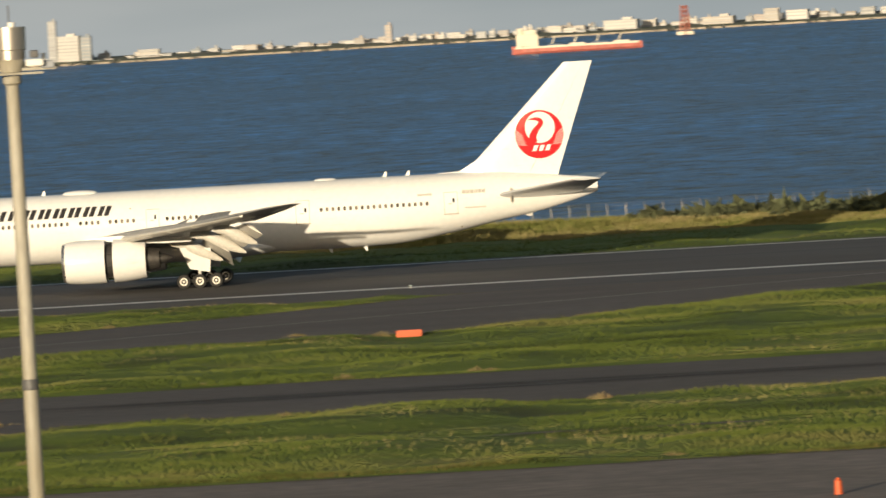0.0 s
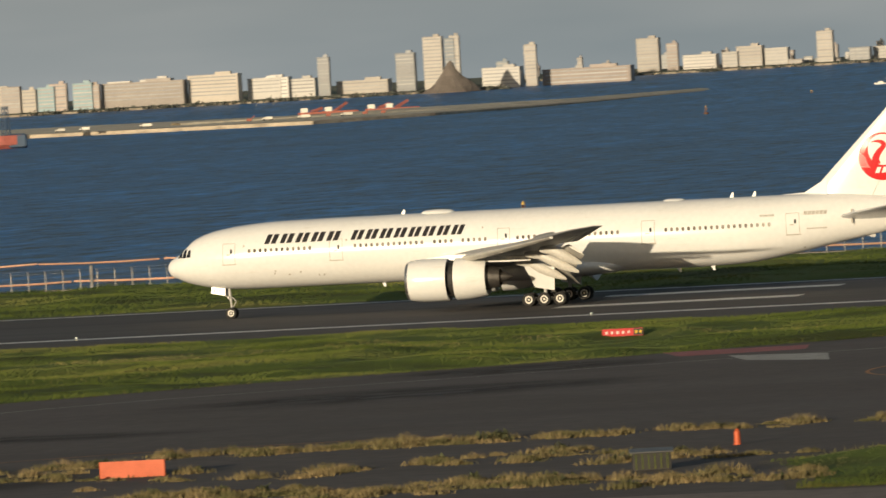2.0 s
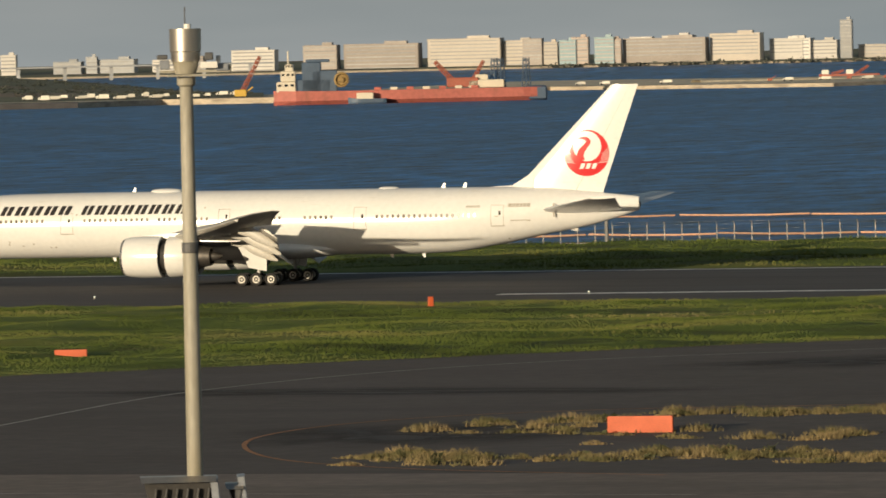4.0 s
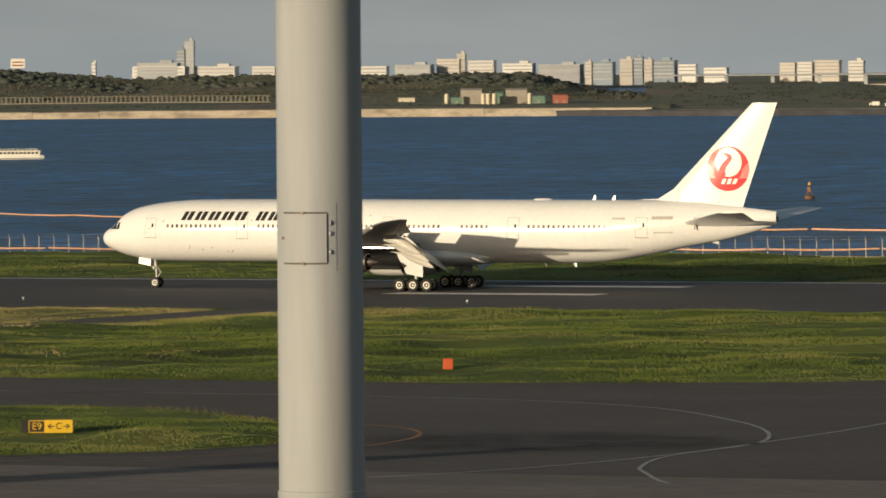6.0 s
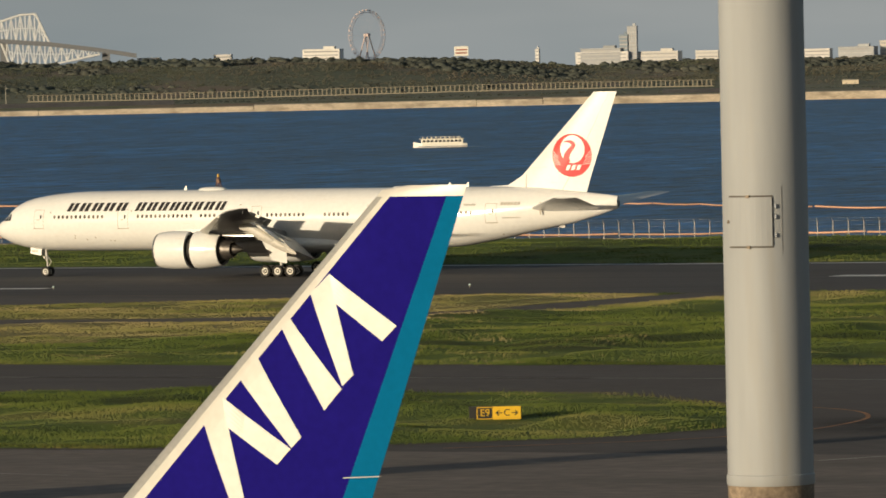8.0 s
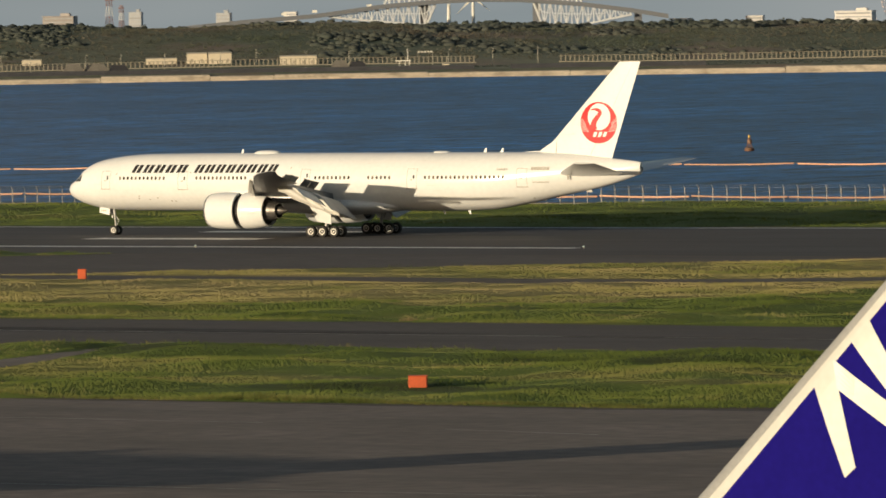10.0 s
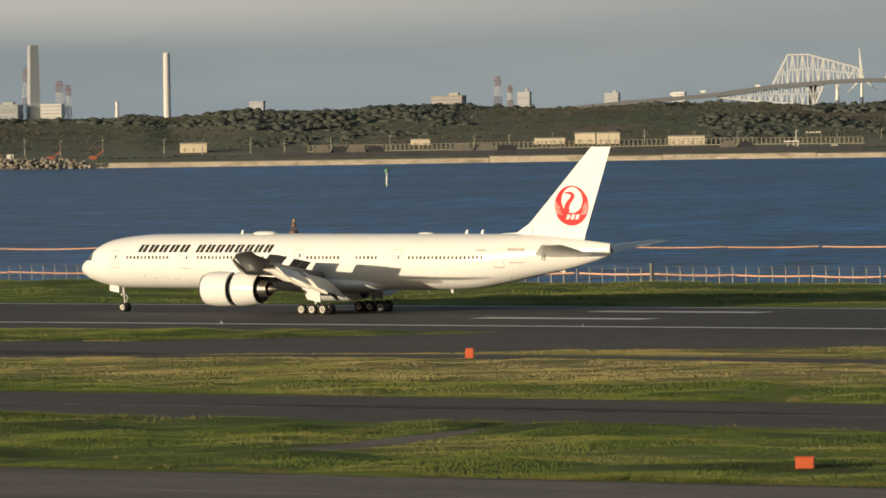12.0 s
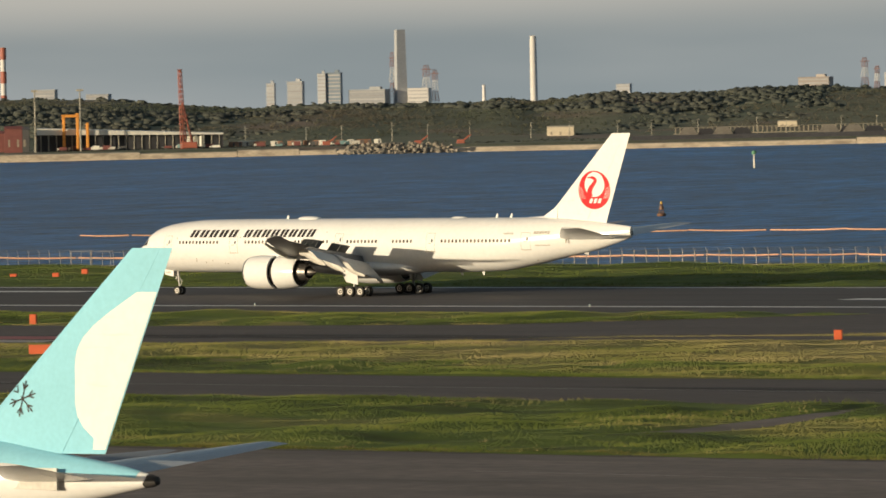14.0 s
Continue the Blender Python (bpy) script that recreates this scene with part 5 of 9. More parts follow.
def big_pole():
    d, az, r = 46.0, 25.18, 0.277
    p = polar(az, d)
    o = thing("light_pole", "tall cream-grey painted steel light pole with a service hatch", "pole", at=pose(p.x, p.y, 0, 0, 0, az))
    part("shaft", Shape().lathe([(19.62, r * 1.022), (25, r), (31, r * 0.95)], axis="z", n=48), POLE_PAINT, o, "cream-grey painted shaft", 40)
    part("lower_shaft", Shape().lathe([(0.03, 0.36), (0.1, 0.36), (19.0, 0.286), (19.6, 0.284)], axis="z", n=48), RUST, o, "rust-stained lower section", 40)
    part("joint_ring", Shape().lathe([(19.55, 0.283), (19.56, 0.290), (19.62, 0.290), (19.63, 0.278)], axis="z", n=48), POLE_PAINT, o, "", 40)
    part("base_plate", Shape().box((0, 0, 0.04), (1.1, 1.1, 0.08), bevel=0.03), RUST, o)
    # hatch: frame and door curved with the shaft
    def curved(a0, a1, z0, z1, lift, n=10):
        s = Shape()
        outer = [[(math.sin(a) * (r + lift), -math.cos(a) * (r + lift), z) for a in np.linspace(a0, a1, n)] for z in (z0, z1)]
        inner = [[(math.sin(a) * (r - 0.01), -math.cos(a) * (r - 0.01), z) for a in np.linspace(a0, a1, n)] for z in (z0, z1)]
        return s.loft(outer, closed=False).loft(inner, closed=False).loft([outer[0], inner[0]], closed=False).loft([outer[1], inner[1]], closed=False).loft([[outer[0][0], outer[1][0]], [inner[0][0], inner[1][0]]], closed=False).loft([[outer[0][-1], outer[1][-1]], [inner[0][-1], inner[1][-1]]], closed=False)
    zc = 22.42 - d * math.tan(radians(1.41))
    plate = part("hatch_plate", curved(-1.02, 0.40, zc - 0.215, zc + 0.215, 0.004), POLE_PAINT, o)
    part("hatch_seam", curved(-0.99, 0.18, zc - 0.172, zc + 0.172, 0.006), HATCH_SEAM, plate, "dark seam round the hatch")
    part("hatch_door", curved(-0.955, 0.15, zc - 0.160, zc + 0.160, 0.016), POLE_PAINT, plate, "cream hatch door")
    for zz in (-0.09, 0.03, 0.1):
        part("hatch_hinge", Shape().box((math.sin(0.24) * (r + 0.012), -math.cos(0.24) * (r + 0.012), zc + zz), (0.014, 0.014, 0.030), (0, 0, math.degrees(0.24)), bevel=0.004), HOUSING, plate)
    part("hatch_edge", curved(0.394, 0.400, zc - 0.215, zc + 0.23, 0.006, 3), HATCH_SEAM, plate)
    for a, zz in ((-0.4, 0.164), (-0.4, -0.166), (-0.97, 0.0)):
        part("hatch_bolt", Shape().box((math.sin(a) * (r + 0.01), -math.cos(a) * (r + 0.01), zc + zz), (0.02, 0.02, 0.02), (0, 0, math.degrees(a))), RUST, plate)
    # lamp head above
    top = part("lamp_crossbar", Shape().box((0, 0, 31.0), (3.2, 0.16, 0.16), bevel=0.02), ZINC, o)
    for k in range(4):
        part("floodlight", Shape().box((-1.2 + 0.8 * k, -0.2, 31.3), (0.55, 0.3, 0.45), (-25, 0, 0), bevel=0.05), HOUSING, top)


def camera_mast(az, d=90.0, low=3.47):
    """Floodlight tower with a slim pole that carries a drum and instruments."""
    p = polar(az, d)
    o = thing("floodlight_mast", "slim galvanised mast with a steel drum above a floodlight head", "mast", group="floodlight masts", at=pose(p.x, p.y, 0, 0, 0, az))
    zt = 22.42 + d * math.tan(radians(0.185))
    zb = 22.42 - d * math.tan(radians(low))
    part("tower_shaft", Shape().lathe([(0.03, 0.32), (0.1, 0.32), (zb - 0.8, 0.22)], axis="z", n=20), ZINC, o, "", 40)
    part("upper_pole", Shape().lathe([(zb - 0.1, 0.105), (zb + 2.9, 0.097), (zb + 2.9, 0.092), (zt - 0.75, 0.085), (zt - 0.72, 0.12), (zt - 0.62, 0.12)], axis="z", n=20), ZINC, o, "galvanised upper pole", 40)
    part("pole_band", Shape().lathe([(zb + 2.86, 0.102), (zb + 2.88, 0.106), (zb + 2.98, 0.106), (zb + 3.0, 0.1)], axis="z", n=20), DARK_BOX, o)
    drum = part("drum", Shape().lathe([(zt - 0.42, 0.001), (zt - 0.42, 0.185), (zt - 0.30, 0.19), (zt - 0.29, 0.2), (zt - 0.02, 0.205), (zt - 0.0, 0.205), (zt, 0.19), (zt, 0.001)], axis="z", n=32), STAINLESS, o, "shiny stainless steel drum", 40)
    part("lightning_rod", Shape().tube((0, 0, zt), (0, 0, zt + 0.28), 0.008, n=6), DARK_BOX, drum)
    part("cable_gland", Shape().tube((0.03, 0, zt), (0.03, 0, zt + 0.06), 0.045, n=8), RIM, drum)
    part("drum_base", Shape().lathe([(zt - 0.60, 0.05), (zt - 0.58, 0.14), (zt - 0.42, 0.17)], axis="z", n=20), ZINC, drum, "", 40)
    part("bracket_arm", Shape().box((0.12, 0, zt - 0.55), (0.92, 0.12, 0.035), bevel=0.01), ZINC, o)
    part("bracket_arm", Shape().box((0.08, -0.2, zt - 0.60), (0.66, 0.05, 0.03), (0, 0, 8), bevel=0.01), ZINC, o)
    for x, y, zz, w, hgt, m in ((-0.3, -0.05, -0.36, 0.14, 0.06, DARK_BOX), (-0.27, -0.05, -0.46, 0.13, 0.12, HOUSING), (0.30, -0.1, -0.36, 0.11, 0.1, DARK_BOX), (0.30, -0.12, -0.47, 0.23, 0.085, BOX_WHITE), (0.47, -0.02, -0.5, 0.17, 0.1, HOUSING), (0.42, 0.1, -0.42, 0.06, 0.14, RIM)):
        part("instrument_box", Shape().box((x, y, zt + zz), (w, 0.14, hgt), bevel=0.012), m, o)
    # floodlight head at the foot of the slim pole
    for cx, cy, w, rot in ((-0.22, 0, 0.98, 6), (0.50, 0.3, 0.24, -20)):
        dz = 0.0 if cx < 0 else -0.12
        lamp = part("floodlight_hood", Shape().loft([[(cx - w / 2, -0.3 + cy, zb + dz), (cx + w / 2, -0.3 + cy, zb + dz), (cx + w / 2, 0.3 + cy, zb + dz - 0.02), (cx - w / 2, 0.3 + cy, zb + dz - 0.02)],
                                                     [(cx - w / 2 + 0.02, -0.44 + cy, zb + dz - 0.07), (cx + w / 2, -0.44 + cy, zb + dz - 0.07), (cx + w / 2, 0.34 + cy, zb + dz - 0.07), (cx - w / 2 + 0.02, 0.34 + cy, zb + dz - 0.07)]]), STAINLESS, o, "pale metal lamp hood")
        part("louvre_box", Shape().loft([[(cx - w / 2 + 0.05, -0.30 + cy, zb + dz - 0.08), (cx + w / 2 - 0.03, -0.30 + cy, zb + dz - 0.08), (cx + w / 2 - 0.03, 0.3 + cy, zb + dz - 0.08), (cx - w / 2 + 0.05, 0.3 + cy, zb + dz - 0.08)],
                                         [(cx - w / 2 + 0.2, -0.3 + cy, zb - 0.75), (cx + w / 2 - 0.05, -0.3 + cy, zb - 0.75), (cx + w / 2 - 0.05, 0.3 + cy, zb - 0.75), (cx - w / 2 + 0.2, 0.3 + cy, zb - 0.75)]]), DARK_CAVITY, lamp)
        for k in range(6):
            part("louvre", Shape().box((cx - w / 2 + 0.16 + (w - 0.3) * k / 5, -0.36 + cy, zb - 0.45), (0.015, 0.06, 0.6), (0, 8, 0)), DARK_BOX, lamp)
        part("side_frame", Shape().box((cx + w / 2, -0.05 + cy, zb - 0.4), (0.10, 0.62, 0.75), (0, -5, 0), bevel=0.01), HOUSING, lamp)


big_pole()
camera_mast(6.185, low=4.6)
camera_mast(19.33)

# ---- signs and markers on the field ----
ORANGE_PAINT = material("orange_panel", (0.58, 0.105, 0.03), 0.55, var=0.12, scale=1.5, bump=0.05)
SIGN_BLACK = material("sign_black", (0.02, 0.02, 0.018), 0.5, var=0.2)
SIGN_YELLOW = material("sign_yellow", (0.72, 0.45, 0.02), 0.5, var=0.08, scale=2)
SIGN_RED = material("sign_red", (0.55, 0.03, 0.03), 0.5, var=0.1, scale=2)


def words(text, size, mat, parent, m):
    cu = bpy.data.curves.new("writing", "FONT")
    cu.body, cu.size, cu.align_x, cu.align_y, cu.extrude = text, size, "CENTER", "CENTER", 0.008
    tmp = new("writing", cu)
    bpy.context.view_layer.update()
    me = bpy.data.meshes.new_from_object(tmp.evaluated_get(bpy.context.evaluated_depsgraph_get()))
    bpy.data.objects.remove(tmp)
    me.materials.clear()
    me.materials.append(mat)
    return piece("writing", me, parent, m)


def sign_panel(x, y, w, h, mat, label, face=0.0, low=0.32, name="sign_panel", depth=0.28):
    o = thing(name, label, "sign", at=pose(x, y, 0, 0, 0, face))
    body = part("panel", Shape().box((0, 0, low + h / 2), (w, depth, h), bevel=0.03), mat, o)
    n = max(2, int(w / 0.9))
    for k in range(n):
        part("leg", Shape().tube((-w / 2 + 0.25 + (w - 0.5) * k / (n - 1), 0, 0), (-w / 2 + 0.25 + (w - 0.5) * k / (n - 1), 0, low + 0.02), 0.04, n=6), ZINC, o)
    return o, body


for x, y, w, h, f in ((-108.0, 385, 3.8, 0.95, 6), (-179.5, 484.6, 2.4, 0.55, 12), (-425.6, 479, 3.4, 0.9, 30), (-27.0, 504.5, 1.85, 0.5, 4)):
    sign_panel(x, y, w, h, ORANGE_PAINT, "plain orange back of a low field sign", f, 0.03)
red_sign, body = sign_panel(-112.4, 548, 3.3, 0.6, SIGN_RED, "low red holding sign with a small black and yellow panel", 10, 0.15)
part("side_panel", Shape().box((1.25, -0.16, 0.45), (0.75, 0.02, 0.52)), SIGN_BLACK, red_sign, "black panel with a yellow edge")
for k in range(5):
    part("letter_bar", Shape().box((-1.3 + 0.44 * k, -0.15, 0.45), (0.16, 0.012, 0.22)), LINE_WHITE, red_sign)
for k in range(2):
    part("letter_bar", Shape().box((1.08 + 0.34 * k, -0.175, 0.45), (0.18, 0.012, 0.24)), SIGN_YELLOW, red_sign)

e9, body = sign_panel(-196.6, 378.8, 3.2, 0.84, SIGN_BLACK, "low taxiway sign, black and yellow, lettered E9 and C with arrows", 27.5, 0.1)
part("yellow_panel", Shape().box((0.72, -0.16, 0.52), (1.68, 0.02, 0.80)), SIGN_YELLOW, e9, "yellow direction panel")
rim = Shape()
for c, s in (((-0.62, 0, 0.35), (1.0, 0.012, 0.05)), ((-0.62, 0, -0.35), (1.0, 0.012, 0.05)), ((-1.1, 0, 0), (0.05, 0.012, 0.7)), ((-0.14, 0, 0), (0.05, 0.012, 0.7))):
    rim.box((c[0], -0.15, 0.52 + c[2]), s)
part("border", rim, SIGN_YELLOW, e9, "yellow border")
words("E9", 0.62, SIGN_YELLOW, e9, pose(-0.62, -0.16, 0.52, 90, 0, 0))
words("C", 0.58, SIGN_BLACK, e9, pose(0.72, -0.185, 0.52, 90, 0, 0))
for sgn in (-1, 1):
    a = Shape().box((0.72 + sgn * 0.46, -0.178, 0.52), (0.34, 0.012, 0.06))
    for q in (-1, 1):
        a.box((0.72 + sgn * 0.57, -0.178, 0.52 + q * 0.075), (0.24, 0.012, 0.06), (0, sgn * q * 42, 0))
    part("arrow", a, SIGN_BLACK, e9, "black arrow")


def field_box(x, y, w, h, label="small orange marker box on the grass"):
    o = thing("marker_box", label, "marker", at=pose(x, y, 0, 0, 0, 30))
    part("box", Shape().box((0, 0, h / 2 + 0.04), (w, w * 0.8, h), bevel=0.04), ORANGE_PAINT, o)
    part("lid", Shape().box((0, 0, h + 0.06), (w * 1.06, w * 0.86, 0.05), bevel=0.01), ORANGE_PAINT, o)


for x, y, w, h in ((-232.3, 366, 1.15, 0.72), (-209, 466.4, 0.7, 0.8), (-366, 520, 0.75, 0.85), (-487, 546, 0.7, 1.0), (-625, 697, 0.9, 0.5), (-621, 701, 0.9, 0.5), (-622, 708, 0.8, 0.8), (-84.3, 571, 0.65, 0.6), (-179.2, 573, 0.45, 0.8), (-69.5, 474, 0.7, 0.4)):
    field_box(x, y, w, h)


def post_marker(x, y, h):
    o = thing("marker_post", "short orange marker post standing in dry grass", "marker", at=pose(x, y, 0))
    part("post", Shape().lathe([(0, 0.2), (0.05, 0.2), (h - 0.05, 0.17), (h, 0.1), (h, 0.001)], axis="z", n=14), ORANGE_PAINT, o, "", 40)
    part("cap", Shape().lathe([(h, 0.12), (h + 0.08, 0.08), (h + 0.1, 0.001)], axis="z", n=12), ORANGE_PAINT, o)


post_marker(-73.9, 391, 0.85)
post_marker(2.1, 317, 0.8)
hut = thing("equipment_hut", "low dark slatted equipment hut in dry grass", "hut", at=pose(-75, 371.5, 0, 0, 0, 12))
part("body", Shape().box((0, 0, 0.5), (2.1, 1.4, 1.0), bevel=0.03), DARK_CAVITY, hut)
part("roof", Shape().box((0, -0.05, 1.05), (2.4, 1.7, 0.08), (4, 0, 0), bevel=0.02), DARK_BOX, hut)
for k in range(6):
    part("slat", Shape().box((-0.85 + 0.34 * k, -0.72, 0.5), (0.06, 0.05, 0.85)), GRASS_BLADE, hut)
marking("path_line", [(-281, 537.6), (-274.5, 537.2)], 0.5, LINE_WHITE, "short white line on the service path", 0.06)
# edge lamps of the runway
for k in range(16):
    lamp = thing("edge_lamp", "small pale runway edge lamp", "lamp", group="runway edge lamps", at=pose(-640 + 60 * k * 0.78, 597.2, 0.03))
    part("stem", Shape().tube((0, 0, 0), (0, 0, 0.2), 0.05, n=6), ZINC, lamp)
    part("dome", Shape().lathe([(0.18, 0.09), (0.28, 0.085), (0.34, 0.02)], axis="z", n=10), LENS, lamp)

# painted red and white holding markings
for nm, pts, m in (("pavement_paint_red", [(-103, 516), (-100, 508), (-91, 511), (-92, 518)], MARK_RED), ("pavement_paint_white", [(-96, 506), (-93, 497), (-86, 492), (-88, 503)], LINE_FADED), ("pavement_paint_red", [(-466, 516), (-462, 509), (-452, 510), (-455, 517)], MARK_RED), ("pavement_paint_white", [(-458, 508), (-455, 503), (-448, 503), (-450, 508)], LINE_FADED)):
    poly_sheet(nm, pts, 0.05, m, "worn paint block on the pavement")

# ---- perimeter fence ----
FENCE_STEEL = material("fence_steel", (0.25, 0.24, 0.225), 0.5, metal=0.2, var=0.15, scale=0.5, per_object=0.15)
fence = thing("perimeter_fence", "pale steel post and wire fence along the sea wall", "fence")
POST = Shape().tube((0, 0, 0), (0, 0, 2.05), 0.065, n=6).tube((0, 0, 2.05), (0, -0.3, 2.4), 0.05, n=5).mesh("post", FENCE_STEEL)
for k in range(300):
    piece("post", POST, fence, pose(-604 + 2.0 * k, 746, 0))
rest = Shape()
for k in range(260):
    x = -606 - 2.0 * k if k < 150 else -2 + 2.0 * (k - 150)
    rest.tube((x, 746, 0), (x, 746, 2.05), 0.045, n=6).tube((x, 746, 2.05), (x, 745.7, 2.4), 0.035, n=5)
tagged(part("far_posts", rest, FENCE_STEEL, fence), "", "", "", "stuff")
for z, r in ((2.05, 0.008), (1.05, 0.006), (0.1, 0.02), (1.55, 0.006), (2.38, 0.006)):
    part("rail", Shape().tube((-960, 746 - (0.28 if z > 2.2 else 0), z), (230, 746 - (0.28 if z > 2.2 else 0), z), r, n=5), FENCE_STEEL, fence)
for x in (-212.5, -496):
    o = thing("gate_post", "dark steel post taller than the fence", "post", at=pose(x, 745.4, 0))
    part("post", Shape().box((0, 0, 1.35), (0.34, 0.34, 2.7), bevel=0.03), DARK_BOX, o)
    part("cap", Shape().box((0, 0, 2.74), (0.42, 0.42, 0.08), bevel=0.02), DARK_BOX, o)
gate = thing("fence_gate", "double steel mesh gate in the fence", "gate", at=pose(-654, 745.8, 0))
for sx in (-1.9, 1.9):
    f = Shape()
    for dx in (-1.8, 1.8):
        f.tube((sx + dx, 0, 0.1), (sx + dx, 0, 2.3), 0.05, n=6)
    for z in (0.15, 1.2, 2.25):
        f.tube((sx - 1.8, 0, z), (sx + 1.8, 0, z), 0.04, n=6)
    part("gate_leaf", f, FENCE_STEEL, gate)


# ---- things on the water ----
BOOM_ORANGE = material("boom_float", (0.58, 0.34, 0.22), 0.6, var=0.2, scale=0.2, per_object=0.3)
BUOY_PAINT = material("buoy_paint", (0.17, 0.09, 0.05), 0.6, var=0.2, scale=1)
GREEN_PAINT = material("beacon_green", (0.10, 0.28, 0.16), 0.6, var=0.2)
BOAT_WHITE = material("boat_white", (0.80, 0.77, 0.68), 0.45, var=0.05, scale=0.6)
SHIP_RED = material("ship_red", (0.45, 0.13, 0.10), 0.6, var=0.15, scale=0.06, stain=(0.2, (0.55, 0.8), (1, 1, 0.3), (0.24, 0.09, 0.06)))
SHIP_CREAM = material("ship_cream", (0.66, 0.60, 0.48), 0.55, var=0.08, scale=0.2)
SHIP_BLUE = material("ship_blue", (0.07, 0.11, 0.17), 0.55, var=0.15, scale=0.2)
CRANE_RED = material("crane_red", (0.36, 0.11, 0.07), 0.55, var=0.15)
CRANE_ORANGE = material("crane_orange", (0.72, 0.30, 0.05), 0.55, var=0.12)
CRANE_YELLOW = material("crane_yellow", (0.62, 0.40, 0.07), 0.55, var=0.12)


def boom(line, seed):
    o = thing("floating_boom", "orange floating barrier line on the water", "barrier", group="floating barriers")
    rnd = random.Random(seed)
    seg = Shape().tube((-8.4, 0, 0), (-2.5, 0, -0.12), 0.15, n=8).tube((-2.5, 0, -0.12), (3, 0, -0.12), 0.15, n=8).tube((3, 0, -0.12), (8.4, 0, 0.02), 0.15, n=8).mesh("float", BOOM_ORANGE)
    pts = smooth_line(line, 17.0)
    for (ax, ay), (bx, by) in zip(pts, pts[1:]):
        ang = math.degrees(math.atan2(by - ay, bx - ax))
        piece("float", seg, o, Matrix.Translation(((ax + bx) / 2, (ay + by) / 2 + rnd.uniform(-0.5, 0.5), SEA + 0.3)) @ Euler((0, radians(rnd.uniform(-0.4, 0.4)), radians(ang))).to_matrix().to_4x4() @ Matrix.Diagonal((math.hypot(bx - ax, by - ay) / 17.2, 1, 1, 1)))


boom([(-955, 1086), (-860, 1095), (-740, 1105), (-650, 1117), (-585, 1108), (-540, 1085), (-445, 1024), (-314, 1012), (-150, 1000)], 1)
boom([(-1000, 930), (-746, 924), (-650, 930), (-565, 913), (-510, 907), (-445, 897), (-385, 902), (-293, 912), (-60, 900)], 3)


def light_buoy(x, y, s=1.0):
    o = thing("light_buoy", "rust-orange light buoy in the bay", "buoy", group="light buoys", at=pose(x, y, SEA))
    part("float", Shape().lathe([(-0.4 * s, 0.6 * s), (0.1 * s, 1.0 * s), (0.6 * s, 1.0 * s), (0.75 * s, 0.75 * s), (0.8 * s, 0.01)], axis="z", n=16), BUOY_PAINT, o, "", 40)
    t = Shape()
    for k in range(3):
        a = math.tau * k / 3
        t.tube((0.6 * s * math.cos(a), 0.6 * s * math.sin(a), 0.75 * s), (0.22 * s * math.cos(a), 0.22 * s * math.sin(a), 2.7 * s), 0.1 * s, n=6)
    for z in (1.5, 2.2):
        t.tube((-0.4 * s, 0, z * s), (0.4 * s, 0, z * s), 0.12 * s, n=6)
    part("tower", t, BUOY_PAINT, o)
    part("daymark", Shape().box((0, 0, 1.9 * s), (0.75 * s, 0.75 * s, 0.9 * s), bevel=0.05), BUOY_PAINT, o)
    part("lantern", Shape().lathe([(2.7 * s, 0.25 * s), (3.1 * s, 0.25 * s), (3.45 * s, 0.02)], axis="z", n=10), CRANE_YELLOW, o)


for x, y, s in ((-922, 1243, 1), (-706, 1240, 1), (-484, 1250, 1), (-250, 1142, 1), (-40, 1167, 1), (-564, 2954, 1.1), (-442, 3309, 1.1), (-645, 3681, 1.0)):
    light_buoy(x, y, s)
beacon = thing("channel_beacon", "slim pole beacon with a green lantern standing in the bay", "beacon", at=pose(-1477, 2048, SEA))
part("pile", Shape().tube((0, 0, -1), (0, 0, 5.2), 0.32, 0.25, n=10), BOAT_WHITE, beacon)
part("lantern_cage", Shape().lathe([(5.0, 0.8), (5.3, 0.9), (6.2, 0.8), (6.5, 0.2)], axis="z", n=10), GREEN_PAINT, beacon)


def hull_shape(length, beam, depth, bow=0.2, sheer=0.3):
    rings = []
    for q in np.linspace(0, 1, 13):
        x = (q - 0.5) * length
        w = beam / 2 * (min(1, (q + 0.02) / bow) ** 0.6 if q < bow else (1 if q < 0.93 else 0.85))
        top = depth + sheer * ((0.35 - q) / 0.35) ** 2 if q < 0.35 else depth
        rings.append([(x, -w * 0.75, -0.4), (x, -w, 0.3 * depth), (x, -w, top), (x, w, top), (x, w, 0.3 * depth), (x, w * 0.75, -0.4)])
    return Shape().loft(rings)


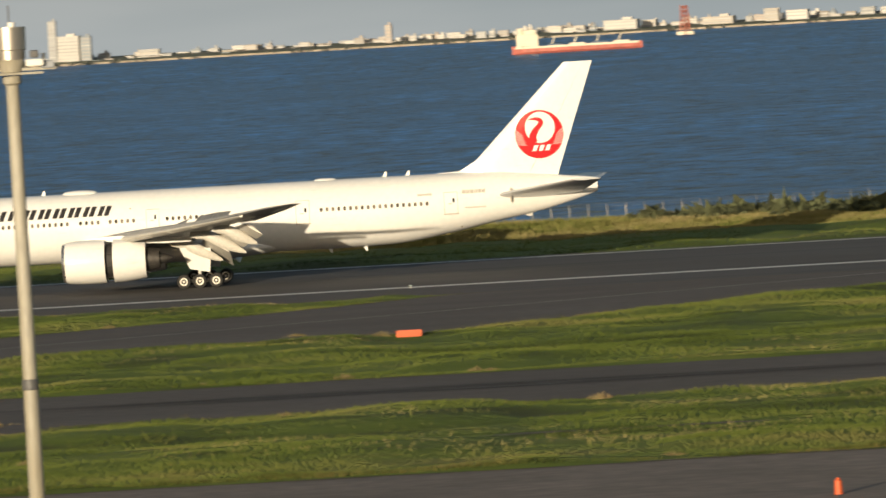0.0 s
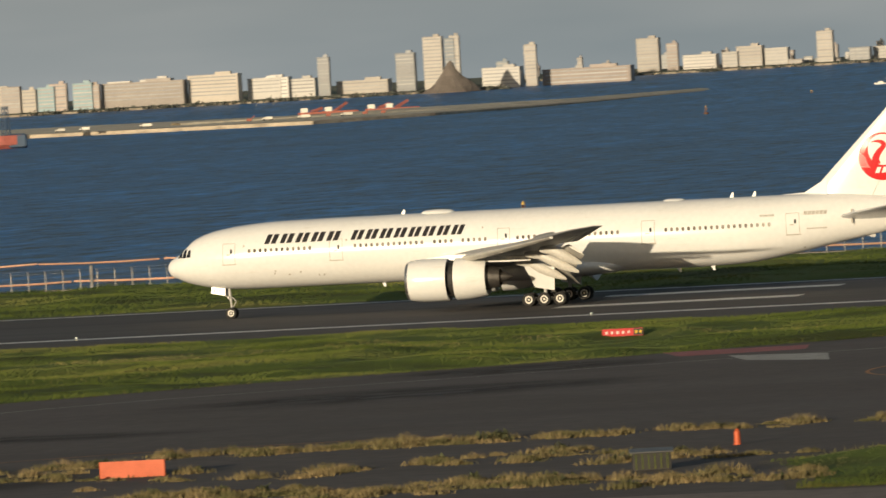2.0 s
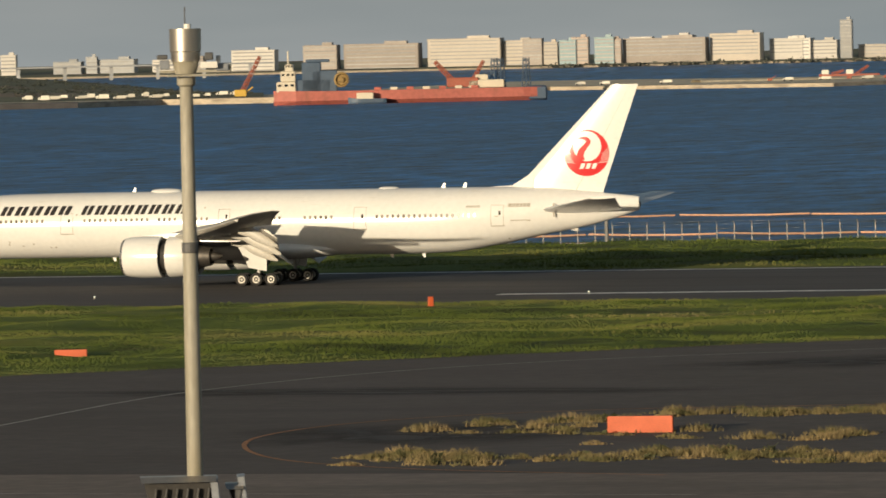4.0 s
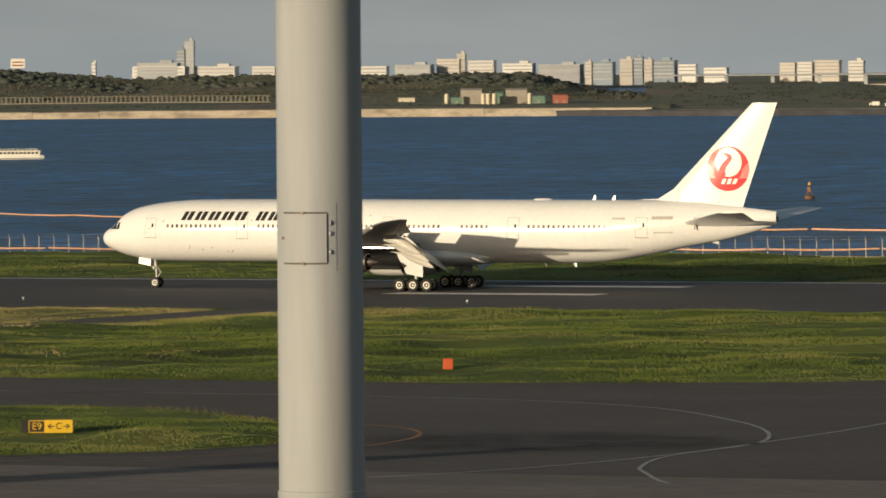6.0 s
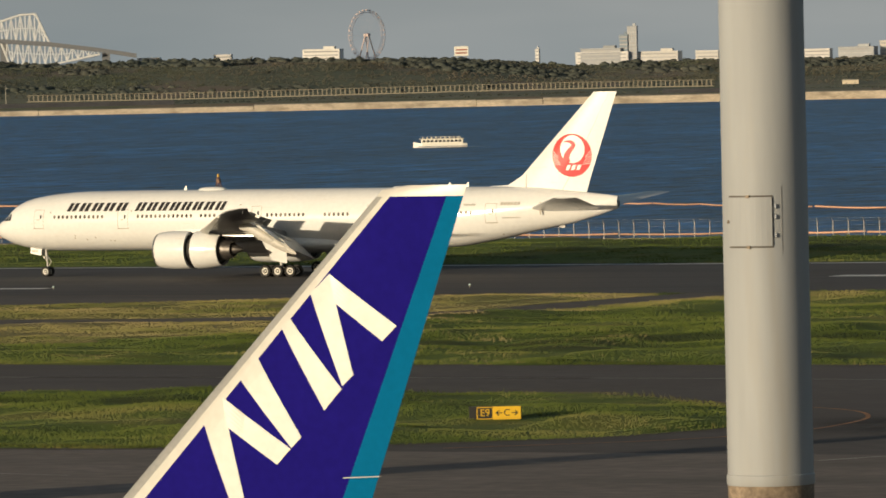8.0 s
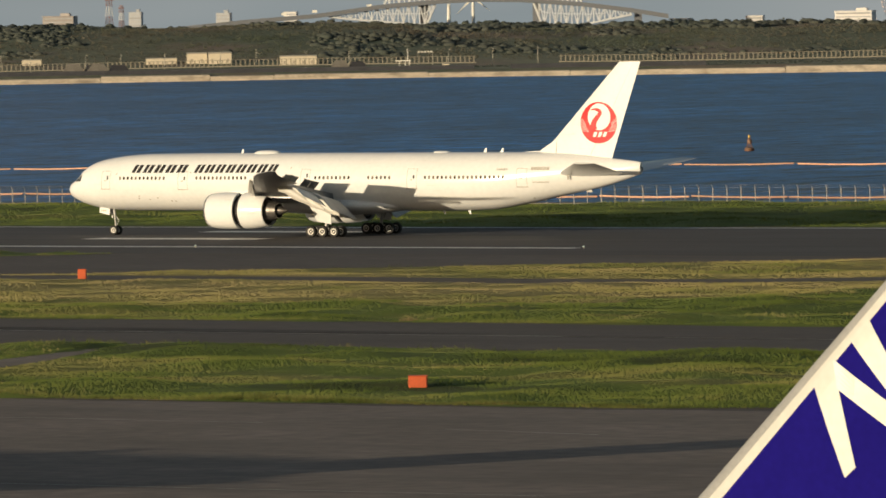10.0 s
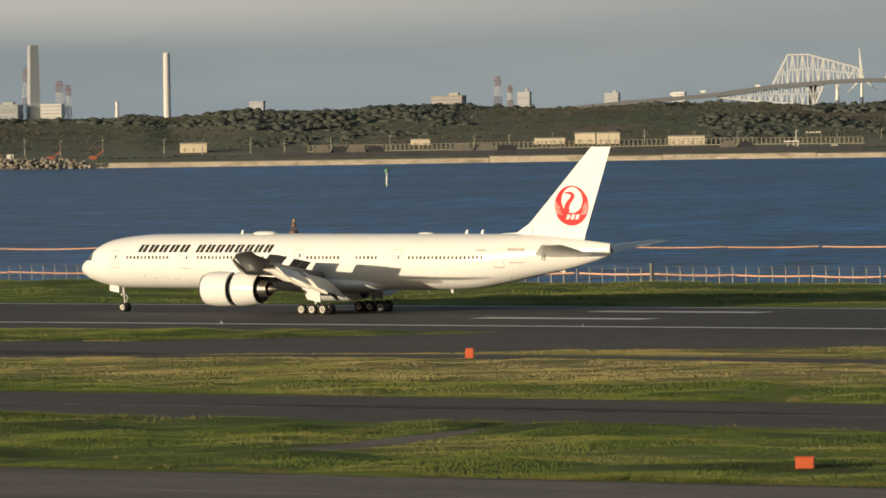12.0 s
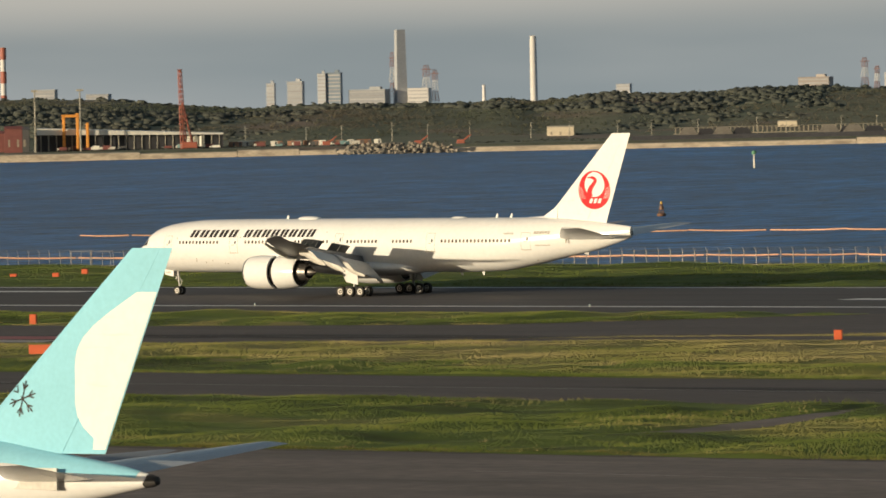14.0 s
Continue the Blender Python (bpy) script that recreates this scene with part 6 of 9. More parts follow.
def pleasure_boat():
    o = thing("tour_boat", "white roofed pleasure boat moving slowly on the bay", "boat")
    part("hull", hull_shape(15.6, 4.0, 1.1, 0.2, 0.5), BOAT_WHITE, o, "white hull")
    part("waterline_stripe", Shape().box((0.6, -2.02, 0.3), (14.0, 0.03, 0.16)), SHIP_BLUE, o)
    cab = part("cabin", Shape().box((0.6, 0, 1.75), (12.2, 3.3, 1.3), bevel=0.15), BOAT_WHITE, o, "long cream cabin")
    for k in range(10):
        part("cabin_window", Shape().box((-4.6 + 1.15 * k, -1.67, 1.85), (0.78, 0.05, 0.6), bevel=0.02), GLASS_DARK, cab)
    part("roof", Shape().box((0.4, 0, 2.5), (13.2, 3.7, 0.16), bevel=0.06), SHIP_CREAM, o, "pale flat roof")
    for k in range(9):
        part("lantern", Shape().lathe([(2.62, 0.1), (2.75, 0.22), (2.95, 0.22), (3.05, 0.1)], (-5 + 1.3 * k, -1.6, 0), "z", 8), SHIP_CREAM, o)
    rl = Shape()
    for k in range(12):
        rl.tube((-5.6 + 1.05 * k, -1.5, 2.55), (-5.6 + 1.05 * k, -1.5, 3.1), 0.035, n=5)
    rl.tube((-5.6, -1.5, 3.1), (6.0, -1.5, 3.1), 0.04, n=5)
    part("roof_rail", rl, BOAT_WHITE, o)
    part("wake", Shape().add([(7.8, -1.6, 0.04), (14.5, -1.0, 0.04), (14.5, 1.0, 0.04), (7.8, 1.6, 0.04)], [(0, 1, 2, 3)]), BOAT_WHITE, o, "thin white wake")
    return o


tour_boat = pleasure_boat()


def lattice(p0, p1, width, r=0.12, bays=8):
    """Four-legged lattice boom between two points, as a Shape."""
    p0, p1 = Vector(p0), Vector(p1)
    ax = (p1 - p0).normalized()
    a = ax.orthogonal().normalized()
    b = ax.cross(a)
    s = Shape()
    cor = [(a * i + b * j) * width / 2 for i, j in ((-1, -1), (1, -1), (1, 1), (-1, 1))]
    for c in cor:
        s.tube(p0 + c, p1 + c * 0.6, r, n=5)
    for k in range(bays):
        q0, q1 = p0.lerp(p1, k / bays), p0.lerp(p1, (k + 1) / bays)
        f0, f1 = 1 - 0.4 * k / bays, 1 - 0.4 * (k + 1) / bays
        for i in range(4):
            s.tube(q0 + cor[i] * f0, q1 + cor[(i + 1) % 4] * f1, r * 0.6, n=4)
    return s


def facing(az, d, z=0.0, turn=0.0):
    """Pose on the far side, x to the right as seen from the terrace."""
    p = polar(az, d, z)
    return pose(p.x, p.y, p.z, 0, 0, az + turn)


REEL_PAINT = material("reel_paint", (0.30, 0.20, 0.07), 0.7, var=0.25, scale=0.6)


def dredger():
    o = thing("work_ship", "long red-hulled work ship with blue and cream upper works", "ship", at=facing(17.5, 3290, SEA, 0))
    part("hull", hull_shape(128, 22, 6.2, 0.06, 0.6), SHIP_RED, o, "weathered red hull")
    part("bow_block", Shape().box((60, 0, 3.4), (9, 20, 6.8), bevel=0.8), SHIP_BLUE, o, "dark bow section")
    for cx, w, h, z in ((-58, 9, 5, 8.5), (-57, 7, 5, 13.5), (-56.5, 4, 3.5, 17.5)):
        b = part("bridge_house", Shape().box((cx, 0, z), (w, 14, h), bevel=0.3), SHIP_CREAM, o, "cream bridge house")
        for k in range(3):
            part("window", Shape().box((cx - w / 3 + k * w / 3, -7.03, z + 0.8), (w * 0.18, 0.1, 1.0)), GLASS_DARK, b)
    part("mast", Shape().tube((-57, 0, 19), (-57, 0, 25.5), 0.35, n=6), SHIP_CREAM, o)
    for cx, w, h in ((-46, 9, 14), (-40, 12, 10), (-45, 16, 6)):
        part("plant_block", Shape().box((cx, 1, 6 + h / 2), (w, 13, h), bevel=0.4), SHIP_BLUE, o, "blue machinery block")
    part("plant_roof", Shape().box((-43, 1, 20.6), (11, 11, 1.4), bevel=0.3), SHIP_BLUE, o)
    part("reel", Shape().lathe([(-8.4, 0.1), (-8.4, 1.2), (-7.2, 1.3), (-7.2, 2.4), (-8.3, 2.7), (-7.9, 3.6), (-6.2, 3.6), (-6.0, 1.8)], (-32, 0, 11.5), "y", 20), REEL_PAINT, o, "yellow cable reel")
    part("boom_crane", lattice((22, 0, 8), (12, 0, 19), 1.8, 0.26, 7), CRANE_RED, o, "orange-red crane boom")
    part("crane_cab", Shape().box((25, 0, 9), (15, 9, 4.5), bevel=0.5), CRANE_RED, o, "orange crane house")
    part("back_stay", lattice((30, 0, 10), (35, 0, 19), 1.4, 0.25, 5), CRANE_RED, o)
    for cx in (43, 55, 40):
        part("deck_frame", lattice((cx, 3, 6), (cx, 3, 20), 3.0, 0.3, 6), SHIP_BLUE, o)
    part("tug", hull_shape(18, 6, 2.4, 0.3, 0.8), SHIP_BLUE, o, "small tug alongside", at=pose(-20, -14, 0))
    part("tug_house", Shape().box((-21, -14, 3.6), (8, 4, 3.2), bevel=0.3), SHIP_CREAM, o)
    part("deck_house", Shape().box((36, 0, 8.2), (17, 9, 3.6), bevel=0.4), SHIP_CREAM, o, "cream deck house")
    part("deck_house_top", Shape().box((34, 0, 11.2), (6, 6, 2.6), bevel=0.3), SHIP_CREAM, o)
    for k in range(7):
        part("deck_locker", Shape().box((-15 + 7.6 * k, -4, 6.9), (3.4, 3, 1.4), bevel=0.2), SHIP_CREAM if k % 2 else SHIP_RED, o)


def coaster(az, d, length, z):
    o = thing("cargo_ship", "cream and red cargo ship lying off the far shore", "ship", at=facing(az, d, z))
    part("hull", hull_shape(length, length * 0.16, length * 0.055, 0.12, 0.8), SHIP_RED, o, "red hull")
    part("deck_strake", Shape().box((0, -length * 0.081, length * 0.05), (length * 0.95, 0.2, length * 0.016)), SHIP_CREAM, o)
    part("bridge_house", Shape().box((-length * 0.38, 0, length * 0.1), (length * 0.17, length * 0.13, length * 0.1), bevel=0.3), SHIP_CREAM, o, "cream superstructure")
    part("wheelhouse", Shape().box((-length * 0.36, 0, length * 0.165), (length * 0.10, length * 0.12, length * 0.04), bevel=0.3), SHIP_CREAM, o)
    part("funnel", Shape().tube((-length * 0.43, 0, length * 0.14), (-length * 0.43, 0, length * 0.2), length * 0.022, n=10), SHIP_CREAM, o)
    for k in range(4):
        part("derrick", Shape().tube((-length * 0.2 + length * 0.17 * k, 0, length * 0.05), (-length * 0.17 + length * 0.17 * k, 0, length * 0.12), length * 0.006, n=6), SHIP_CREAM, o)
        part("hatch_cover", Shape().box((-length * 0.17 + length * 0.17 * k, 0, length * 0.06), (length * 0.12, length * 0.1, length * 0.02), bevel=0.2), SHIP_CREAM if k % 2 else SHIP_BLUE, o)


dredger()
coaster(1.55, 4130, 77, 2.1)
coaster(0.66, 4530, 11, 6.8)
rig = thing("sail_rig", "tall rust-brown tower vessel off the far shore", "ship", at=facing(0.66, 4525, 6.9))
part("tower", lattice((0, 0, 0), (0, 0, 19), 4.5, 0.5, 7), CRANE_RED, rig)
part("deck", Shape().box((0, 0, 1), (11, 6, 2.5), bevel=0.3), SHIP_CREAM, rig)
for az, d, ln in ((9.37, 3887, 7), (9.28, 4033, 6), (6.75, 3924, 10), (7.56, 4343, 9), (7.87, 4358, 8), (8.68, 4400, 26)):
    wz = SEA + max(0, d - 3600) * 0.0118
    o = thing("small_boat", "small white motor boat far out on the bay", "boat", group="far boats", at=facing(az, d, wz))
    part("hull", hull_shape(ln, ln * 0.28, ln * 0.1, 0.3, 0.3), BOAT_WHITE, o)
    part("cabin", Shape().box((0, 0, ln * 0.17), (ln * 0.4, ln * 0.2, ln * 0.14), bevel=0.1), BOAT_WHITE, o)

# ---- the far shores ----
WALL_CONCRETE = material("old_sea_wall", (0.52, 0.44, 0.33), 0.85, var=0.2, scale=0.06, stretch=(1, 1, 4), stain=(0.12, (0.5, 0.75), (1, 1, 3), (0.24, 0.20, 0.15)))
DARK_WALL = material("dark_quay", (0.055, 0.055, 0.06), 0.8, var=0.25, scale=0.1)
SAND = material("sandy_fill", (0.60, 0.53, 0.40), 0.9, var=0.2, scale=0.03)
SCRUB = material("scrub_hill", (0.088, 0.105, 0.058), 0.95, var=0.25, scale=0.010, color2=(0.130, 0.132, 0.080), bump=0.8, bump_scale=0.25, detail_scale=14, stain=(0.012, (0.54, 0.66), (1, 1, 1), (0.175, 0.130, 0.092)))
CLUMP = material("bush_leaves", (0.050, 0.062, 0.026), 0.9, var=0.3, scale=0.01, color2=(0.078, 0.082, 0.036), per_island=0.3)
# hill foliage greyer and bluer than near bushes: haze put into its colour
HAZED_LEAVES = material("hazed_leaves", (0.045, 0.054, 0.043), 0.95, var=0.12, scale=0.012, color2=(0.064, 0.068, 0.055), per_island=0.10)
HAZED_GRASS = material("hill_grass", (0.076, 0.090, 0.058), 0.95, var=0.12, scale=0.008, color2=(0.112, 0.098, 0.074), per_island=0.04)
# coast trees paled and greyed: distance haze put into the leaf colour
CLUMP_HAZED = material("hazed_trees", (0.105, 0.112, 0.092), 0.9, var=0.25, scale=0.01, per_island=0.3)

CREST = [(20.5, -0.30), (22.4, -0.27), (22.94, -0.2), (23.45, -0.07), (24.2, -0.07), (24.8, -0.085), (25.5, -0.08), (26.36, -0.11), (26.8, -0.10), (27.1, -0.068), (27.6, -0.018), (28.5, 0.010), (29.6, 0.022), (30.4, 0.018),
         (31.0, 0.008), (31.5, 0.04), (32.3, 0.045), (33.0, 0.06), (33.7, 0.062), (34.7, 0.05), (35.2, 0.07), (35.75, 0.065), (36.1, 0.03), (36.6, 0.03), (36.96, 0.06), (37.4, 0.02), (37.6, 0.0), (37.8, 0.045), (38.1, 0.01), (39.4, 0.014), (40.0, -0.016), (40.4, 0.015), (41.0, 0.074), (41.7, 0.10), (44, 0.08)]


def crest_z(az, d=4000):
    xs, ys = zip(*CREST)
    return EYE.z + d * math.tan(radians(float(np.interp(az, xs, ys))))


def shore_z(az, d):
    """Height of the reclaimed land east of the water."""
    top = crest_z(az) - 0.7
    prof = float(np.interp(d, (3505, 3600, 3690, 3760, 3850, 3930, 4000, 4150, 4300), (0.6, 1.2, 2.2, 0.16 * top + 1.8, 0.55 * top, 0.85 * top, top, 0.9 * top, 0.5 * top)))
    p = polar(az, d)
    n = noise.noise(Vector((p.x * 0.008, p.y * 0.008, 0.3))) * 2.2 + noise.noise(Vector((p.x * 0.025, p.y * 0.025, 1.3))) * 1.0
    return prof + n * float(np.interp(d, (3680, 3850), (0.0, 1.0)))


def east_land():
    rows = []
    for d in (3490, 3505, 3540, 3600, 3650, 3690, 3725, 3760, 3800, 3850, 3890, 3930, 3960, 3985, 4000, 4015, 4060, 4150, 4300):
        rows.append([polar(az, d, -5.0 if d == 3490 else shore_z(az, d)) for az in np.linspace(22.3, 46, 240)])
    tagged(part("far_shore_ground", Shape().loft(rows, closed=False), SCRUB, None, "", 60), "scrub-covered hills of reclaimed land", "", "", "structure")
    # sea wall in lengths of uneven height
    rnd = random.Random(5)
    az = 22.45
    while az < 45.5:
        wd = rnd.uniform(0.5, 1.9)
        h = rnd.uniform(3.8, 4.8)
        rows = [[polar(a, 3488, -5) for a in np.linspace(az, az + wd, 6)], [polar(a, 3489, -5 + h + 0.4) for a in np.linspace(az, az + wd, 6)], [polar(a, 3508, -5 + h + 0.8) for a in np.linspace(az, az + wd, 6)]]
        tagged(part("far_sea_wall", Shape().loft(rows, closed=False), WALL_CONCRETE), "long sunlit concrete sea wall across the bay", "", "", "structure")
        az += wd + 0.004


def clumps(name, places, mat, label, leaves=14, seed=3):
    """Bushes and trees too many to count: each a cloud of leaf faces."""
    rnd = np.random.RandomState(seed)
    n = len(places)
    c = np.array([p[:3] for p in places])
    r = np.array([p[3] for p in places])
    u = rnd.normal(size=(n, leaves, 3))
    u /= np.linalg.norm(u, axis=2, keepdims=True)
    u[:, :, 2] = np.abs(u[:, :, 2]) * 0.85
    rad = rnd.uniform(0.55, 1.05, (n, leaves, 1))
    ctr = c[:, None, :] + u * rad * r[:, None, None]
    a = rnd.normal(size=(n, leaves, 3, 3)) * (r[:, None, None, None] * (0.45 if leaves < 20 or leaves > 22 else 0.32))
    v = (ctr[:, :, None, :] + a).reshape(-1, 3)
    me = bpy.data.meshes.new(name)
    m = n * leaves
    me.vertices.add(m * 3)
    me.vertices.foreach_set("co", v.ravel())
    me.loops.add(m * 3)
    me.loops.foreach_set("vertex_index", np.arange(m * 3))
    me.polygons.add(m)
    me.polygons.foreach_set("loop_start", np.arange(0, m * 3, 3))
    me.update(calc_edges=True)
    me.materials.append(mat)
    return tagged(new(name, me), label, "", "", "stuff")


def crowns(name, places, mat, label, seed=3):
    """Tree crowns past counting: lumpy masses of foliage with loose leaf clumps round them."""
    rnd = np.random.RandomState(seed)
    bm = bmesh.new()
    bmesh.ops.create_icosphere(bm, subdivisions=2, radius=1.0)
    base = np.array([v.co[:] for v in bm.verts])
    tris = np.array([[v.index for v in f.verts] for f in bm.faces])
    bm.free()
    n, nv = len(places), len(base)
    c = np.array([p[:3] for p in places])
    r = np.array([p[3] for p in places])
    lump = rnd.uniform(0.80, 1.16, (n, nv, 1))
    stretch = np.stack([rnd.uniform(0.95, 1.6, n), rnd.uniform(0.85, 1.3, n), rnd.uniform(0.55, 0.9, n)], 1)
    v = base[None] * lump * (r[:, None] * stretch)[:, None, :] + (c + np.stack([0 * r, 0 * r, 0.35 * r], 1))[:, None, :]
    f = tris[None] + (np.arange(n) * nv)[:, None, None]
    me = bpy.data.meshes.new(name)
    me.vertices.add(n * nv)
    me.vertices.foreach_set("co", v.ravel())
    m = n * len(tris)
    me.loops.add(m * 3)
    me.loops.foreach_set("vertex_index", f.ravel())
    me.polygons.add(m)
    me.polygons.foreach_set("loop_start", np.arange(0, m * 3, 3))
    me.update(calc_edges=True)
    me.polygons.foreach_set("use_smooth", [True] * m)
    me.materials.append(mat)
    return tagged(new(name, me), label, "", "", "stuff")


def woods():
    rnd = random.Random(11)
    places, low = [], []
    for _ in range(13000):
        az = rnd.uniform(22.4, 44.5)
        d = rnd.triangular(3700, 4020, 3975)
        p = polar(az, d)
        if noise.noise(Vector((p.x * 0.0045, p.y * 0.0045, 4.0))) + 0.5 * noise.noise(Vector((p.x * 0.018, p.y * 0.018, 2.0))) < float(np.interp(az, (22, 26, 27.5, 30.5, 31.2, 34.5, 35.3, 44), (0.1, 0.15, 0.0, 0.0, 0.32, 0.30, -0.02, -0.02))) and d < 3992:
            for _ in range(5):
                low.append((p.x + rnd.uniform(-10, 10), p.y + rnd.uniform(-10, 10), shore_z(az, d) - 0.25, rnd.uniform(0.35, 0.75)))
            continue
        s = rnd.triangular(0.9, 2.9, 1.3) * (0.8 if d > 3985 else 1.0)
        places.append((p.x, p.y, shore_z(az, d) - 0.5, s))
    crowns("far_woods", places, HAZED_LEAVES, "dark green trees on the far hills, greyed for haze")
    clumps("far_scrub", [(x + rnd.uniform(-1, 1) * s, y, z + s * rnd.uniform(0.1, 0.9), s * 0.5) for x, y, z, s in places[::2]], HAZED_LEAVES, "loose dark green foliage on the far hills, greyed for haze", 12)
    clumps("hill_grass", low, HAZED_GRASS, "pale green and brown scrub on the open slopes", 14, 4)


east_land()
woods()


def quay():
    """Low reclaimed bank in the bay: pale wall, dark quay, sandy top."""
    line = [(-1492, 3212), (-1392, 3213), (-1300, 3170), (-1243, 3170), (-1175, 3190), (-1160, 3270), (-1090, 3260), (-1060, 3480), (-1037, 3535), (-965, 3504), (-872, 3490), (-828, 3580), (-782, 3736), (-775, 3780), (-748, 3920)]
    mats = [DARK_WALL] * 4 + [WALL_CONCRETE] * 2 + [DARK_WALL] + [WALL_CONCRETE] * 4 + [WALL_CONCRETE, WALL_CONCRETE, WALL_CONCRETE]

    def wz(x, y):
        return SEA + max(0, math.hypot(x, y) - 3600) * 0.0118
    def lip(y):
        return float(np.interp(y, (3500, 3740, 3920), (1.0, 0.45, 0.12)))
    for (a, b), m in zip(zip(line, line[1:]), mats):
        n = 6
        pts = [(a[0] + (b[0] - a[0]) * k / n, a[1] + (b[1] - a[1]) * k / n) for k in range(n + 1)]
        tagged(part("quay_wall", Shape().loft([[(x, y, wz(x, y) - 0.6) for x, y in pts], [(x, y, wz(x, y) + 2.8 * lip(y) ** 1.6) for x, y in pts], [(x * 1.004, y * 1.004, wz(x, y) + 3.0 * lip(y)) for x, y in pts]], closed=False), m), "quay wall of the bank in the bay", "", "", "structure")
    dense = [p for a, b in zip(line, line[1:]) for p in [(a[0] + (b[0] - a[0]) * k / 6, a[1] + (b[1] - a[1]) * k / 6) for k in range(6)]] + [line[-1]]
    far = []
    for x, y in dense:
        k = 1 + min(0.05, 0.05 * max(0.0, 4010 - math.hypot(x, y)) / 350)
        far.append((x * k, y * k, wz(x * k, y * k) + 3.0 * lip(y)))
    tagged(part("quay_top", Shape().loft([[(x * 1.003, y * 1.003, wz(x, y) + 2.95 * lip(y)) for x, y in dense], far], closed=False), SAND), "sandy top of the bank in the bay", "", "", "structure")


quay()
crest = [(-960, 3560), (-880, 3600), (-835, 3650), (-795, 3755), (-768, 3860), (-748, 3935)]
rows = []
for dx, dy, dz in ((0, 0, 0.2), (-3, 3, 2.4), (-9, 10, 2.6), (-12, 14, 0.2)):
    rows.append([(x + dx, y + dy, SEA + (math.hypot(x, y) - 3600) * 0.0118 + dz * (1.0 - 0.6 * i / 5) + 1.6 - 0.25 * i) for i, (x, y) in enumerate(crest)])
tagged(part("sand_ridge", Shape().loft(rows, closed=False), SAND), "pale sand ridge along the jetty", "", "", "structure")


def bank_z(az, d):
    """Height of the low bank between the quay and the far viaduct."""
    far = EYE.z + 4000 * math.tan(radians(float(np.interp(az, (18.6, 19.24, 19.43, 19.98, 20.9, 22.3), (-0.36, -0.325, -0.31, -0.25, -0.18, -0.165)))))
    p = polar(az, d)
    n = noise.noise(Vector((p.x * 0.01, p.y * 0.01, 7.3))) * 0.9 * float(np.interp(d, (3520, 3700), (0, 1)))
    return float(np.interp(d, (3400, 3480, 3560, 4000), (-1.2, -0.9, 0.0, far))) + n


rows = [[polar(az, d, bank_z(az, d)) for az in np.linspace(18.7, 22.5, 60)] for d in (3470, 3500, 3560, 3640, 3720, 3800, 3880, 3950, 4000, 4040)]
tagged(part("bank_ground", Shape().loft(rows, closed=False), SCRUB, None, "", 60), "low green and brown bank behind the quay", "", "", "structure")
rb = random.Random(31)
spots = []
for _ in range(2600):
    az, d = rb.uniform(18.8, 22.5), rb.uniform(3560, 4010)
    if noise.noise(Vector((az * 4.0, d * 0.012, 2.0))) > -0.1:
        spots.append((*polar(az, d, bank_z(az, d) - 0.2), rb.uniform(0.35, 1.1)))
for _ in range(4200):
    az, d = rb.uniform(23.5, 44.5), rb.uniform(3552, 3636)
    if noise.noise(Vector((az * 3.0, d * 0.02, 5.0))) > 0.0:
        spots.append((*polar(az, d, shore_z(az, d) - 0.2), rb.uniform(0.3, 0.95)))
clumps("shore_scrub", spots, HAZED_LEAVES, "low scrub on the far banks", 12, 9)
VEHICLE_PALE = material("parked_truck_pale", (0.72, 0.69, 0.60), 0.5, var=0.08, per_object=0.25)
CONTAINER = material("site_container", (0.30, 0.16, 0.10), 0.6, var=0.2, per_object=0.5)
SHED_CREAM = material("shed_cream", (0.64, 0.56, 0.42), 0.6, var=0.08, scale=0.2)
PILE_GREY = material("gravel_heap", (0.17, 0.155, 0.13), 0.95, var=0.2, scale=0.2, bump=0.4)
PILE_DARK = material("dark_gravel", (0.035, 0.035, 0.04), 0.95, var=0.2, scale=0.2)
PLANT_GREY = material("plant_grey", (0.36, 0.32, 0.27), 0.7, var=0.15, scale=0.3)
TANK_GREEN = material("plant_green", (0.13, 0.22, 0.16), 0.6, var=0.1)
ROCK = material("rock_armour", (0.27, 0.24, 0.19), 0.9, var=0.25, scale=0.6, per_object=0.3, bump=0.4)


def truck(az, d, z, ln, mat=None, h=2.6):
    o = thing("parked_truck", "pale box truck parked on the far bank", "truck", group="trucks on the far bank", at=facing(az, d, z))
    part("cargo_box", Shape().box((0.12 * ln, 0, 0.7 + h / 2), (ln * 0.72, 2.3, h), bevel=0.1), mat or VEHICLE_PALE, o)
    part("cab", Shape().box((-0.37 * ln, 0, 0.6 + h * 0.35), (ln * 0.22, 2.2, h * 0.75), bevel=0.2), VEHICLE_PALE, o)
    part("chassis", Shape().box((0, 0, 0.55), (ln, 1.6, 0.3)), DARK_BOX, o)
    for x in (-0.35, 0.2, 0.38):
        part("wheel", Shape().lathe([(-1.1, 0.1), (-1.1, 0.5), (1.1, 0.5), (1.1, 0.1)], (x * ln, 0, 0.5), "y", 12), TYRE, o)


rnd = random.Random(21)
for k in range(17):
    az = 18.95 + 0.105 * k + rnd.uniform(-0.03, 0.03)
    d = 3480 + rnd.uniform(0, 60)
    truck(az, d, bank_z(az, d) - 0.1, rnd.uniform(3.5, 7), h=rnd.uniform(1.2, 2.2))
for az in (14.4, 14.1, 13.75, 15.4, 15.9, 16.1):
    truck(az, 3640, 0.0, rnd.uniform(5, 8), h=1.4)


FACADE_DOOR = material("shed_door", (0.32, 0.28, 0.22), 0.7, var=0.1)


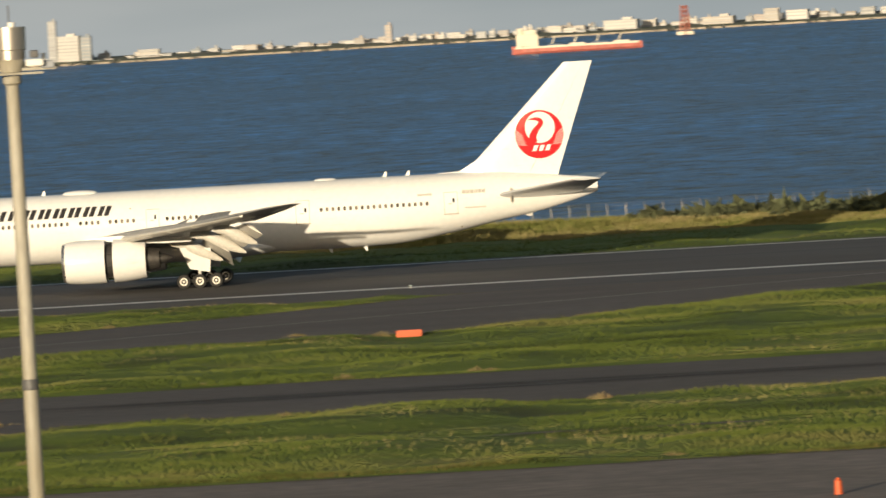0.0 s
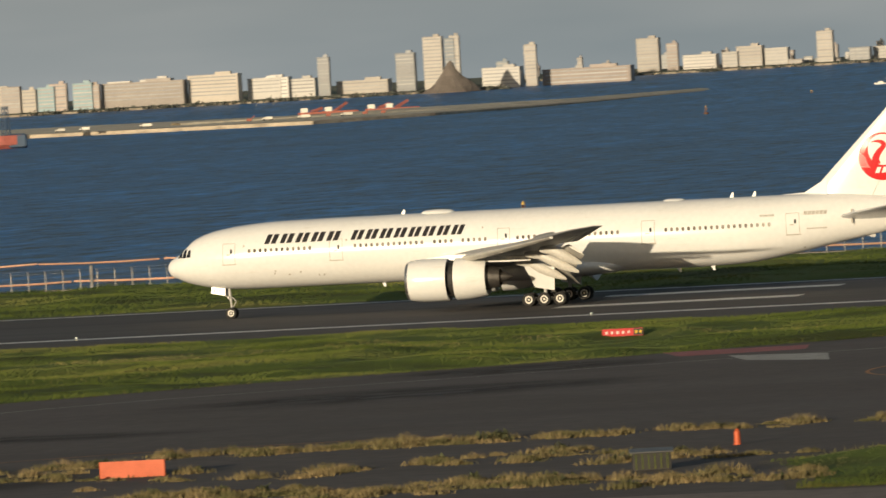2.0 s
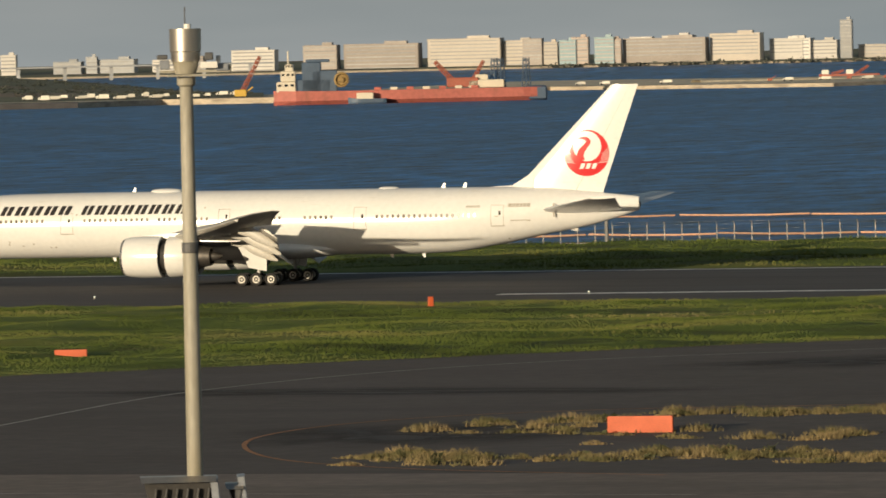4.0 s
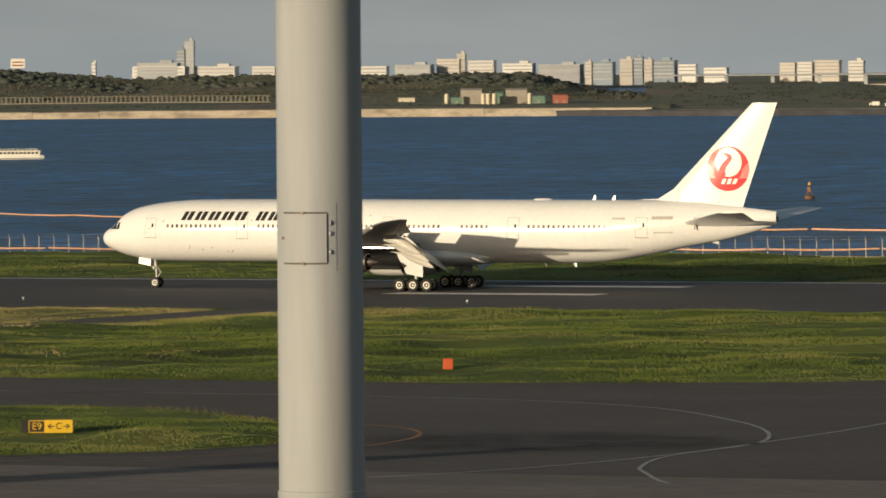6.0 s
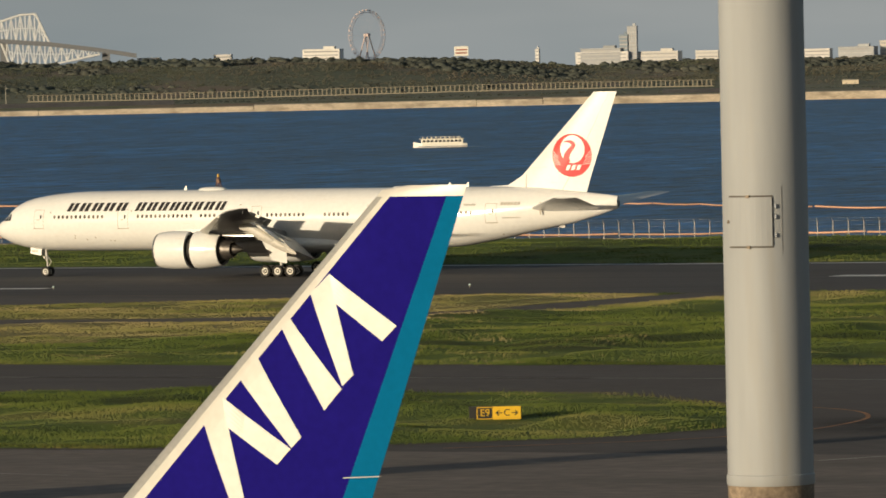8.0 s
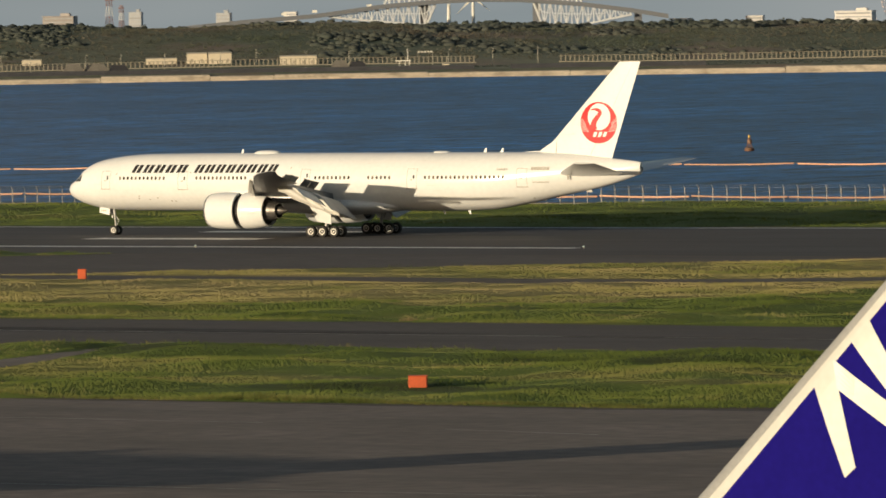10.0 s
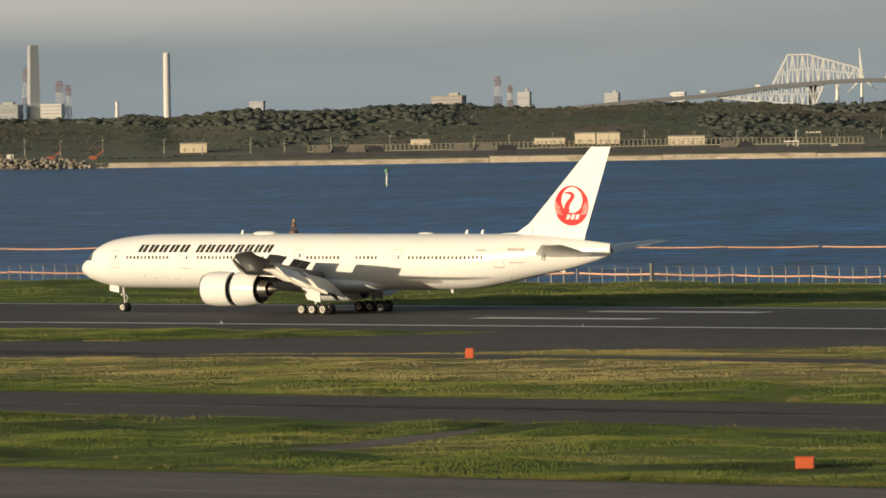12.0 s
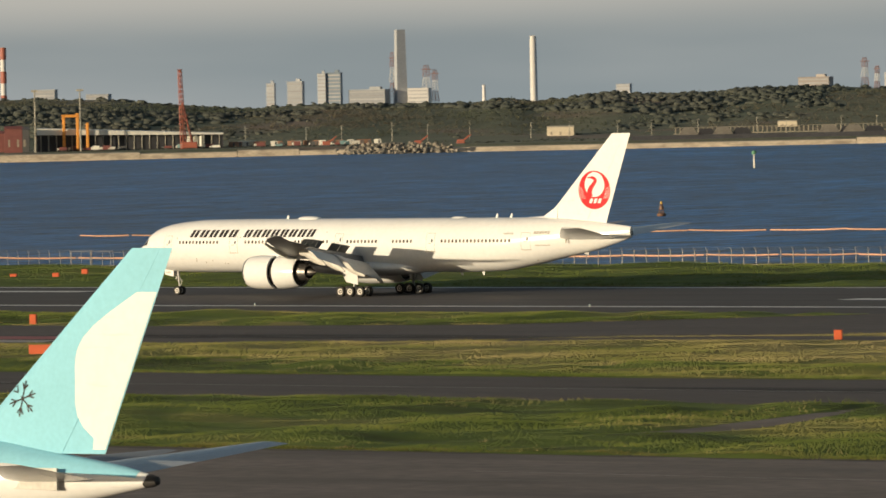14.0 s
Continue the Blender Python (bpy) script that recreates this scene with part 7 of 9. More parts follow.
def shed(az, d, z0, z1, w, mat, label="low cream shed on the far shore", name="shed", depth=8.0):
    o = thing(name, label, "building", at=facing(az, d, z0))
    h = z1 - z0
    part("wall", Shape().box((0, 0, h * 0.45 - 0.6), (w, depth, h * 0.9 + 1.2), bevel=0.1), mat, o)
    part("roof", Shape().loft([[(-w / 2 - 0.3, -depth / 2 - 0.3, h * 0.88), (w / 2 + 0.3, -depth / 2 - 0.3, h * 0.88), (w / 2 + 0.3, depth / 2, h * 0.88), (-w / 2 - 0.3, depth / 2, h * 0.88)],
                               [(-w / 2, -0.5, h), (w / 2, -0.5, h), (w / 2, 0.5, h), (-w / 2, 0.5, h)]]), mat, o)
    n = max(1, int(w / 4))
    for k in range(n):
        part("door", Shape().box((-w / 2 + (k + 0.5) * w / n, -depth / 2 - 0.03, h * 0.3), (w / n * 0.2, 0.08, h * 0.3)), FACADE_DOOR, o)


for az, w, z0, z1 in ((35.52, 10, 5.8, 9.0), (37.38, 14, 3.6, 8.6), (34.46, 16, 5.4, 8.7), (34.17, 10.5, 5.4, 11.2), (33.98, 12, 5.2, 11.2), (33.34, 19, 4.2, 8.9), (32.13, 3.5, 0.9, 3.4), (24.46, 8.5, 3.0, 5.4), (21.92, 5, 3.0, 6.0), (39.95, 9, 1.4, 4.2)):
    d = next((q for q in range(3600, 3990, 5) if shore_z(az, q) >= EYE.z + (z0 - EYE.z) * q / 3620), 3620)
    k = d / 3620
    shed(az, d, EYE.z + (z0 - EYE.z) * k - 0.5, EYE.z + (z1 - EYE.z) * k, w * k, SHED_CREAM)
for az, w, z0, z1, m in ((23.93, 11, 3.5, 9.8, PLANT_GREY), (23.56, 11, 3.5, 9.6, PLANT_GREY), (23.70, 4, 3, 8, TANK_GREEN), (23.38, 7, 3, 6, TANK_GREEN), (24.05, 6, 3, 5.5, TANK_GREEN), (23.2, 8, 3, 6.5, CRANE_RED)):
    shed(az, 3640, z0 - 2.0, z1, w, m, "weathered plant building on the far shore", "plant_building")
for az in (24.13, 23.83, 23.79, 23.74, 23.45):
    o = thing("storage_tank", "pale upright storage tank on the far shore", "tank", group="storage tanks", at=facing(az, 3625, 1.2))
    part("shell", Shape().lathe([(0, 1.25), (5.6, 1.25), (5.9, 0.9), (6.0, 0.01)], axis="z", n=16), SHED_CREAM, o, "", 40)
    part("ladder", Shape().box((0.3, -1.3, 2.8), (0.4, 0.06, 5.4)), ZINC, o)
for az, w, zb, zt in ((36.33, 12, 3.0, 6.6), (36.05, 13, 3.0, 6.6), (35.18, 14, 3.0, 6.4), (34.98, 14, 3.0, 6.2), (33.0, 12, 3, 6)):
    o = thing("gravel_heap", "flat-topped pale gravel heap on the far shore", "heap", group="gravel heaps", at=facing(az, 3590, zb - 2))
    h = zt - zb + 2
    part("heap", Shape().loft([[(-w / 2, -6, 0), (w / 2, -6, 0), (w / 2, 6, 0), (-w / 2, 6, 0)], [(-w * 0.2, -3, h), (w * 0.2, -3, h), (w * 0.2, 3, h), (-w * 0.2, 3, h)]]), PILE_GREY, o)
    part("dark_heap", Shape().loft([[(w * 0.3, -5, 0), (w * 1.25, -5, 0), (w * 1.25, 5, 0), (w * 0.3, 5, 0)], [(w * 0.5, -2, h * 0.85), (w * 1.0, -2, h * 0.85), (w * 1.0, 2, h * 0.85), (w * 0.5, 2, h * 0.85)]]), PILE_DARK, o)
for a0, a1 in ((31.9, 36.8), (25.0, 26.0), (30.0, 31.6)):
    tagged(part("dark_bank", Shape().loft([[polar(a, 3530, 0.2) for a in np.linspace(a0, a1, 30)], [polar(a, 3532, 2.9) for a in np.linspace(a0, a1, 30)], [polar(a, 3545, 2.9) for a in np.linspace(a0, a1, 30)]], closed=False), DARK_WALL), "dark bank behind the far sea wall", "", "", "structure")
# barrier of pale panels along the far shore road
barrier = thing("shore_barrier", "long pale slatted barrier along the far shore road", "fence")
BARRIER_PAINT = material("barrier_paint", (0.27, 0.24, 0.18), 0.8, var=0.15)
PANEL = Shape().box((0, 0, 1.9), (0.55, 0.2, 3.2)).box((0, 0, 3.6), (2.4, 0.25, 0.22)).box((0, 0, 0.3), (2.4, 0.25, 0.5)).mesh("slat", BARRIER_PAINT)
for k in range(290):
    az = 25.6 + 0.0375 * k
    if 31.2 < az < 31.9:
        continue
    piece("slat", PANEL, barrier, facing(az, 3640, 3.0 + 0.4 * math.sin(az)))
# lamp standards
for k in range(34):
    az = 31.4 + 0.37 * k + rnd.uniform(-0.08, 0.08)
    o = thing("shore_lamp", "slim lamp standard on the far shore road", "street lamp", group="far lamp standards", at=facing(az, 3650, 2.2))
    part("pole", Shape().tube((0, 0, 0), (0, 0, rnd.uniform(7, 10)), 0.22, 0.14, n=6), ZINC, o)
    part("head", Shape().box((0.5, 0, 8.2), (1.4, 0.4, 0.2)), ZINC, o)
o = thing("lamp_gantry", "row of white lamps on a slim steel gantry", "lamp", at=facing(32.30, 3560, 1.0))
for x in (-3.8, 3.8):
    part("leg", Shape().tube((x, 0, 0), (x, 0, 8.6), 0.14, n=6), ZINC, o)
part("beam", Shape().box((0, 0, 8.4), (8.2, 0.3, 0.3), bevel=0.04), ZINC, o)
for k in range(5):
    part("lamp_head", Shape().box((-3.2 + 1.6 * k, -0.3, 8.9), (0.9, 0.5, 0.6), bevel=0.08), BOAT_WHITE, o)
o = thing("work_platform", "white steel work platform on the far shore", "platform", at=facing(32.47, 3556, 0.8))
for x in (-2.6, 0.4, 2.6):
    part("leg", Shape().tube((x, 0, 0), (x, 0, 4.6), 0.2, n=6), BOAT_WHITE, o)
part("deck", Shape().box((-0.6, 0, 4.6), (8.0, 2.4, 0.5), bevel=0.06), BOAT_WHITE, o)
part("cabin", Shape().box((-0.2, 0, 0.9), (5.0, 2.2, 1.7), bevel=0.1), BOAT_WHITE, o)
part("mast", Shape().tube((1.6, 0, 4.6), (1.6, 0, 10.4), 0.25, 0.12, n=6), BOAT_WHITE, o)
# rock armour
rocks = thing("rock_armour", "heap of grey-brown armour rocks at the water", "rocks")
rm = []
for k in range(4):
    bm = bmesh.new()
    bmesh.ops.create_icosphere(bm, subdivisions=1, radius=1.0)
    for v in bm.verts:
        v.co *= rnd.uniform(0.7, 1.15)
    me = bpy.data.meshes.new("rock")
    bm.to_mesh(me)
    bm.free()
    me.materials.append(ROCK)
    rm.append(me)
for k in range(260):
    az = rnd.triangular(38.15, 39.25, 38.8)
    d = rnd.uniform(3470, 3490)
    z = -4.2 + (d - 3470) * 0.3 + rnd.uniform(-0.3, 0.6)
    s = rnd.uniform(0.8, 1.5)
    p = polar(az, d, z)
    piece("rock", rm[k % 4], rocks, Matrix.LocRotScale(p, Euler((rnd.random() * 6, rnd.random() * 6, rnd.random() * 6)), (s, s, s)))
low_rocks = thing("rock_armour", "low dark line of armour rocks at the waterline", "rocks")
for k in range(150):
    p = polar(rnd.uniform(40.68, 42.1), rnd.uniform(3482, 3487), -4.2 + rnd.uniform(-0.2, 0.5))
    s = rnd.uniform(0.4, 0.9)
    piece("rock", rm[k % 4], low_rocks, Matrix.LocRotScale(p, Euler((rnd.random() * 6, rnd.random() * 6, rnd.random() * 6)), (s, s, s)))
# cranes and yard at the north end
o = thing("pile_driver", "tall rust-red pile driving rig", "crane", at=facing(40.47, 3560, 0.8))
part("leader", lattice((0, 0, 0), (-1.2, 0, 41), 2.0, 0.25, 16), CRANE_RED, o)
part("back_stay", Shape().tube((5, 3, 1), (-0.2, 0.5, 24), 0.5, n=6), CRANE_RED, o)
part("body", Shape().box((3, 1, 2.2), (8, 5, 3), bevel=0.3), CRANE_RED, o)
o = thing("gantry_crane", "bright orange yard gantry", "crane", at=facing(41.35, 3570, 1.5))
for x, h in ((-6, 18), (1.0, 19), (6, 14)):
    part("leg", Shape().box((x, 0, h / 2), (1.5, 1.5, h), bevel=0.2), CRANE_ORANGE, o)
part("beam", Shape().box((-2.5, 0, 17.5), (9, 1.5, 1.4), bevel=0.2), CRANE_ORANGE, o)
for az in (41.31, 41.68):
    o = thing("floodlight_tower", "grey yard floodlight tower", "mast", group="yard masts", at=facing(az, 3550, 1))
    part("pole", Shape().tube((0, 0, 0), (0, 0, 31), 0.5, 0.3, n=8), ZINC, o)
    part("lamp_frame", Shape().box((0, 0, 31), (3.4, 1.2, 1.0), bevel=0.1), ZINC, o)
YARD_RED = material("yard_red", (0.20, 0.070, 0.060), 0.6, var=0.15, scale=0.3)
hall = thing("warehouse", "very long low white-roofed open warehouse", "building")
ends = [(41.668, 3570, 9.5, 12.9), (40.144, 3584, 8.0, 8.7)]
hall_top, hall_low = [], []
for back in (0, 14):
    for az, d, z0, z1 in (ends if back == 0 else ends[::-1]):
        k = d / 3570
        q = polar(az, d + back)
        hall_top.append((q.x, q.y, EYE.z + (z0 - EYE.z) * k, EYE.z + (z1 - EYE.z) * k + back * 0.02))
part("roof", Shape().loft([[(x, y, a) for x, y, a, b in hall_top], [(x, y, b) for x, y, a, b in hall_top]]), BOAT_WHITE, hall, "long white wall below the roof")
# dark sheet under the roof stands for the shade of the open hall
part("open_side_shade", Shape().loft([[(x * 1.001, y * 1.001, 1.0) for x, y, a, b in hall_top], [(x * 1.001, y * 1.001, a) for x, y, a, b in hall_top]]), DARK_WALL, hall, "dark sheet for the shade inside the open side")
for k in range(24):
    q = Vector(hall_top[0][:2]).lerp(Vector(hall_top[1][:2]), (k + 0.5) / 24)
    part("column", Shape().tube((q.x, q.y, 0.6), (q.x, q.y, hall_top[0][2] + (hall_top[1][2] - hall_top[0][2]) * (k + 0.5) / 24), 0.25, n=6), ZINC, hall)
TEAL_VEHICLE = material("site_machine_teal", (0.22, 0.36, 0.36), 0.5, var=0.1, per_object=0.3)
rv = random.Random(77)
for k in range(30):
    az = rv.uniform(38.9, 41.6)
    truck(az, 3545 + rv.uniform(0, 40), 0.9, rv.uniform(3.0, 6.5), rv.choice((None, TEAL_VEHICLE, CONTAINER, YARD_RED, DARK_BOX)), rv.uniform(1.0, 2.2))
shed(41.86, 3560, 2.0, 14.5, 9, YARD_RED, "dark red yard building", "yard_building")
# shaded right side of the red building, made as a separate dark box
shed(41.77, 3575, 2.0, 14.0, 5, DARK_BOX, "dark box for the shaded right side of the red yard building", "yard_building")
shed(41.95, 3575, 2.0, 12.0, 8, YARD_RED, "dark red yard building", "yard_building")
for k in range(26):
    az = 38.9 + 0.07 * k + rnd.uniform(-0.02, 0.02)
    o = thing("site_container", "site container in a row on the far shore", "container", group="site containers", at=facing(az, 3600, 1.2))
    part("box", Shape().box((0, 0, 1.4), (3.6, 2.4, 2.6), bevel=0.08), CONTAINER if k % 3 else VEHICLE_PALE, o)
    part("door", Shape().box((0.8, -1.23, 1.3), (1.0, 0.04, 2.0)), DARK_BOX, o)
for k, az in enumerate((40.42, 40.37, 40.32)):
    o = thing("storage_tank", "white upright storage tank on the far shore", "tank", group="storage tanks", at=facing(az, 3585, 2.0))
    part("shell", Shape().lathe([(0, 1.4), (5.2, 1.4), (5.6, 0.9), (5.7, 0.01)], axis="z", n=16), BOAT_WHITE, o, "", 40)
    part("ladder", Shape().box((0.3, -1.45, 2.6), (0.4, 0.06, 5)), ZINC, o)
for az, z in ((38.55, 0.5), (38.2, 0.5), (39.3, 1.0), (18.87, 0.2), (13.6, 0.5), (13.9, 0.5), (14.55, 0.2), (13.45, 0.5)):
    o = thing("excavator", "orange-red digger working on the far bank", "crane", group="diggers", at=facing(az, 3545 if az > 30 else 3620 if az < 16 else 3475, z if az > 30 or az < 16 else -0.9) @ Matrix.Scale(0.5 if az < 16 else 0.8, 4))
    part("body", Shape().box((0, 0, 1.8), (5, 3.5, 2.6), bevel=0.3), CRANE_RED if az > 30 or az < 16 else CRANE_YELLOW, o)
    part("boom", Shape().box((3.6, 0, 4.0), (7, 0.8, 0.9), (0, -38, 0), bevel=0.1), CRANE_RED if az > 30 or az < 16 else CRANE_YELLOW, o)
    part("track", Shape().box((0, 0, 0.5), (5.4, 3.4, 1.0), bevel=0.3), DARK_BOX, o)
o = thing("crawler_crane", "crawler crane with a red lattice jib on the bank", "crane", at=facing(18.87, 3475, -0.9))
part("jib", lattice((0, 0, 3), (9, 0, 20), 1.6, 0.25, 8), CRANE_RED, o)
part("body", Shape().box((-1, 0, 2), (6, 4, 3.4), bevel=0.3), CRANE_YELLOW, o)
for az, h in ((13.3, 9), (13.45, 7), (13.8, 10), (14.0, 6)):
    o = thing("work_barge", "red and white work barge with frames", "barge", group="work barges", at=facing(az, 3900, 0.2))
    part("hull", hull_shape(20, 6, 1.5, 0.15, 0.2), CRANE_RED, o)
    part("frame", lattice((-3, 0, 1.4), (4, 0, h * 0.6), 1.2, 0.2, 6), CRANE_RED, o)
    part("house", Shape().box((-6.5, 0, 2.7), (4, 4, 2.6), bevel=0.2), BOAT_WHITE, o)

# ---- skylines ----
FACADE = {
    "cream": material("facade_cream", (0.51, 0.465, 0.41), 0.7, var=0.08, scale=0.1, per_object=0.16),
    "white": material("facade_white", (0.62, 0.60, 0.565), 0.7, var=0.06, scale=0.1, per_object=0.14),
    "pink": material("facade_pink", (0.44, 0.37, 0.33), 0.7, var=0.1, scale=0.1, per_object=0.12),
    "grey": material("facade_grey", (0.36, 0.375, 0.39), 0.6, var=0.1, scale=0.1, per_object=0.2),
    "blue": material("facade_blue_and_shaded", (0.20, 0.25, 0.30), 0.5, var=0.1, scale=0.1, per_object=0.15),
    "teal": material("facade_teal", (0.24, 0.35, 0.39), 0.4, var=0.1, scale=0.1),
    "brown": material("facade_brown", (0.36, 0.325, 0.30), 0.75, var=0.1, scale=0.1, per_object=0.15),
}
# duller copies for the farthest city: haze put into the wall colours
FACADE_HAZED = {
    "cream": material("hazed_facade_cream", (0.45, 0.42, 0.385), 0.75, var=0.08, scale=0.1, per_object=0.16),
    "white": material("hazed_facade_white", (0.50, 0.485, 0.46), 0.75, var=0.06, scale=0.1, per_object=0.16),
    "pink": material("hazed_facade_pink", (0.38, 0.33, 0.30), 0.75, var=0.1, scale=0.1, per_object=0.12),
    "grey": material("hazed_facade_grey", (0.33, 0.34, 0.35), 0.7, var=0.1, scale=0.1, per_object=0.2),
    "blue": material("hazed_facade_blue", (0.25, 0.28, 0.31), 0.7, var=0.1, scale=0.1, per_object=0.15),
    "brown": material("hazed_facade_brown", (0.34, 0.315, 0.295), 0.8, var=0.1, scale=0.1, per_object=0.15),
}
# window tone kept near the wall tone: haze put into the colour
BAND = material("window_band", (0.36, 0.36, 0.36), 0.5, var=0.15, scale=0.3, per_object=0.2)


def block(az, d, w, z0, z1, style, turn=14.0, label="", group=""):
    h = z1 - z0
    paint = FACADE_HAZED.get(style, FACADE[style]) if az < 14.3 else FACADE[style]
    tall = h > w * 1.1
    name = "tower_block" if tall else "far_building"
    o = thing(name, label or f"far-off {style} {'tower' if tall else 'low building'} on the skyline", "building", group, at=facing(az, d, z0, turn))
    dp = max(4.0, min(w * 0.6, 16))
    fx = w / (math.cos(radians(turn)) + dp / w * math.sin(radians(abs(turn))) if w > dp else 1.15)
    wall = part("wall", Shape().box((0, dp / 2, h / 2 - 1.5), (fx, dp, h + 3), bevel=0.15), paint, o)
    part("roof", Shape().box((0, dp / 2, h + 0.12), (fx + 0.4, dp + 0.4, 0.35), bevel=0.05), paint, o)
    pitch = 2.3
    n = int(h / pitch)
    for k in range(min(n, 16)):
        z = h - (k + 0.6) * pitch
        if z > 0.6:
            part("window_band", Shape().box((0, -0.02, z), (fx * 0.92, 0.12, pitch * 0.36)), BAND, wall)
    if tall or w > 18:
        part("roof_house", Shape().box((fx * 0.18, dp * 0.5, h + 1.0), (fx * 0.3, dp * 0.4, 1.9), bevel=0.1), paint, o)


ST = {"c": "cream", "w": "white", "p": "pink", "g": "grey", "b": "blue", "t": "teal", "n": "brown"}


CITY = random.Random(41)


def row(text, d, turn=-10.0):
    """Buildings written as style:azimuth,width,foot,top."""
    for item in text.split():
        st, rest_ = item.split(":")
        az, w, z0, z1 = (float(v) for v in rest_.split(","))
        if w > 25 and d > 4700:
            # a dense run of small buildings
            n = int(w / 7)
            for k in range(n):
                hk = z0 + (z1 - z0) * CITY.choice((0.35, 0.45, 0.55, 0.7, 1.0))
                block(az + math.degrees((0.5 - (k + 0.5) / n) * w / d), d + CITY.uniform(-12, 12), w / n * CITY.uniform(0.6, 1.2), z0 - 1.5, hk, ST[CITY.choice("wwcgnb" if st == "w" else st + "cgnw")], turn)
            continue
        block(az, d, w, z0 - 1.5, z1, ST[st], turn)


row("c:12.23,7.7,15,34.6 c:11.26,16.5,14.3,34.2 p:11.06,8.4,13.7,29.8 w:10.84,24.9,12.3,21.1 w:10.59,11.5,11.9,21.9 c:10.43,19.2,11.5,25 w:10.21,17.3,11.3,22.8 c:9.81,12,10.6,32.5 b:9.9,34.6,11,15.7 g:9.53,15.4,10.8,20", 4760)
row("w:9.36,10.8,11.1,19.9 w:9.21,9.6,10.8,20.4 g:9.07,12.3,10.9,20.1 c:8.87,12,10,33.8 c:8.47,12,10.1,35 w:8.56,15.4,7.7,17 c:8.35,21,8.3,18.3 w:7.92,40,7.4,17.8 c:7.55,21,8,18.4 w:7.26,23,8.2,21.6 c:6.97,9.6,8.8,18.4 b:6.75,19,8.5,19.2", 4770)
# b:5.57 is the shaded side of white hotel w:5.74, as a blue block
row("w:5.74,21,9.9,29.1 b:5.57,8,9.2,28.4 g:5.84,6.1,13.1,39.9 w:5.34,29.9,9.6,15.7 w:2.15,37.6,10,18.5 w:1.56,32.6,9.5,18 w:1.19,24.9,10,18.5 p:3.09,5,10.8,24.2 w:4.96,34.5,9,15.4 w:4.43,38,8.7,14.8 c:-0.05,11,11,20.5 w:-0.26,16,11,18.4 c:0.39,23,11.5,16.9", 4780)
row("w:3.73,60,8.1,13.4 w:2.85,70,7.7,12.2 c:-0.67,46,10,16.4 w:5.05,14,9,17 c:4.2,12,9,16 w:3.4,10,8,15 g:6.2,30,9,14 n:6.5,26,9,15 n:8.2,40,10,22 n:7.7,44,10,21 n:8.95,26,10,20", 4820)
row("c:13.02,13.5,11.8,42.4 c:12.84,7,11,42.3 b:12.88,7,11,41 g:13.25,13.5,12.8,32.9 g:13.92,8.4,12.1,33.3 c:12.22,8,11.8,33.7 c:14.83,35,12.6,26.1 n:15.41,56,12.6,24 t:15.9,14,9.4,25.4 p:15.82,10,9.4,24 p:16.1,12,10.5,25.8 t:16.2,12,10.5,24 c:16.34,10,12,23 n:16.49,13.8,12,25.5", 4520)
row("w:14.41,23.7,12.5,21.6 w:14.11,20,11.9,20.3 c:13.61,36,10.8,17 w:12.47,27,10,20.2 p:11.77,60,8,17 w:15.3,22,12.6,25.4 w:15.6,16,12,25 c:17.05,49.8,9.8,26.5 c:16.6,22,9.6,24.5 n:17.73,51,9,24.3 n:18.23,24,10,24.2 w:18.78,30.5,9.3,22 w:14.38,29,10.4,22", 4530)
row("c:21.34,10.9,11.8,21.3 w:21.2,10.9,11.6,21.7 c:21.02,18,11.2,22.8 w:20.78,10.9,10.7,22.3 g:20.3,20,11,17 g:19.9,26,11,18 w:19.5,18,11,17 g:20.1,8,11,20 n:19.3,20,10,19", 4560)
# cream and blue neighbours: lit and shaded faces of one tower as separate blocks
row("b:22.88,19,12.6,22.7 c:22.97,5,12.6,23 c:22.66,9,12.5,24.5 b:22.57,8,12.5,26 b:22.38,20,12.4,23.5 c:22.48,6,12.4,24 c:24.12,16,14,25.5 c:24.01,5.8,14,28.7 w:23.85,18,14,24.3 w:23.55,21,14,22.3 g:23.21,29,14,21.4 w:22.16,12.5,14,20.8 w:21.93,16,13,18.6", 4450)
row("b:26.31,6,14,32.9 g:26.24,6.8,14,38.2 w:26.49,36,13,22.2 w:26.03,28,14,21.9 w:25.63,16,14,21.7 w:27.02,2.9,12,25 w:24.73,18,15,21.2 g:24.41,25,15,22 g:26.5,28,14,24.5 w:28.79,26,20,28 w:25.2,22,14,21 w:29.6,12,20,26 w:30.2,14,20,25", 4440)
# b:39.23 beside g:39.33: one tower's shaded right face as a blue block
row("g:39.75,6,20,35.9 g:39.55,11,20,36.8 b:39.23,10,20,41.9 g:39.33,6,20,41.5 g:38.96,26,20,30.8 n:35.3,22,22,32.8 g:34.67,9,22,34.6 g:36.86,10,24,31 g:33.95,10,22,33.1 w:33.4,9,26,33.2 w:38.54,15,20,31 g:41.6,15,24,34.9 g:41.17,16,24,31.3", 4430, -12)


# low clutter of the far city between the larger blocks
for k in range(190):
    az = CITY.uniform(-1.2, 12.6) if k < 90 else CITY.uniform(-1.2, 6.0)
    z0 = float(np.interp(az, (-1.2, 5, 8, 12.6), (10, 8.5, 8, 13)))
    tall = CITY.random() < 0.3 and az > 8
    block(az, 4800 + CITY.uniform(0, 40), CITY.uniform(4, 11), z0 - 1.5, z0 + (CITY.uniform(10, 14) if tall else CITY.uniform(3, 8)), ST[CITY.choice("wcgnbp" if k < 90 else "wwwcgn")], -10.0)


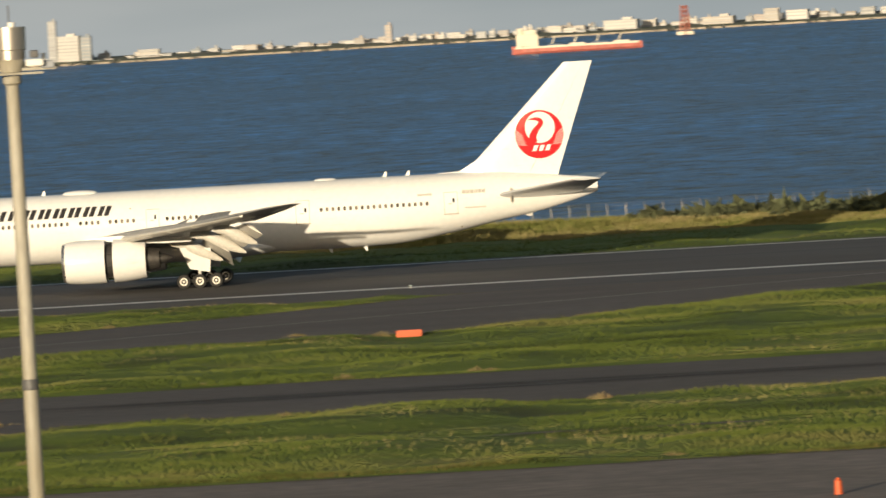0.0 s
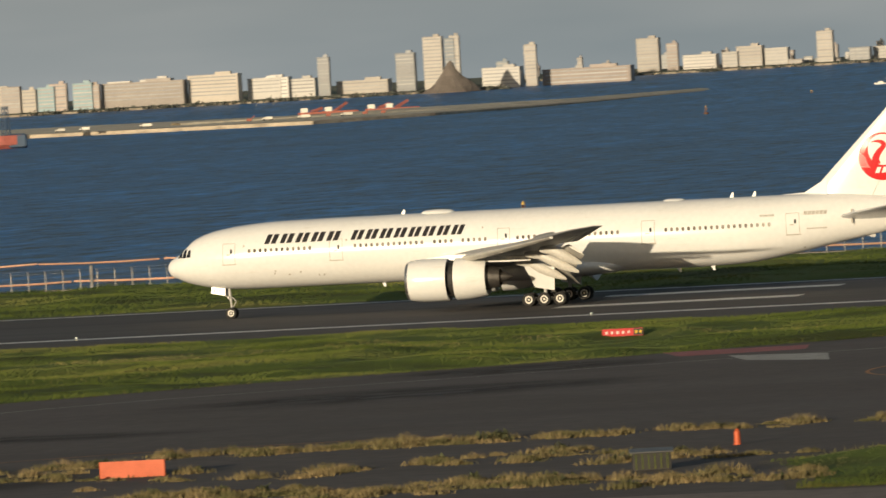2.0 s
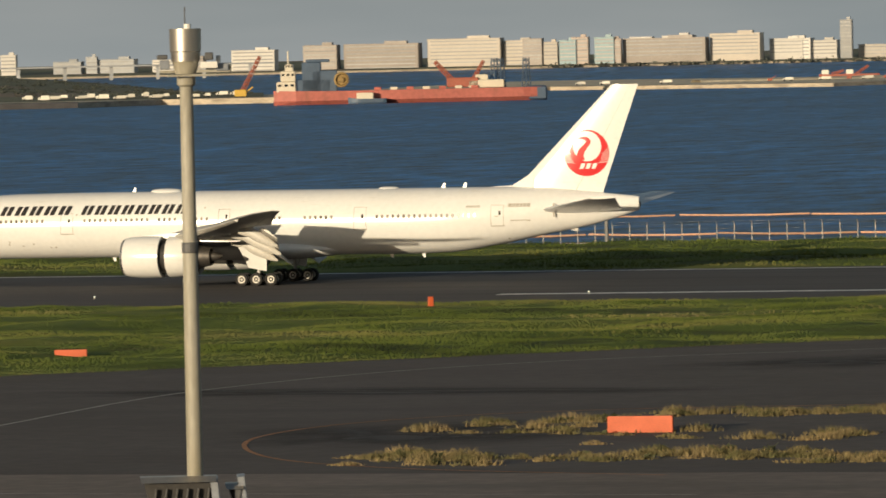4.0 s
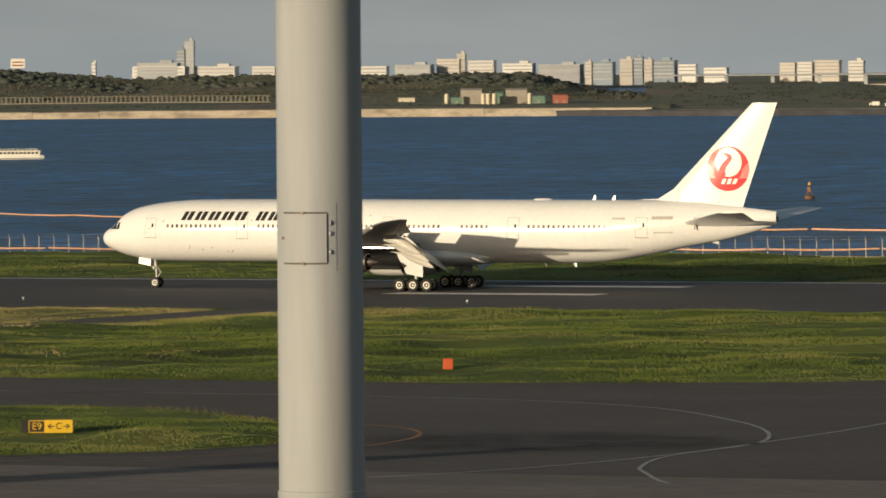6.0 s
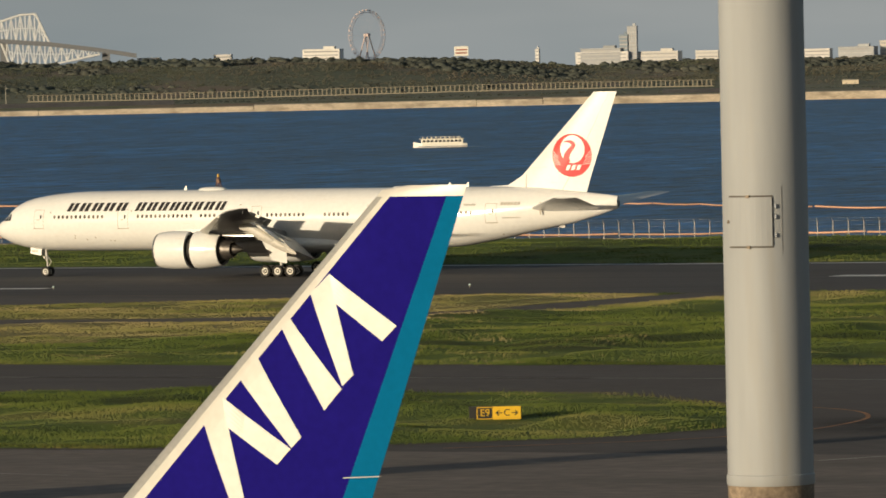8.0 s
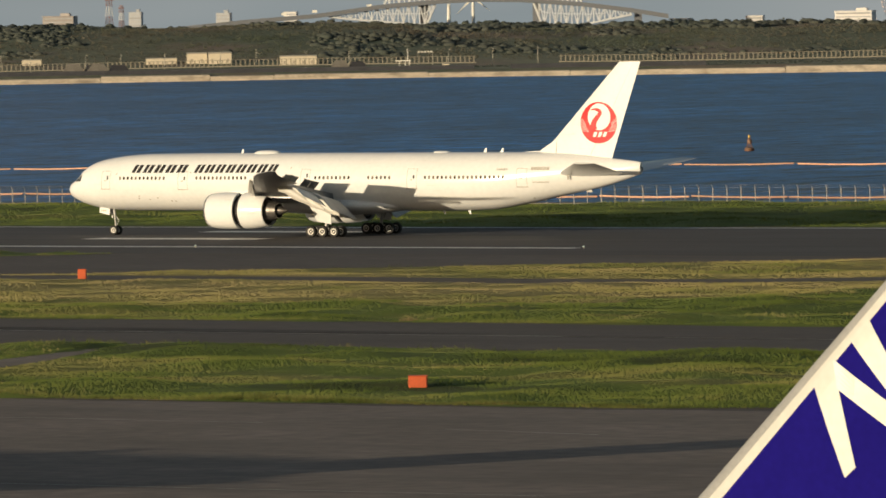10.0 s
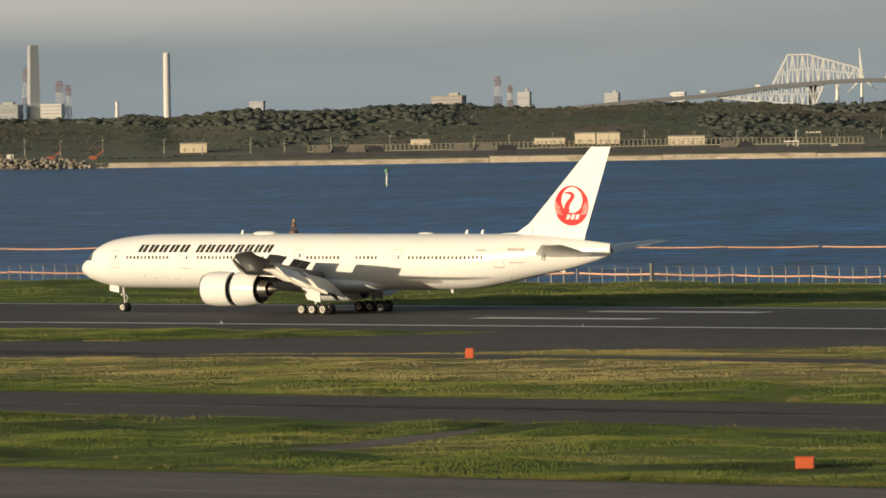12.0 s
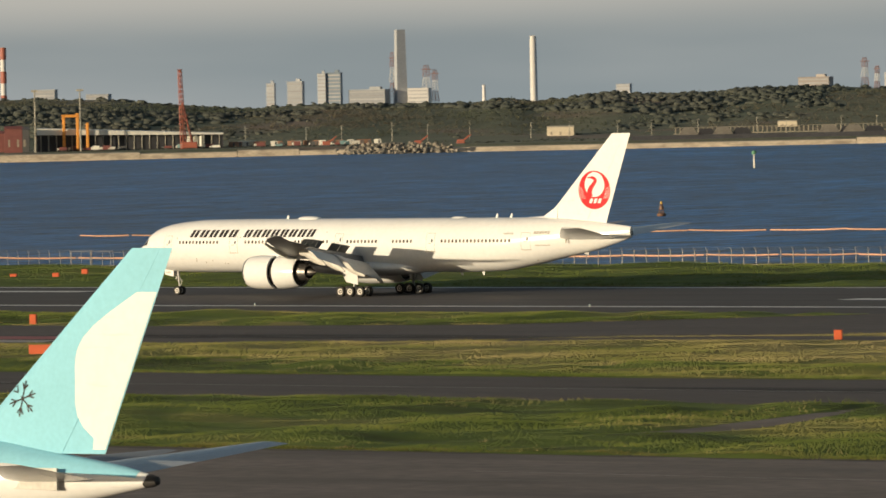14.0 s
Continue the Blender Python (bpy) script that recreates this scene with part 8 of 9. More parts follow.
def chimney(az, w, z0, z1, label, style="w", square=False, bands=0):
    o = thing("chimney", label, "chimney", at=facing(az, 4440, z0 - 4, 20 if square else 0))
    h = z1 - z0 + 4
    if square:
        part("shaft", Shape().loft([[(-w * 0.5, -w * 0.4, 0), (w * 0.5, -w * 0.4, 0), (w * 0.5, w * 0.4, 0), (-w * 0.5, w * 0.4, 0)], [(-w * 0.4, -w * 0.3, h), (w * 0.36, -w * 0.3, h), (w * 0.36, w * 0.3, h), (-w * 0.4, w * 0.3, h)]]), FACADE["grey"], o)
    else:
        part("shaft", Shape().lathe([(0, w * 0.52), (h * 0.95, w * 0.46), (h, w * 0.42), (h, 0.01)], axis="z", n=20), FACADE["white"], o, "", 40)
    part("rim", Shape().box((0, 0, h + 0.2), (w * 0.7, w * 0.5, 0.5), bevel=0.1), FACADE["grey"], o)
    for k in range(bands):
        part("red_band", Shape().lathe([(h * (1 - k * 0.34) - h * 0.17, w * 0.56), (h * (1 - k * 0.34), w * 0.54)], axis="z", n=20), CRANE_RED, o, "red painted band")


chimney(37.59, 4.6, 18, 62.7, "tall slender pale chimney behind the hills")
chimney(38.68, 7.4, 18, 68.2, "broad tapering concrete chimney behind the hills", square=True)
chimney(41.93, 3.6, 22, 62.3, "red and white banded chimney behind the hills", bands=3)
chimney(38.0, 2.4, 20, 32.2, "short pale chimney behind the trees")


TOWER_RED = material("dull_tower_red", (0.26, 0.15, 0.13), 0.7, var=0.1)


def pylon_mast(az, w, z0, z1):
    o = thing("lattice_tower", "red and white lattice tower on the skyline", "tower", group="lattice towers", at=facing(az, 4445, z0 - 4))
    h = z1 - z0 + 4
    for k in range(4):
        tagged(part("section", lattice((0, 0, h * k / 4), (0, 0, h * (k + 1) / 4), w * (1 - 0.12 * k), 0.2, 4), TOWER_RED if k % 2 else FACADE["white"], o), "", "", "", "stuff")
    part("platform", Shape().box((0, 0, h * 0.9), (w * 1.3, w * 1.3, 0.5)), TOWER_RED, o)


for az, w, z0, z1 in ((38.74, 4.6, 20, 54.6), (38.47, 5.0, 20, 46), (38.40, 4, 20, 43), (34.88, 4.4, 24, 44.9), (34.78, 3.2, 24, 39.4)):
    pylon_mast(az, w, z0, z1)


def bridge():
    """Twin-truss road bridge behind the hills."""
    steel = material("bridge_steel", (0.66, 0.67, 0.67), 0.6, var=0.1)
    dark = material("bridge_deck", (0.16, 0.17, 0.185), 0.7, var=0.1)
    o = thing("truss_bridge", "long pale steel truss bridge rising behind the hills", "bridge")
    d = 4350

    def P(az, z, back=0.0):
        return polar(az, d + back, z)
    deck = [(34.6, 22), (33.79, 27.5), (33.187, 30.6), (32.63, 35.9), (32.167, 38.4), (31.86, 39.2), (31.52, 38.6), (31.01, 35.3), (30.60, 31.0), (30.3, 27)]
    for (a0, z0), (a1, z1) in zip(deck, deck[1:]):
        part("deck", Shape().loft([[P(a0, z0 - 1.7, -3), P(a0, z0 + 1.0, -3), P(a0, z0 + 1.0, 14), P(a0, z0 - 1.7, 14)], [P(a1, z1 - 1.7, -3), P(a1, z1 + 1.0, -3), P(a1, z1 + 1.0, 14), P(a1, z1 - 1.7, 14)]]), dark, o, "grey road deck")

    def deck_z(az):
        xs, zs = zip(*reversed(deck))
        return float(np.interp(az, xs, zs))

    def truss(chord, n):
        """One half truss between the deck and a chord, in two planes tied across the top."""
        ca, cz = zip(*sorted(chord))
        ks = np.linspace(chord[0][0], chord[-1][0], n + 1)
        def member(name, p0, p1, r):
            part(name, Shape().tube(p0, p1, r, n=5), steel, o)

        for back in (0.0, 11.0):
            for (a0, z0), (a1, z1) in zip(chord, chord[1:]):
                member("chord", P(a0, z0, back), P(a1, z1, back), 0.75)
            for i in range(1, n):
                a, b = ks[i], ks[i + 1]
                z, z2 = float(np.interp(a, ca, cz)), float(np.interp(b, ca, cz))
                member("post", P(a, deck_z(a), back), P(a, z, back), 0.42)
                lo, hi = ((a, deck_z(a)), (b, z2)) if i % 2 else ((a, z), (b, deck_z(b)))
                member("diagonal", P(*lo, back), P(*hi, back), 0.36)
                if abs(z - deck_z(a)) > 9:
                    member("rail", P(a, (z + deck_z(a)) / 2, back), P(b, (z2 + deck_z(b)) / 2, back), 0.25)
        for i in range(0, n + 1, 2):
            z = float(np.interp(ks[i], ca, cz))
            member("cross_tie", P(ks[i], z, 0), P(ks[i], z, 11), 0.3)

    truss([(32.63, 36.4), (32.50, 55.2), (32.338, 55.4), (31.934, 46.7), (31.88, 40.0)], 18)
    truss([(33.08, 29.5), (32.85, 27.5), (32.63, 26.0), (32.285, 23.5), (32.21, 36.0)], 20)
    truss([(31.704, 39.8), (31.675, 44.6), (31.518, 47.1), (31.239, 53.6), (31.119, 54.0), (31.012, 36.2)], 18)
    truss([(31.405, 36.5), (31.338, 23.0), (31.1, 22.0), (30.97, 22.5), (30.6, 28.0)], 18)
    for a, zb in ((32.3, 12), (31.38, 12), (33.6, 12), (30.55, 12)):
        part("pier", Shape().box((*P(a, (deck_z(a) + zb) / 2 - 2, 6).to_tuple()[:2], (deck_z(a) + zb) / 2 - 1), (5, 5, deck_z(a) - zb), (0, 0, a)), dark, o)
    for az, z in ((33.2, 32.6), (33.45, 31.2), (32.75, 35.6)):
        part("vehicle", Shape().box((*P(az, 0, 3).to_tuple()[:2], z + 0.6), (3.0, 2, 1.5), (0, 0, az)), BOAT_WHITE, o)


bridge()
t = thing("wind_turbine", "white wind turbine behind the hills", "turbine", at=facing(31.90, 4410, 14))
part("tower", Shape().tube((0, 0, 0), (0, 0, 26.5), 1.3, 0.8, n=10), BOAT_WHITE, t)
for tx, tz in ((-1.6, 45.8), (10.2, 18.3), (-10.6, 16.0)):
    ex, ez = tx * 0.06, (tz - 26.5) * 0.06
    part("blade", Shape().loft([[(-ez - ex, -1.6, 26.5 + ex - ez), (ez - ex, -1.6, 26.5 - ex - ez), (ez - ex, -1.2, 26.5 - ex - ez), (-ez - ex, -1.2, 26.5 + ex - ez)],
                                [(tx - 0.15, -1.5, tz), (tx + 0.15, -1.5, tz), (tx + 0.15, -1.3, tz), (tx - 0.15, -1.3, tz)]]), BOAT_WHITE, t)
part("nacelle", Shape().box((0, 0.4, 26.5), (1.7, 4, 1.7), bevel=0.2), BOAT_WHITE, t)
t = thing("wind_turbine", "white turbine tower behind the hills", "turbine", at=facing(32.10, 4410, 14))
part("tower", Shape().tube((0, 0, 0), (0, 0, 22), 1.8, 0.9, n=10), BOAT_WHITE, t)
part("nacelle", Shape().box((0, 0, 22), (2, 4, 1.4), bevel=0.2), BOAT_WHITE, t)


def big_wheel():
    o = thing("ferris_wheel", "slender pinkish ferris wheel behind the hills", "ferris wheel", at=facing(28.41, 4460, 36.5, 46))
    steel = material("wheel_steel", (0.62, 0.50, 0.47), 0.6, var=0.1)
    for y in (-1.2, 1.2):
        s = Shape()
        for r in (15.8, 14.6):
            n = 48
            for k in range(n):
                a, b = math.tau * k / n, math.tau * (k + 1) / n
                s.tube((r * math.cos(a), y, r * math.sin(a)), (r * math.cos(b), y, r * math.sin(b)), 0.13, n=4)
        part("rim", s, steel, o)
    for k in range(24):
        a = math.tau * k / 24
        part("spoke", Shape().tube((0, 0, 0), (14.6 * math.cos(a), 0, 14.6 * math.sin(a)), 0.035, n=4), steel, o)
    for k in range(32):
        a = math.tau * k / 32
        part("cabin", Shape().box((16.1 * math.cos(a), 0, 16.1 * math.sin(a)), (0.7, 1.2, 0.8), bevel=0.1), steel, o)
    part("hub", Shape().tube((0, -2, 0), (0, 2, 0), 1.1, n=12), steel, o)
    for x in (-7, 7):
        for y in (-4, 4):
            part("leg", Shape().tube((0, y * 0.4, 0), (x, y, -24), 0.4, n=6), steel, o)


big_wheel()
o = thing("billboard", "white roadside board with reddish bars behind the hill", "sign", at=facing(27.64, 4430, 18))
part("board", Shape().box((0, 0, 7), (9, 0.6, 6), bevel=0.1), BOAT_WHITE, o)
for z in (5.8, 7.8):
    part("letter_bar", Shape().box((0, -0.34, z), (7, 0.05, 0.9)), CRANE_RED, o)
for x in (-3, 3):
    part("leg", Shape().box((x, 0, 2), (0.5, 0.5, 5)), ZINC, o)
# stepped rock mountain of the resort and tree belt of the far coast
ROCK_BROWN = material("brown_rock", (0.17, 0.145, 0.125), 0.9, var=0.25, scale=0.15, bump=0.5)
bm_rows = []
for k, (dz, rr) in enumerate(((6, 19), (10, 14), (14, 10), (17, 6.4), (20, 4.4), (22.5, 3.0), (25, 1.6), (26.5, 0.5))):
    bm_rows.append([(rr * math.cos(a) * (1 + 0.18 * math.sin(3 * a + k)), rr * 0.6 * math.sin(a), dz) for a in [j * math.tau / 18 for j in range(18)]])
tagged(part("rock_mountain", Shape().loft(bm_rows), ROCK_BROWN, None, "", at=facing(12.88, 4470, 0)), "brown artificial rock mountain on the far coast", "mountain")
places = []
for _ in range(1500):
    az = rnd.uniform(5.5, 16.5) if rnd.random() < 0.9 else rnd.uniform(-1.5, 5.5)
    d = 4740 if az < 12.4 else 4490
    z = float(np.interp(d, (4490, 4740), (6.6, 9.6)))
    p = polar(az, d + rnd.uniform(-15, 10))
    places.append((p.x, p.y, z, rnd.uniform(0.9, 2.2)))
clumps("coast_trees", places, CLUMP_HAZED, "tree belt along the far coast, paled for haze", 10, 5)
def coast_row(dd, z):
    rows_ = []
    for a in np.linspace(-6, 23, 90):
        base = 4730 if a < 12.3 else 4480
        rows_.append(polar(a, base + dd, SEA + (base - 3600) * 0.0118 + z) if dd < 100 else polar(a, 4860, 14))
    return rows_


tagged(part("far_coast_wall", Shape().loft([coast_row(0, -0.5), coast_row(2, 1.3)], closed=False), WALL_CONCRETE), "pale sea wall of the far coast", "", "", "structure")
tagged(part("far_coast_ground", Shape().loft([coast_row(2, 1.3), coast_row(6, 1.6), coast_row(130, 0)], closed=False), SCRUB), "dark low coast across the bay", "", "", "structure")
viaduct = thing("long_viaduct", "low road viaduct over the water with white piers", "bridge")
part("deck", Shape().loft([[polar(a, 4390, 13.6) for a in np.linspace(18.6, 22.4, 20)], [polar(a, 4390, 14.6) for a in np.linspace(18.6, 22.4, 20)], [polar(a, 4400, 14.6) for a in np.linspace(18.6, 22.4, 20)]], closed=False), FACADE["grey"], viaduct)
for k in range(10):
    p = polar(18.8 + 0.38 * k, 4394, 9)
    part("pier", Shape().box((p.x, p.y, 9.0), (2.2, 3, 9.4), (0, 0, 19)), FACADE["grey"], viaduct)


# ---- grass ----
def drift(x, y, size, seed):
    """Smooth random field from 0 to 1 with features of a given size."""
    g = np.random.RandomState(seed).uniform(0, 1, (256, 256))
    u, v = x / size, y / size
    i, j = np.floor(u).astype(int), np.floor(v).astype(int)
    fu, fv = u - i, v - j
    fu, fv = fu * fu * (3 - 2 * fu), fv * fv * (3 - 2 * fv)
    i0, i1, j0, j1 = i % 256, (i + 1) % 256, j % 256, (j + 1) % 256
    return (g[i0, j0] * (1 - fu) + g[i1, j0] * fu) * (1 - fv) + (g[i0, j1] * (1 - fu) + g[i1, j1] * fu) * fv


def near_pavement(x, y):
    """1 well inside the grass, falling to 0 at a pavement edge."""
    k = np.zeros(len(x))
    for dx, dy in ((0, 0), (2.6, 0), (-2.6, 0), (0, 2.6), (0, -2.6), (5, 0), (-5, 0), (0, 5), (0, -5)):
        k += on_grass(x + dx, y + dy)
    return np.clip((k - 4.5) / 4.5, 0, 1)


CLEARED = [(-108, 385), (-179.5, 484.6), (-425.6, 479), (-27, 504.5), (-112.4, 548), (-196.6, 378.8), (-232.3, 366), (-209, 466.4), (-366, 520), (-487, 546), (-84.3, 571), (-179.2, 573), (-69.5, 474), (-625, 697), (-621, 701), (-622, 708)]


def cleared(x, y):
    """0 on the trimmed ground round a sign or marker, 1 away from it."""
    k = np.ones(len(x))
    for cx, cy in CLEARED:
        t = -cx / cy
        k = np.minimum(k, np.clip(np.hypot((x - cx - 5 * t) / 4.5, (y - cy + 5) / 8.5) - 0.6, 0, 0.4) / 0.4)
    return k


def relief(x, y):
    """Low hummocks of the unrolled ground."""
    f = drift(x, y, 11.0, 301) * 0.55 + drift(x, y, 4.5, 302) * 0.45
    flat = np.where(inside(x, y, DRY_ZONE), 0.45, 1.0)
    return np.clip(f - 0.33, 0, 0.5) * 1.15 * flat * near_pavement(x, y) * cleared(x, y)


def turf(name, x0, x1, y0, y1, step, label):
    """Uneven ground under the grass; it dips under the pavements."""
    nx, ny = int((x1 - x0) / step) + 1, int((y1 - y0) / step) + 1
    gx, gy = np.meshgrid(np.linspace(x0, x1, nx), np.linspace(y0, y1, ny))
    x, y = gx.ravel(), gy.ravel()
    z = np.where(on_grass(x, y), 0.012 + relief(x, y), -0.04)
    idx = np.arange(nx * ny).reshape(ny, nx)
    quads = np.stack([idx[:-1, :-1], idx[:-1, 1:], idx[1:, 1:], idx[1:, :-1]], -1).reshape(-1, 4)
    me = bpy.data.meshes.new(name)
    me.from_pydata(np.stack([x, y, z], 1).tolist(), [], quads.tolist())
    me.polygons.foreach_set("use_smooth", [True] * len(me.polygons))
    me.materials.append(GRASS_GROUND)
    me.materials.append(STRAW_GROUND)
    cx, cy = x[quads].mean(1), y[quads].mean(1)
    me.polygons.foreach_set("material_index", inside(cx + 3 * np.sin(cy * 0.7), cy + 3 * np.sin(cx * 0.6), DRY_ZONE).astype(np.int32))
    tagged(new(name, me), label, "", "", "structure")


def blades(name, n, x0, x1, y0, y1, keep, h0, h1, width, mat, label, seed, lean=0.5):
    """Tufts of grass on the field: stuff."""
    r = np.random.RandomState(seed)
    x, y = r.uniform(x0, x1, n), r.uniform(y0, y1, n)
    ok = keep(x, y)
    x, y = x[ok], y[ok]
    m = len(x)
    a = r.uniform(-0.35, 0.35, m)
    patch = drift(x, y, 9.0, seed) * 0.6 + drift(x, y, 2.6, seed + 50) * 0.4
    h = r.uniform(h0, h1, m) * np.clip(0.25 + 3.0 * (patch - 0.28), 0.25, 1.8)
    h *= 0.35 + 0.65 * cleared(x, y)
    w = width * r.uniform(0.6, 1.3, m)
    dx, dy = np.cos(a) * w / 2, np.sin(a) * w / 2
    lx, ly = r.normal(0, lean, m) * h, r.normal(0, lean, m) * h
    v = np.zeros((m, 3, 3))
    z = relief(x, y)
    v[:, 0] = np.stack([x - dx, y - dy, z], 1)
    v[:, 1] = np.stack([x + dx, y + dy, z], 1)
    v[:, 2] = np.stack([x + lx, y + ly, z + h], 1)
    me = bpy.data.meshes.new(name)
    me.vertices.add(m * 3)
    me.vertices.foreach_set("co", v.ravel())
    me.loops.add(m * 3)
    me.loops.foreach_set("vertex_index", np.arange(m * 3))
    me.polygons.add(m)
    me.polygons.foreach_set("loop_start", np.arange(0, m * 3, 3))
    me.update(calc_edges=True)
    me.materials.append(mat)
    return tagged(new(name, me), label, "", "", "stuff")


def ribbon_outline(line, w):
    left, right = [], []
    for i, p in enumerate(line):
        a, b = Vector(line[max(i - 1, 0)]), Vector(line[min(i + 1, len(line) - 1)])
        d = (b - a).normalized()
        left.append((p[0] - d.y * w / 2, p[1] + d.x * w / 2))
        right.append((p[0] + d.y * w / 2, p[1] - d.x * w / 2))
    return left + right[::-1]


PAVED = [RUNWAY, TAXIWAY, EXIT_NORTH, EXIT_SOUTH, LINK, ribbon_outline(PATH_A, 8.4), PATH_B, ribbon_outline(PATH_C, 1.0)]


def on_grass(x, y):
    ok = (y > 349.3) & (y < 749)
    for p in PAVED:
        ok &= ~inside(x, y, p)
    return ok


def edge_band(poly, width):
    """Points within a band along the outside of a pavement."""
    def test(x, y):
        ok = on_grass(x, y)
        near = np.zeros(len(x), bool)
        for (x0, y0), (x1, y1) in zip(poly, poly[1:] + poly[:1]):
            dx, dy = x1 - x0, y1 - y0
            t = np.clip(((x - x0) * dx + (y - y0) * dy) / (dx * dx + dy * dy + 1e-9), 0, 1)
            near |= np.hypot(x - x0 - t * dx, y - y0 - t * dy) < width
        return ok & near
    return test


def green_mid(x, y):
    return on_grass(x, y) & ~inside(x + 6 * np.sin(y * 0.7), y + 5 * np.sin(x * 0.6), DRY_ZONE)


turf("turf_near", -430, 40, 348.5, 449, 1.3, "uneven grassy ground between taxiway and apron")
turf("turf_mid", -580, 50, 446, 582, 1.3, "uneven grassy ground beside the runway")
turf("turf_far", -710, 70, 661, 749, 2.0, "uneven grassy ground behind the runway")
blades("grass_near", 780000, -420, 30, 348, 450, on_grass, 0.08, 0.17, 0.06, GRASS_BLADE, "rough grass between taxiway and apron", 1, 0.3)
blades("grass_mid", 960000, -560, 40, 447, 582, green_mid, 0.09, 0.18, 0.07, GRASS_BLADE, "rough grass beside the runway", 2, 0.3)
blades("grass_far", 240000, -700, 60, 660, 749, on_grass, 0.08, 0.24, 0.10, GRASS_BLADE, "grass strip behind the runway", 3, 0.3)


def dry_patch(x, y):
    return on_grass(x, y) & (drift(x, y, 16.0, 81) * 0.6 + drift(x, y, 4.0, 82) * 0.4 > 0.65)


blades("dry_grass", 260000, -560, 40, 348, 590, dry_patch, 0.10, 0.24, 0.06, DRY_BLADE, "yellowed grass patches", 4, 0.3)
blades("straw_blades", 420000, -580, -244, 462, 579, lambda x, y: on_grass(x, y) & inside(x + 5 * np.sin(y * 0.7), y + 4 * np.sin(x * 0.6), DRY_ZONE), 0.06, 0.16, 0.07, STRAW_BLADE, "sun-dried yellow grass beside the runway", 5, 0.3)
for i, pv in enumerate((TAXIWAY, EXIT_SOUTH, EXIT_NORTH, LINK)):
    blades("verge_grass", 420000, -560, 40, 349, 582, edge_band(pv, 1.3), 0.10, 0.30, 0.07, VERGE_BLADE, "tall brownish grass along the pavement edge", 10 + i, 0.25)
blades("apron_verge", 40000, -420, 40, 349, 351.5, lambda x, y: on_grass(x, y), 0.10, 0.28, 0.06, VERGE_BLADE, "tall brownish grass along the apron edge", 15, 0.25)


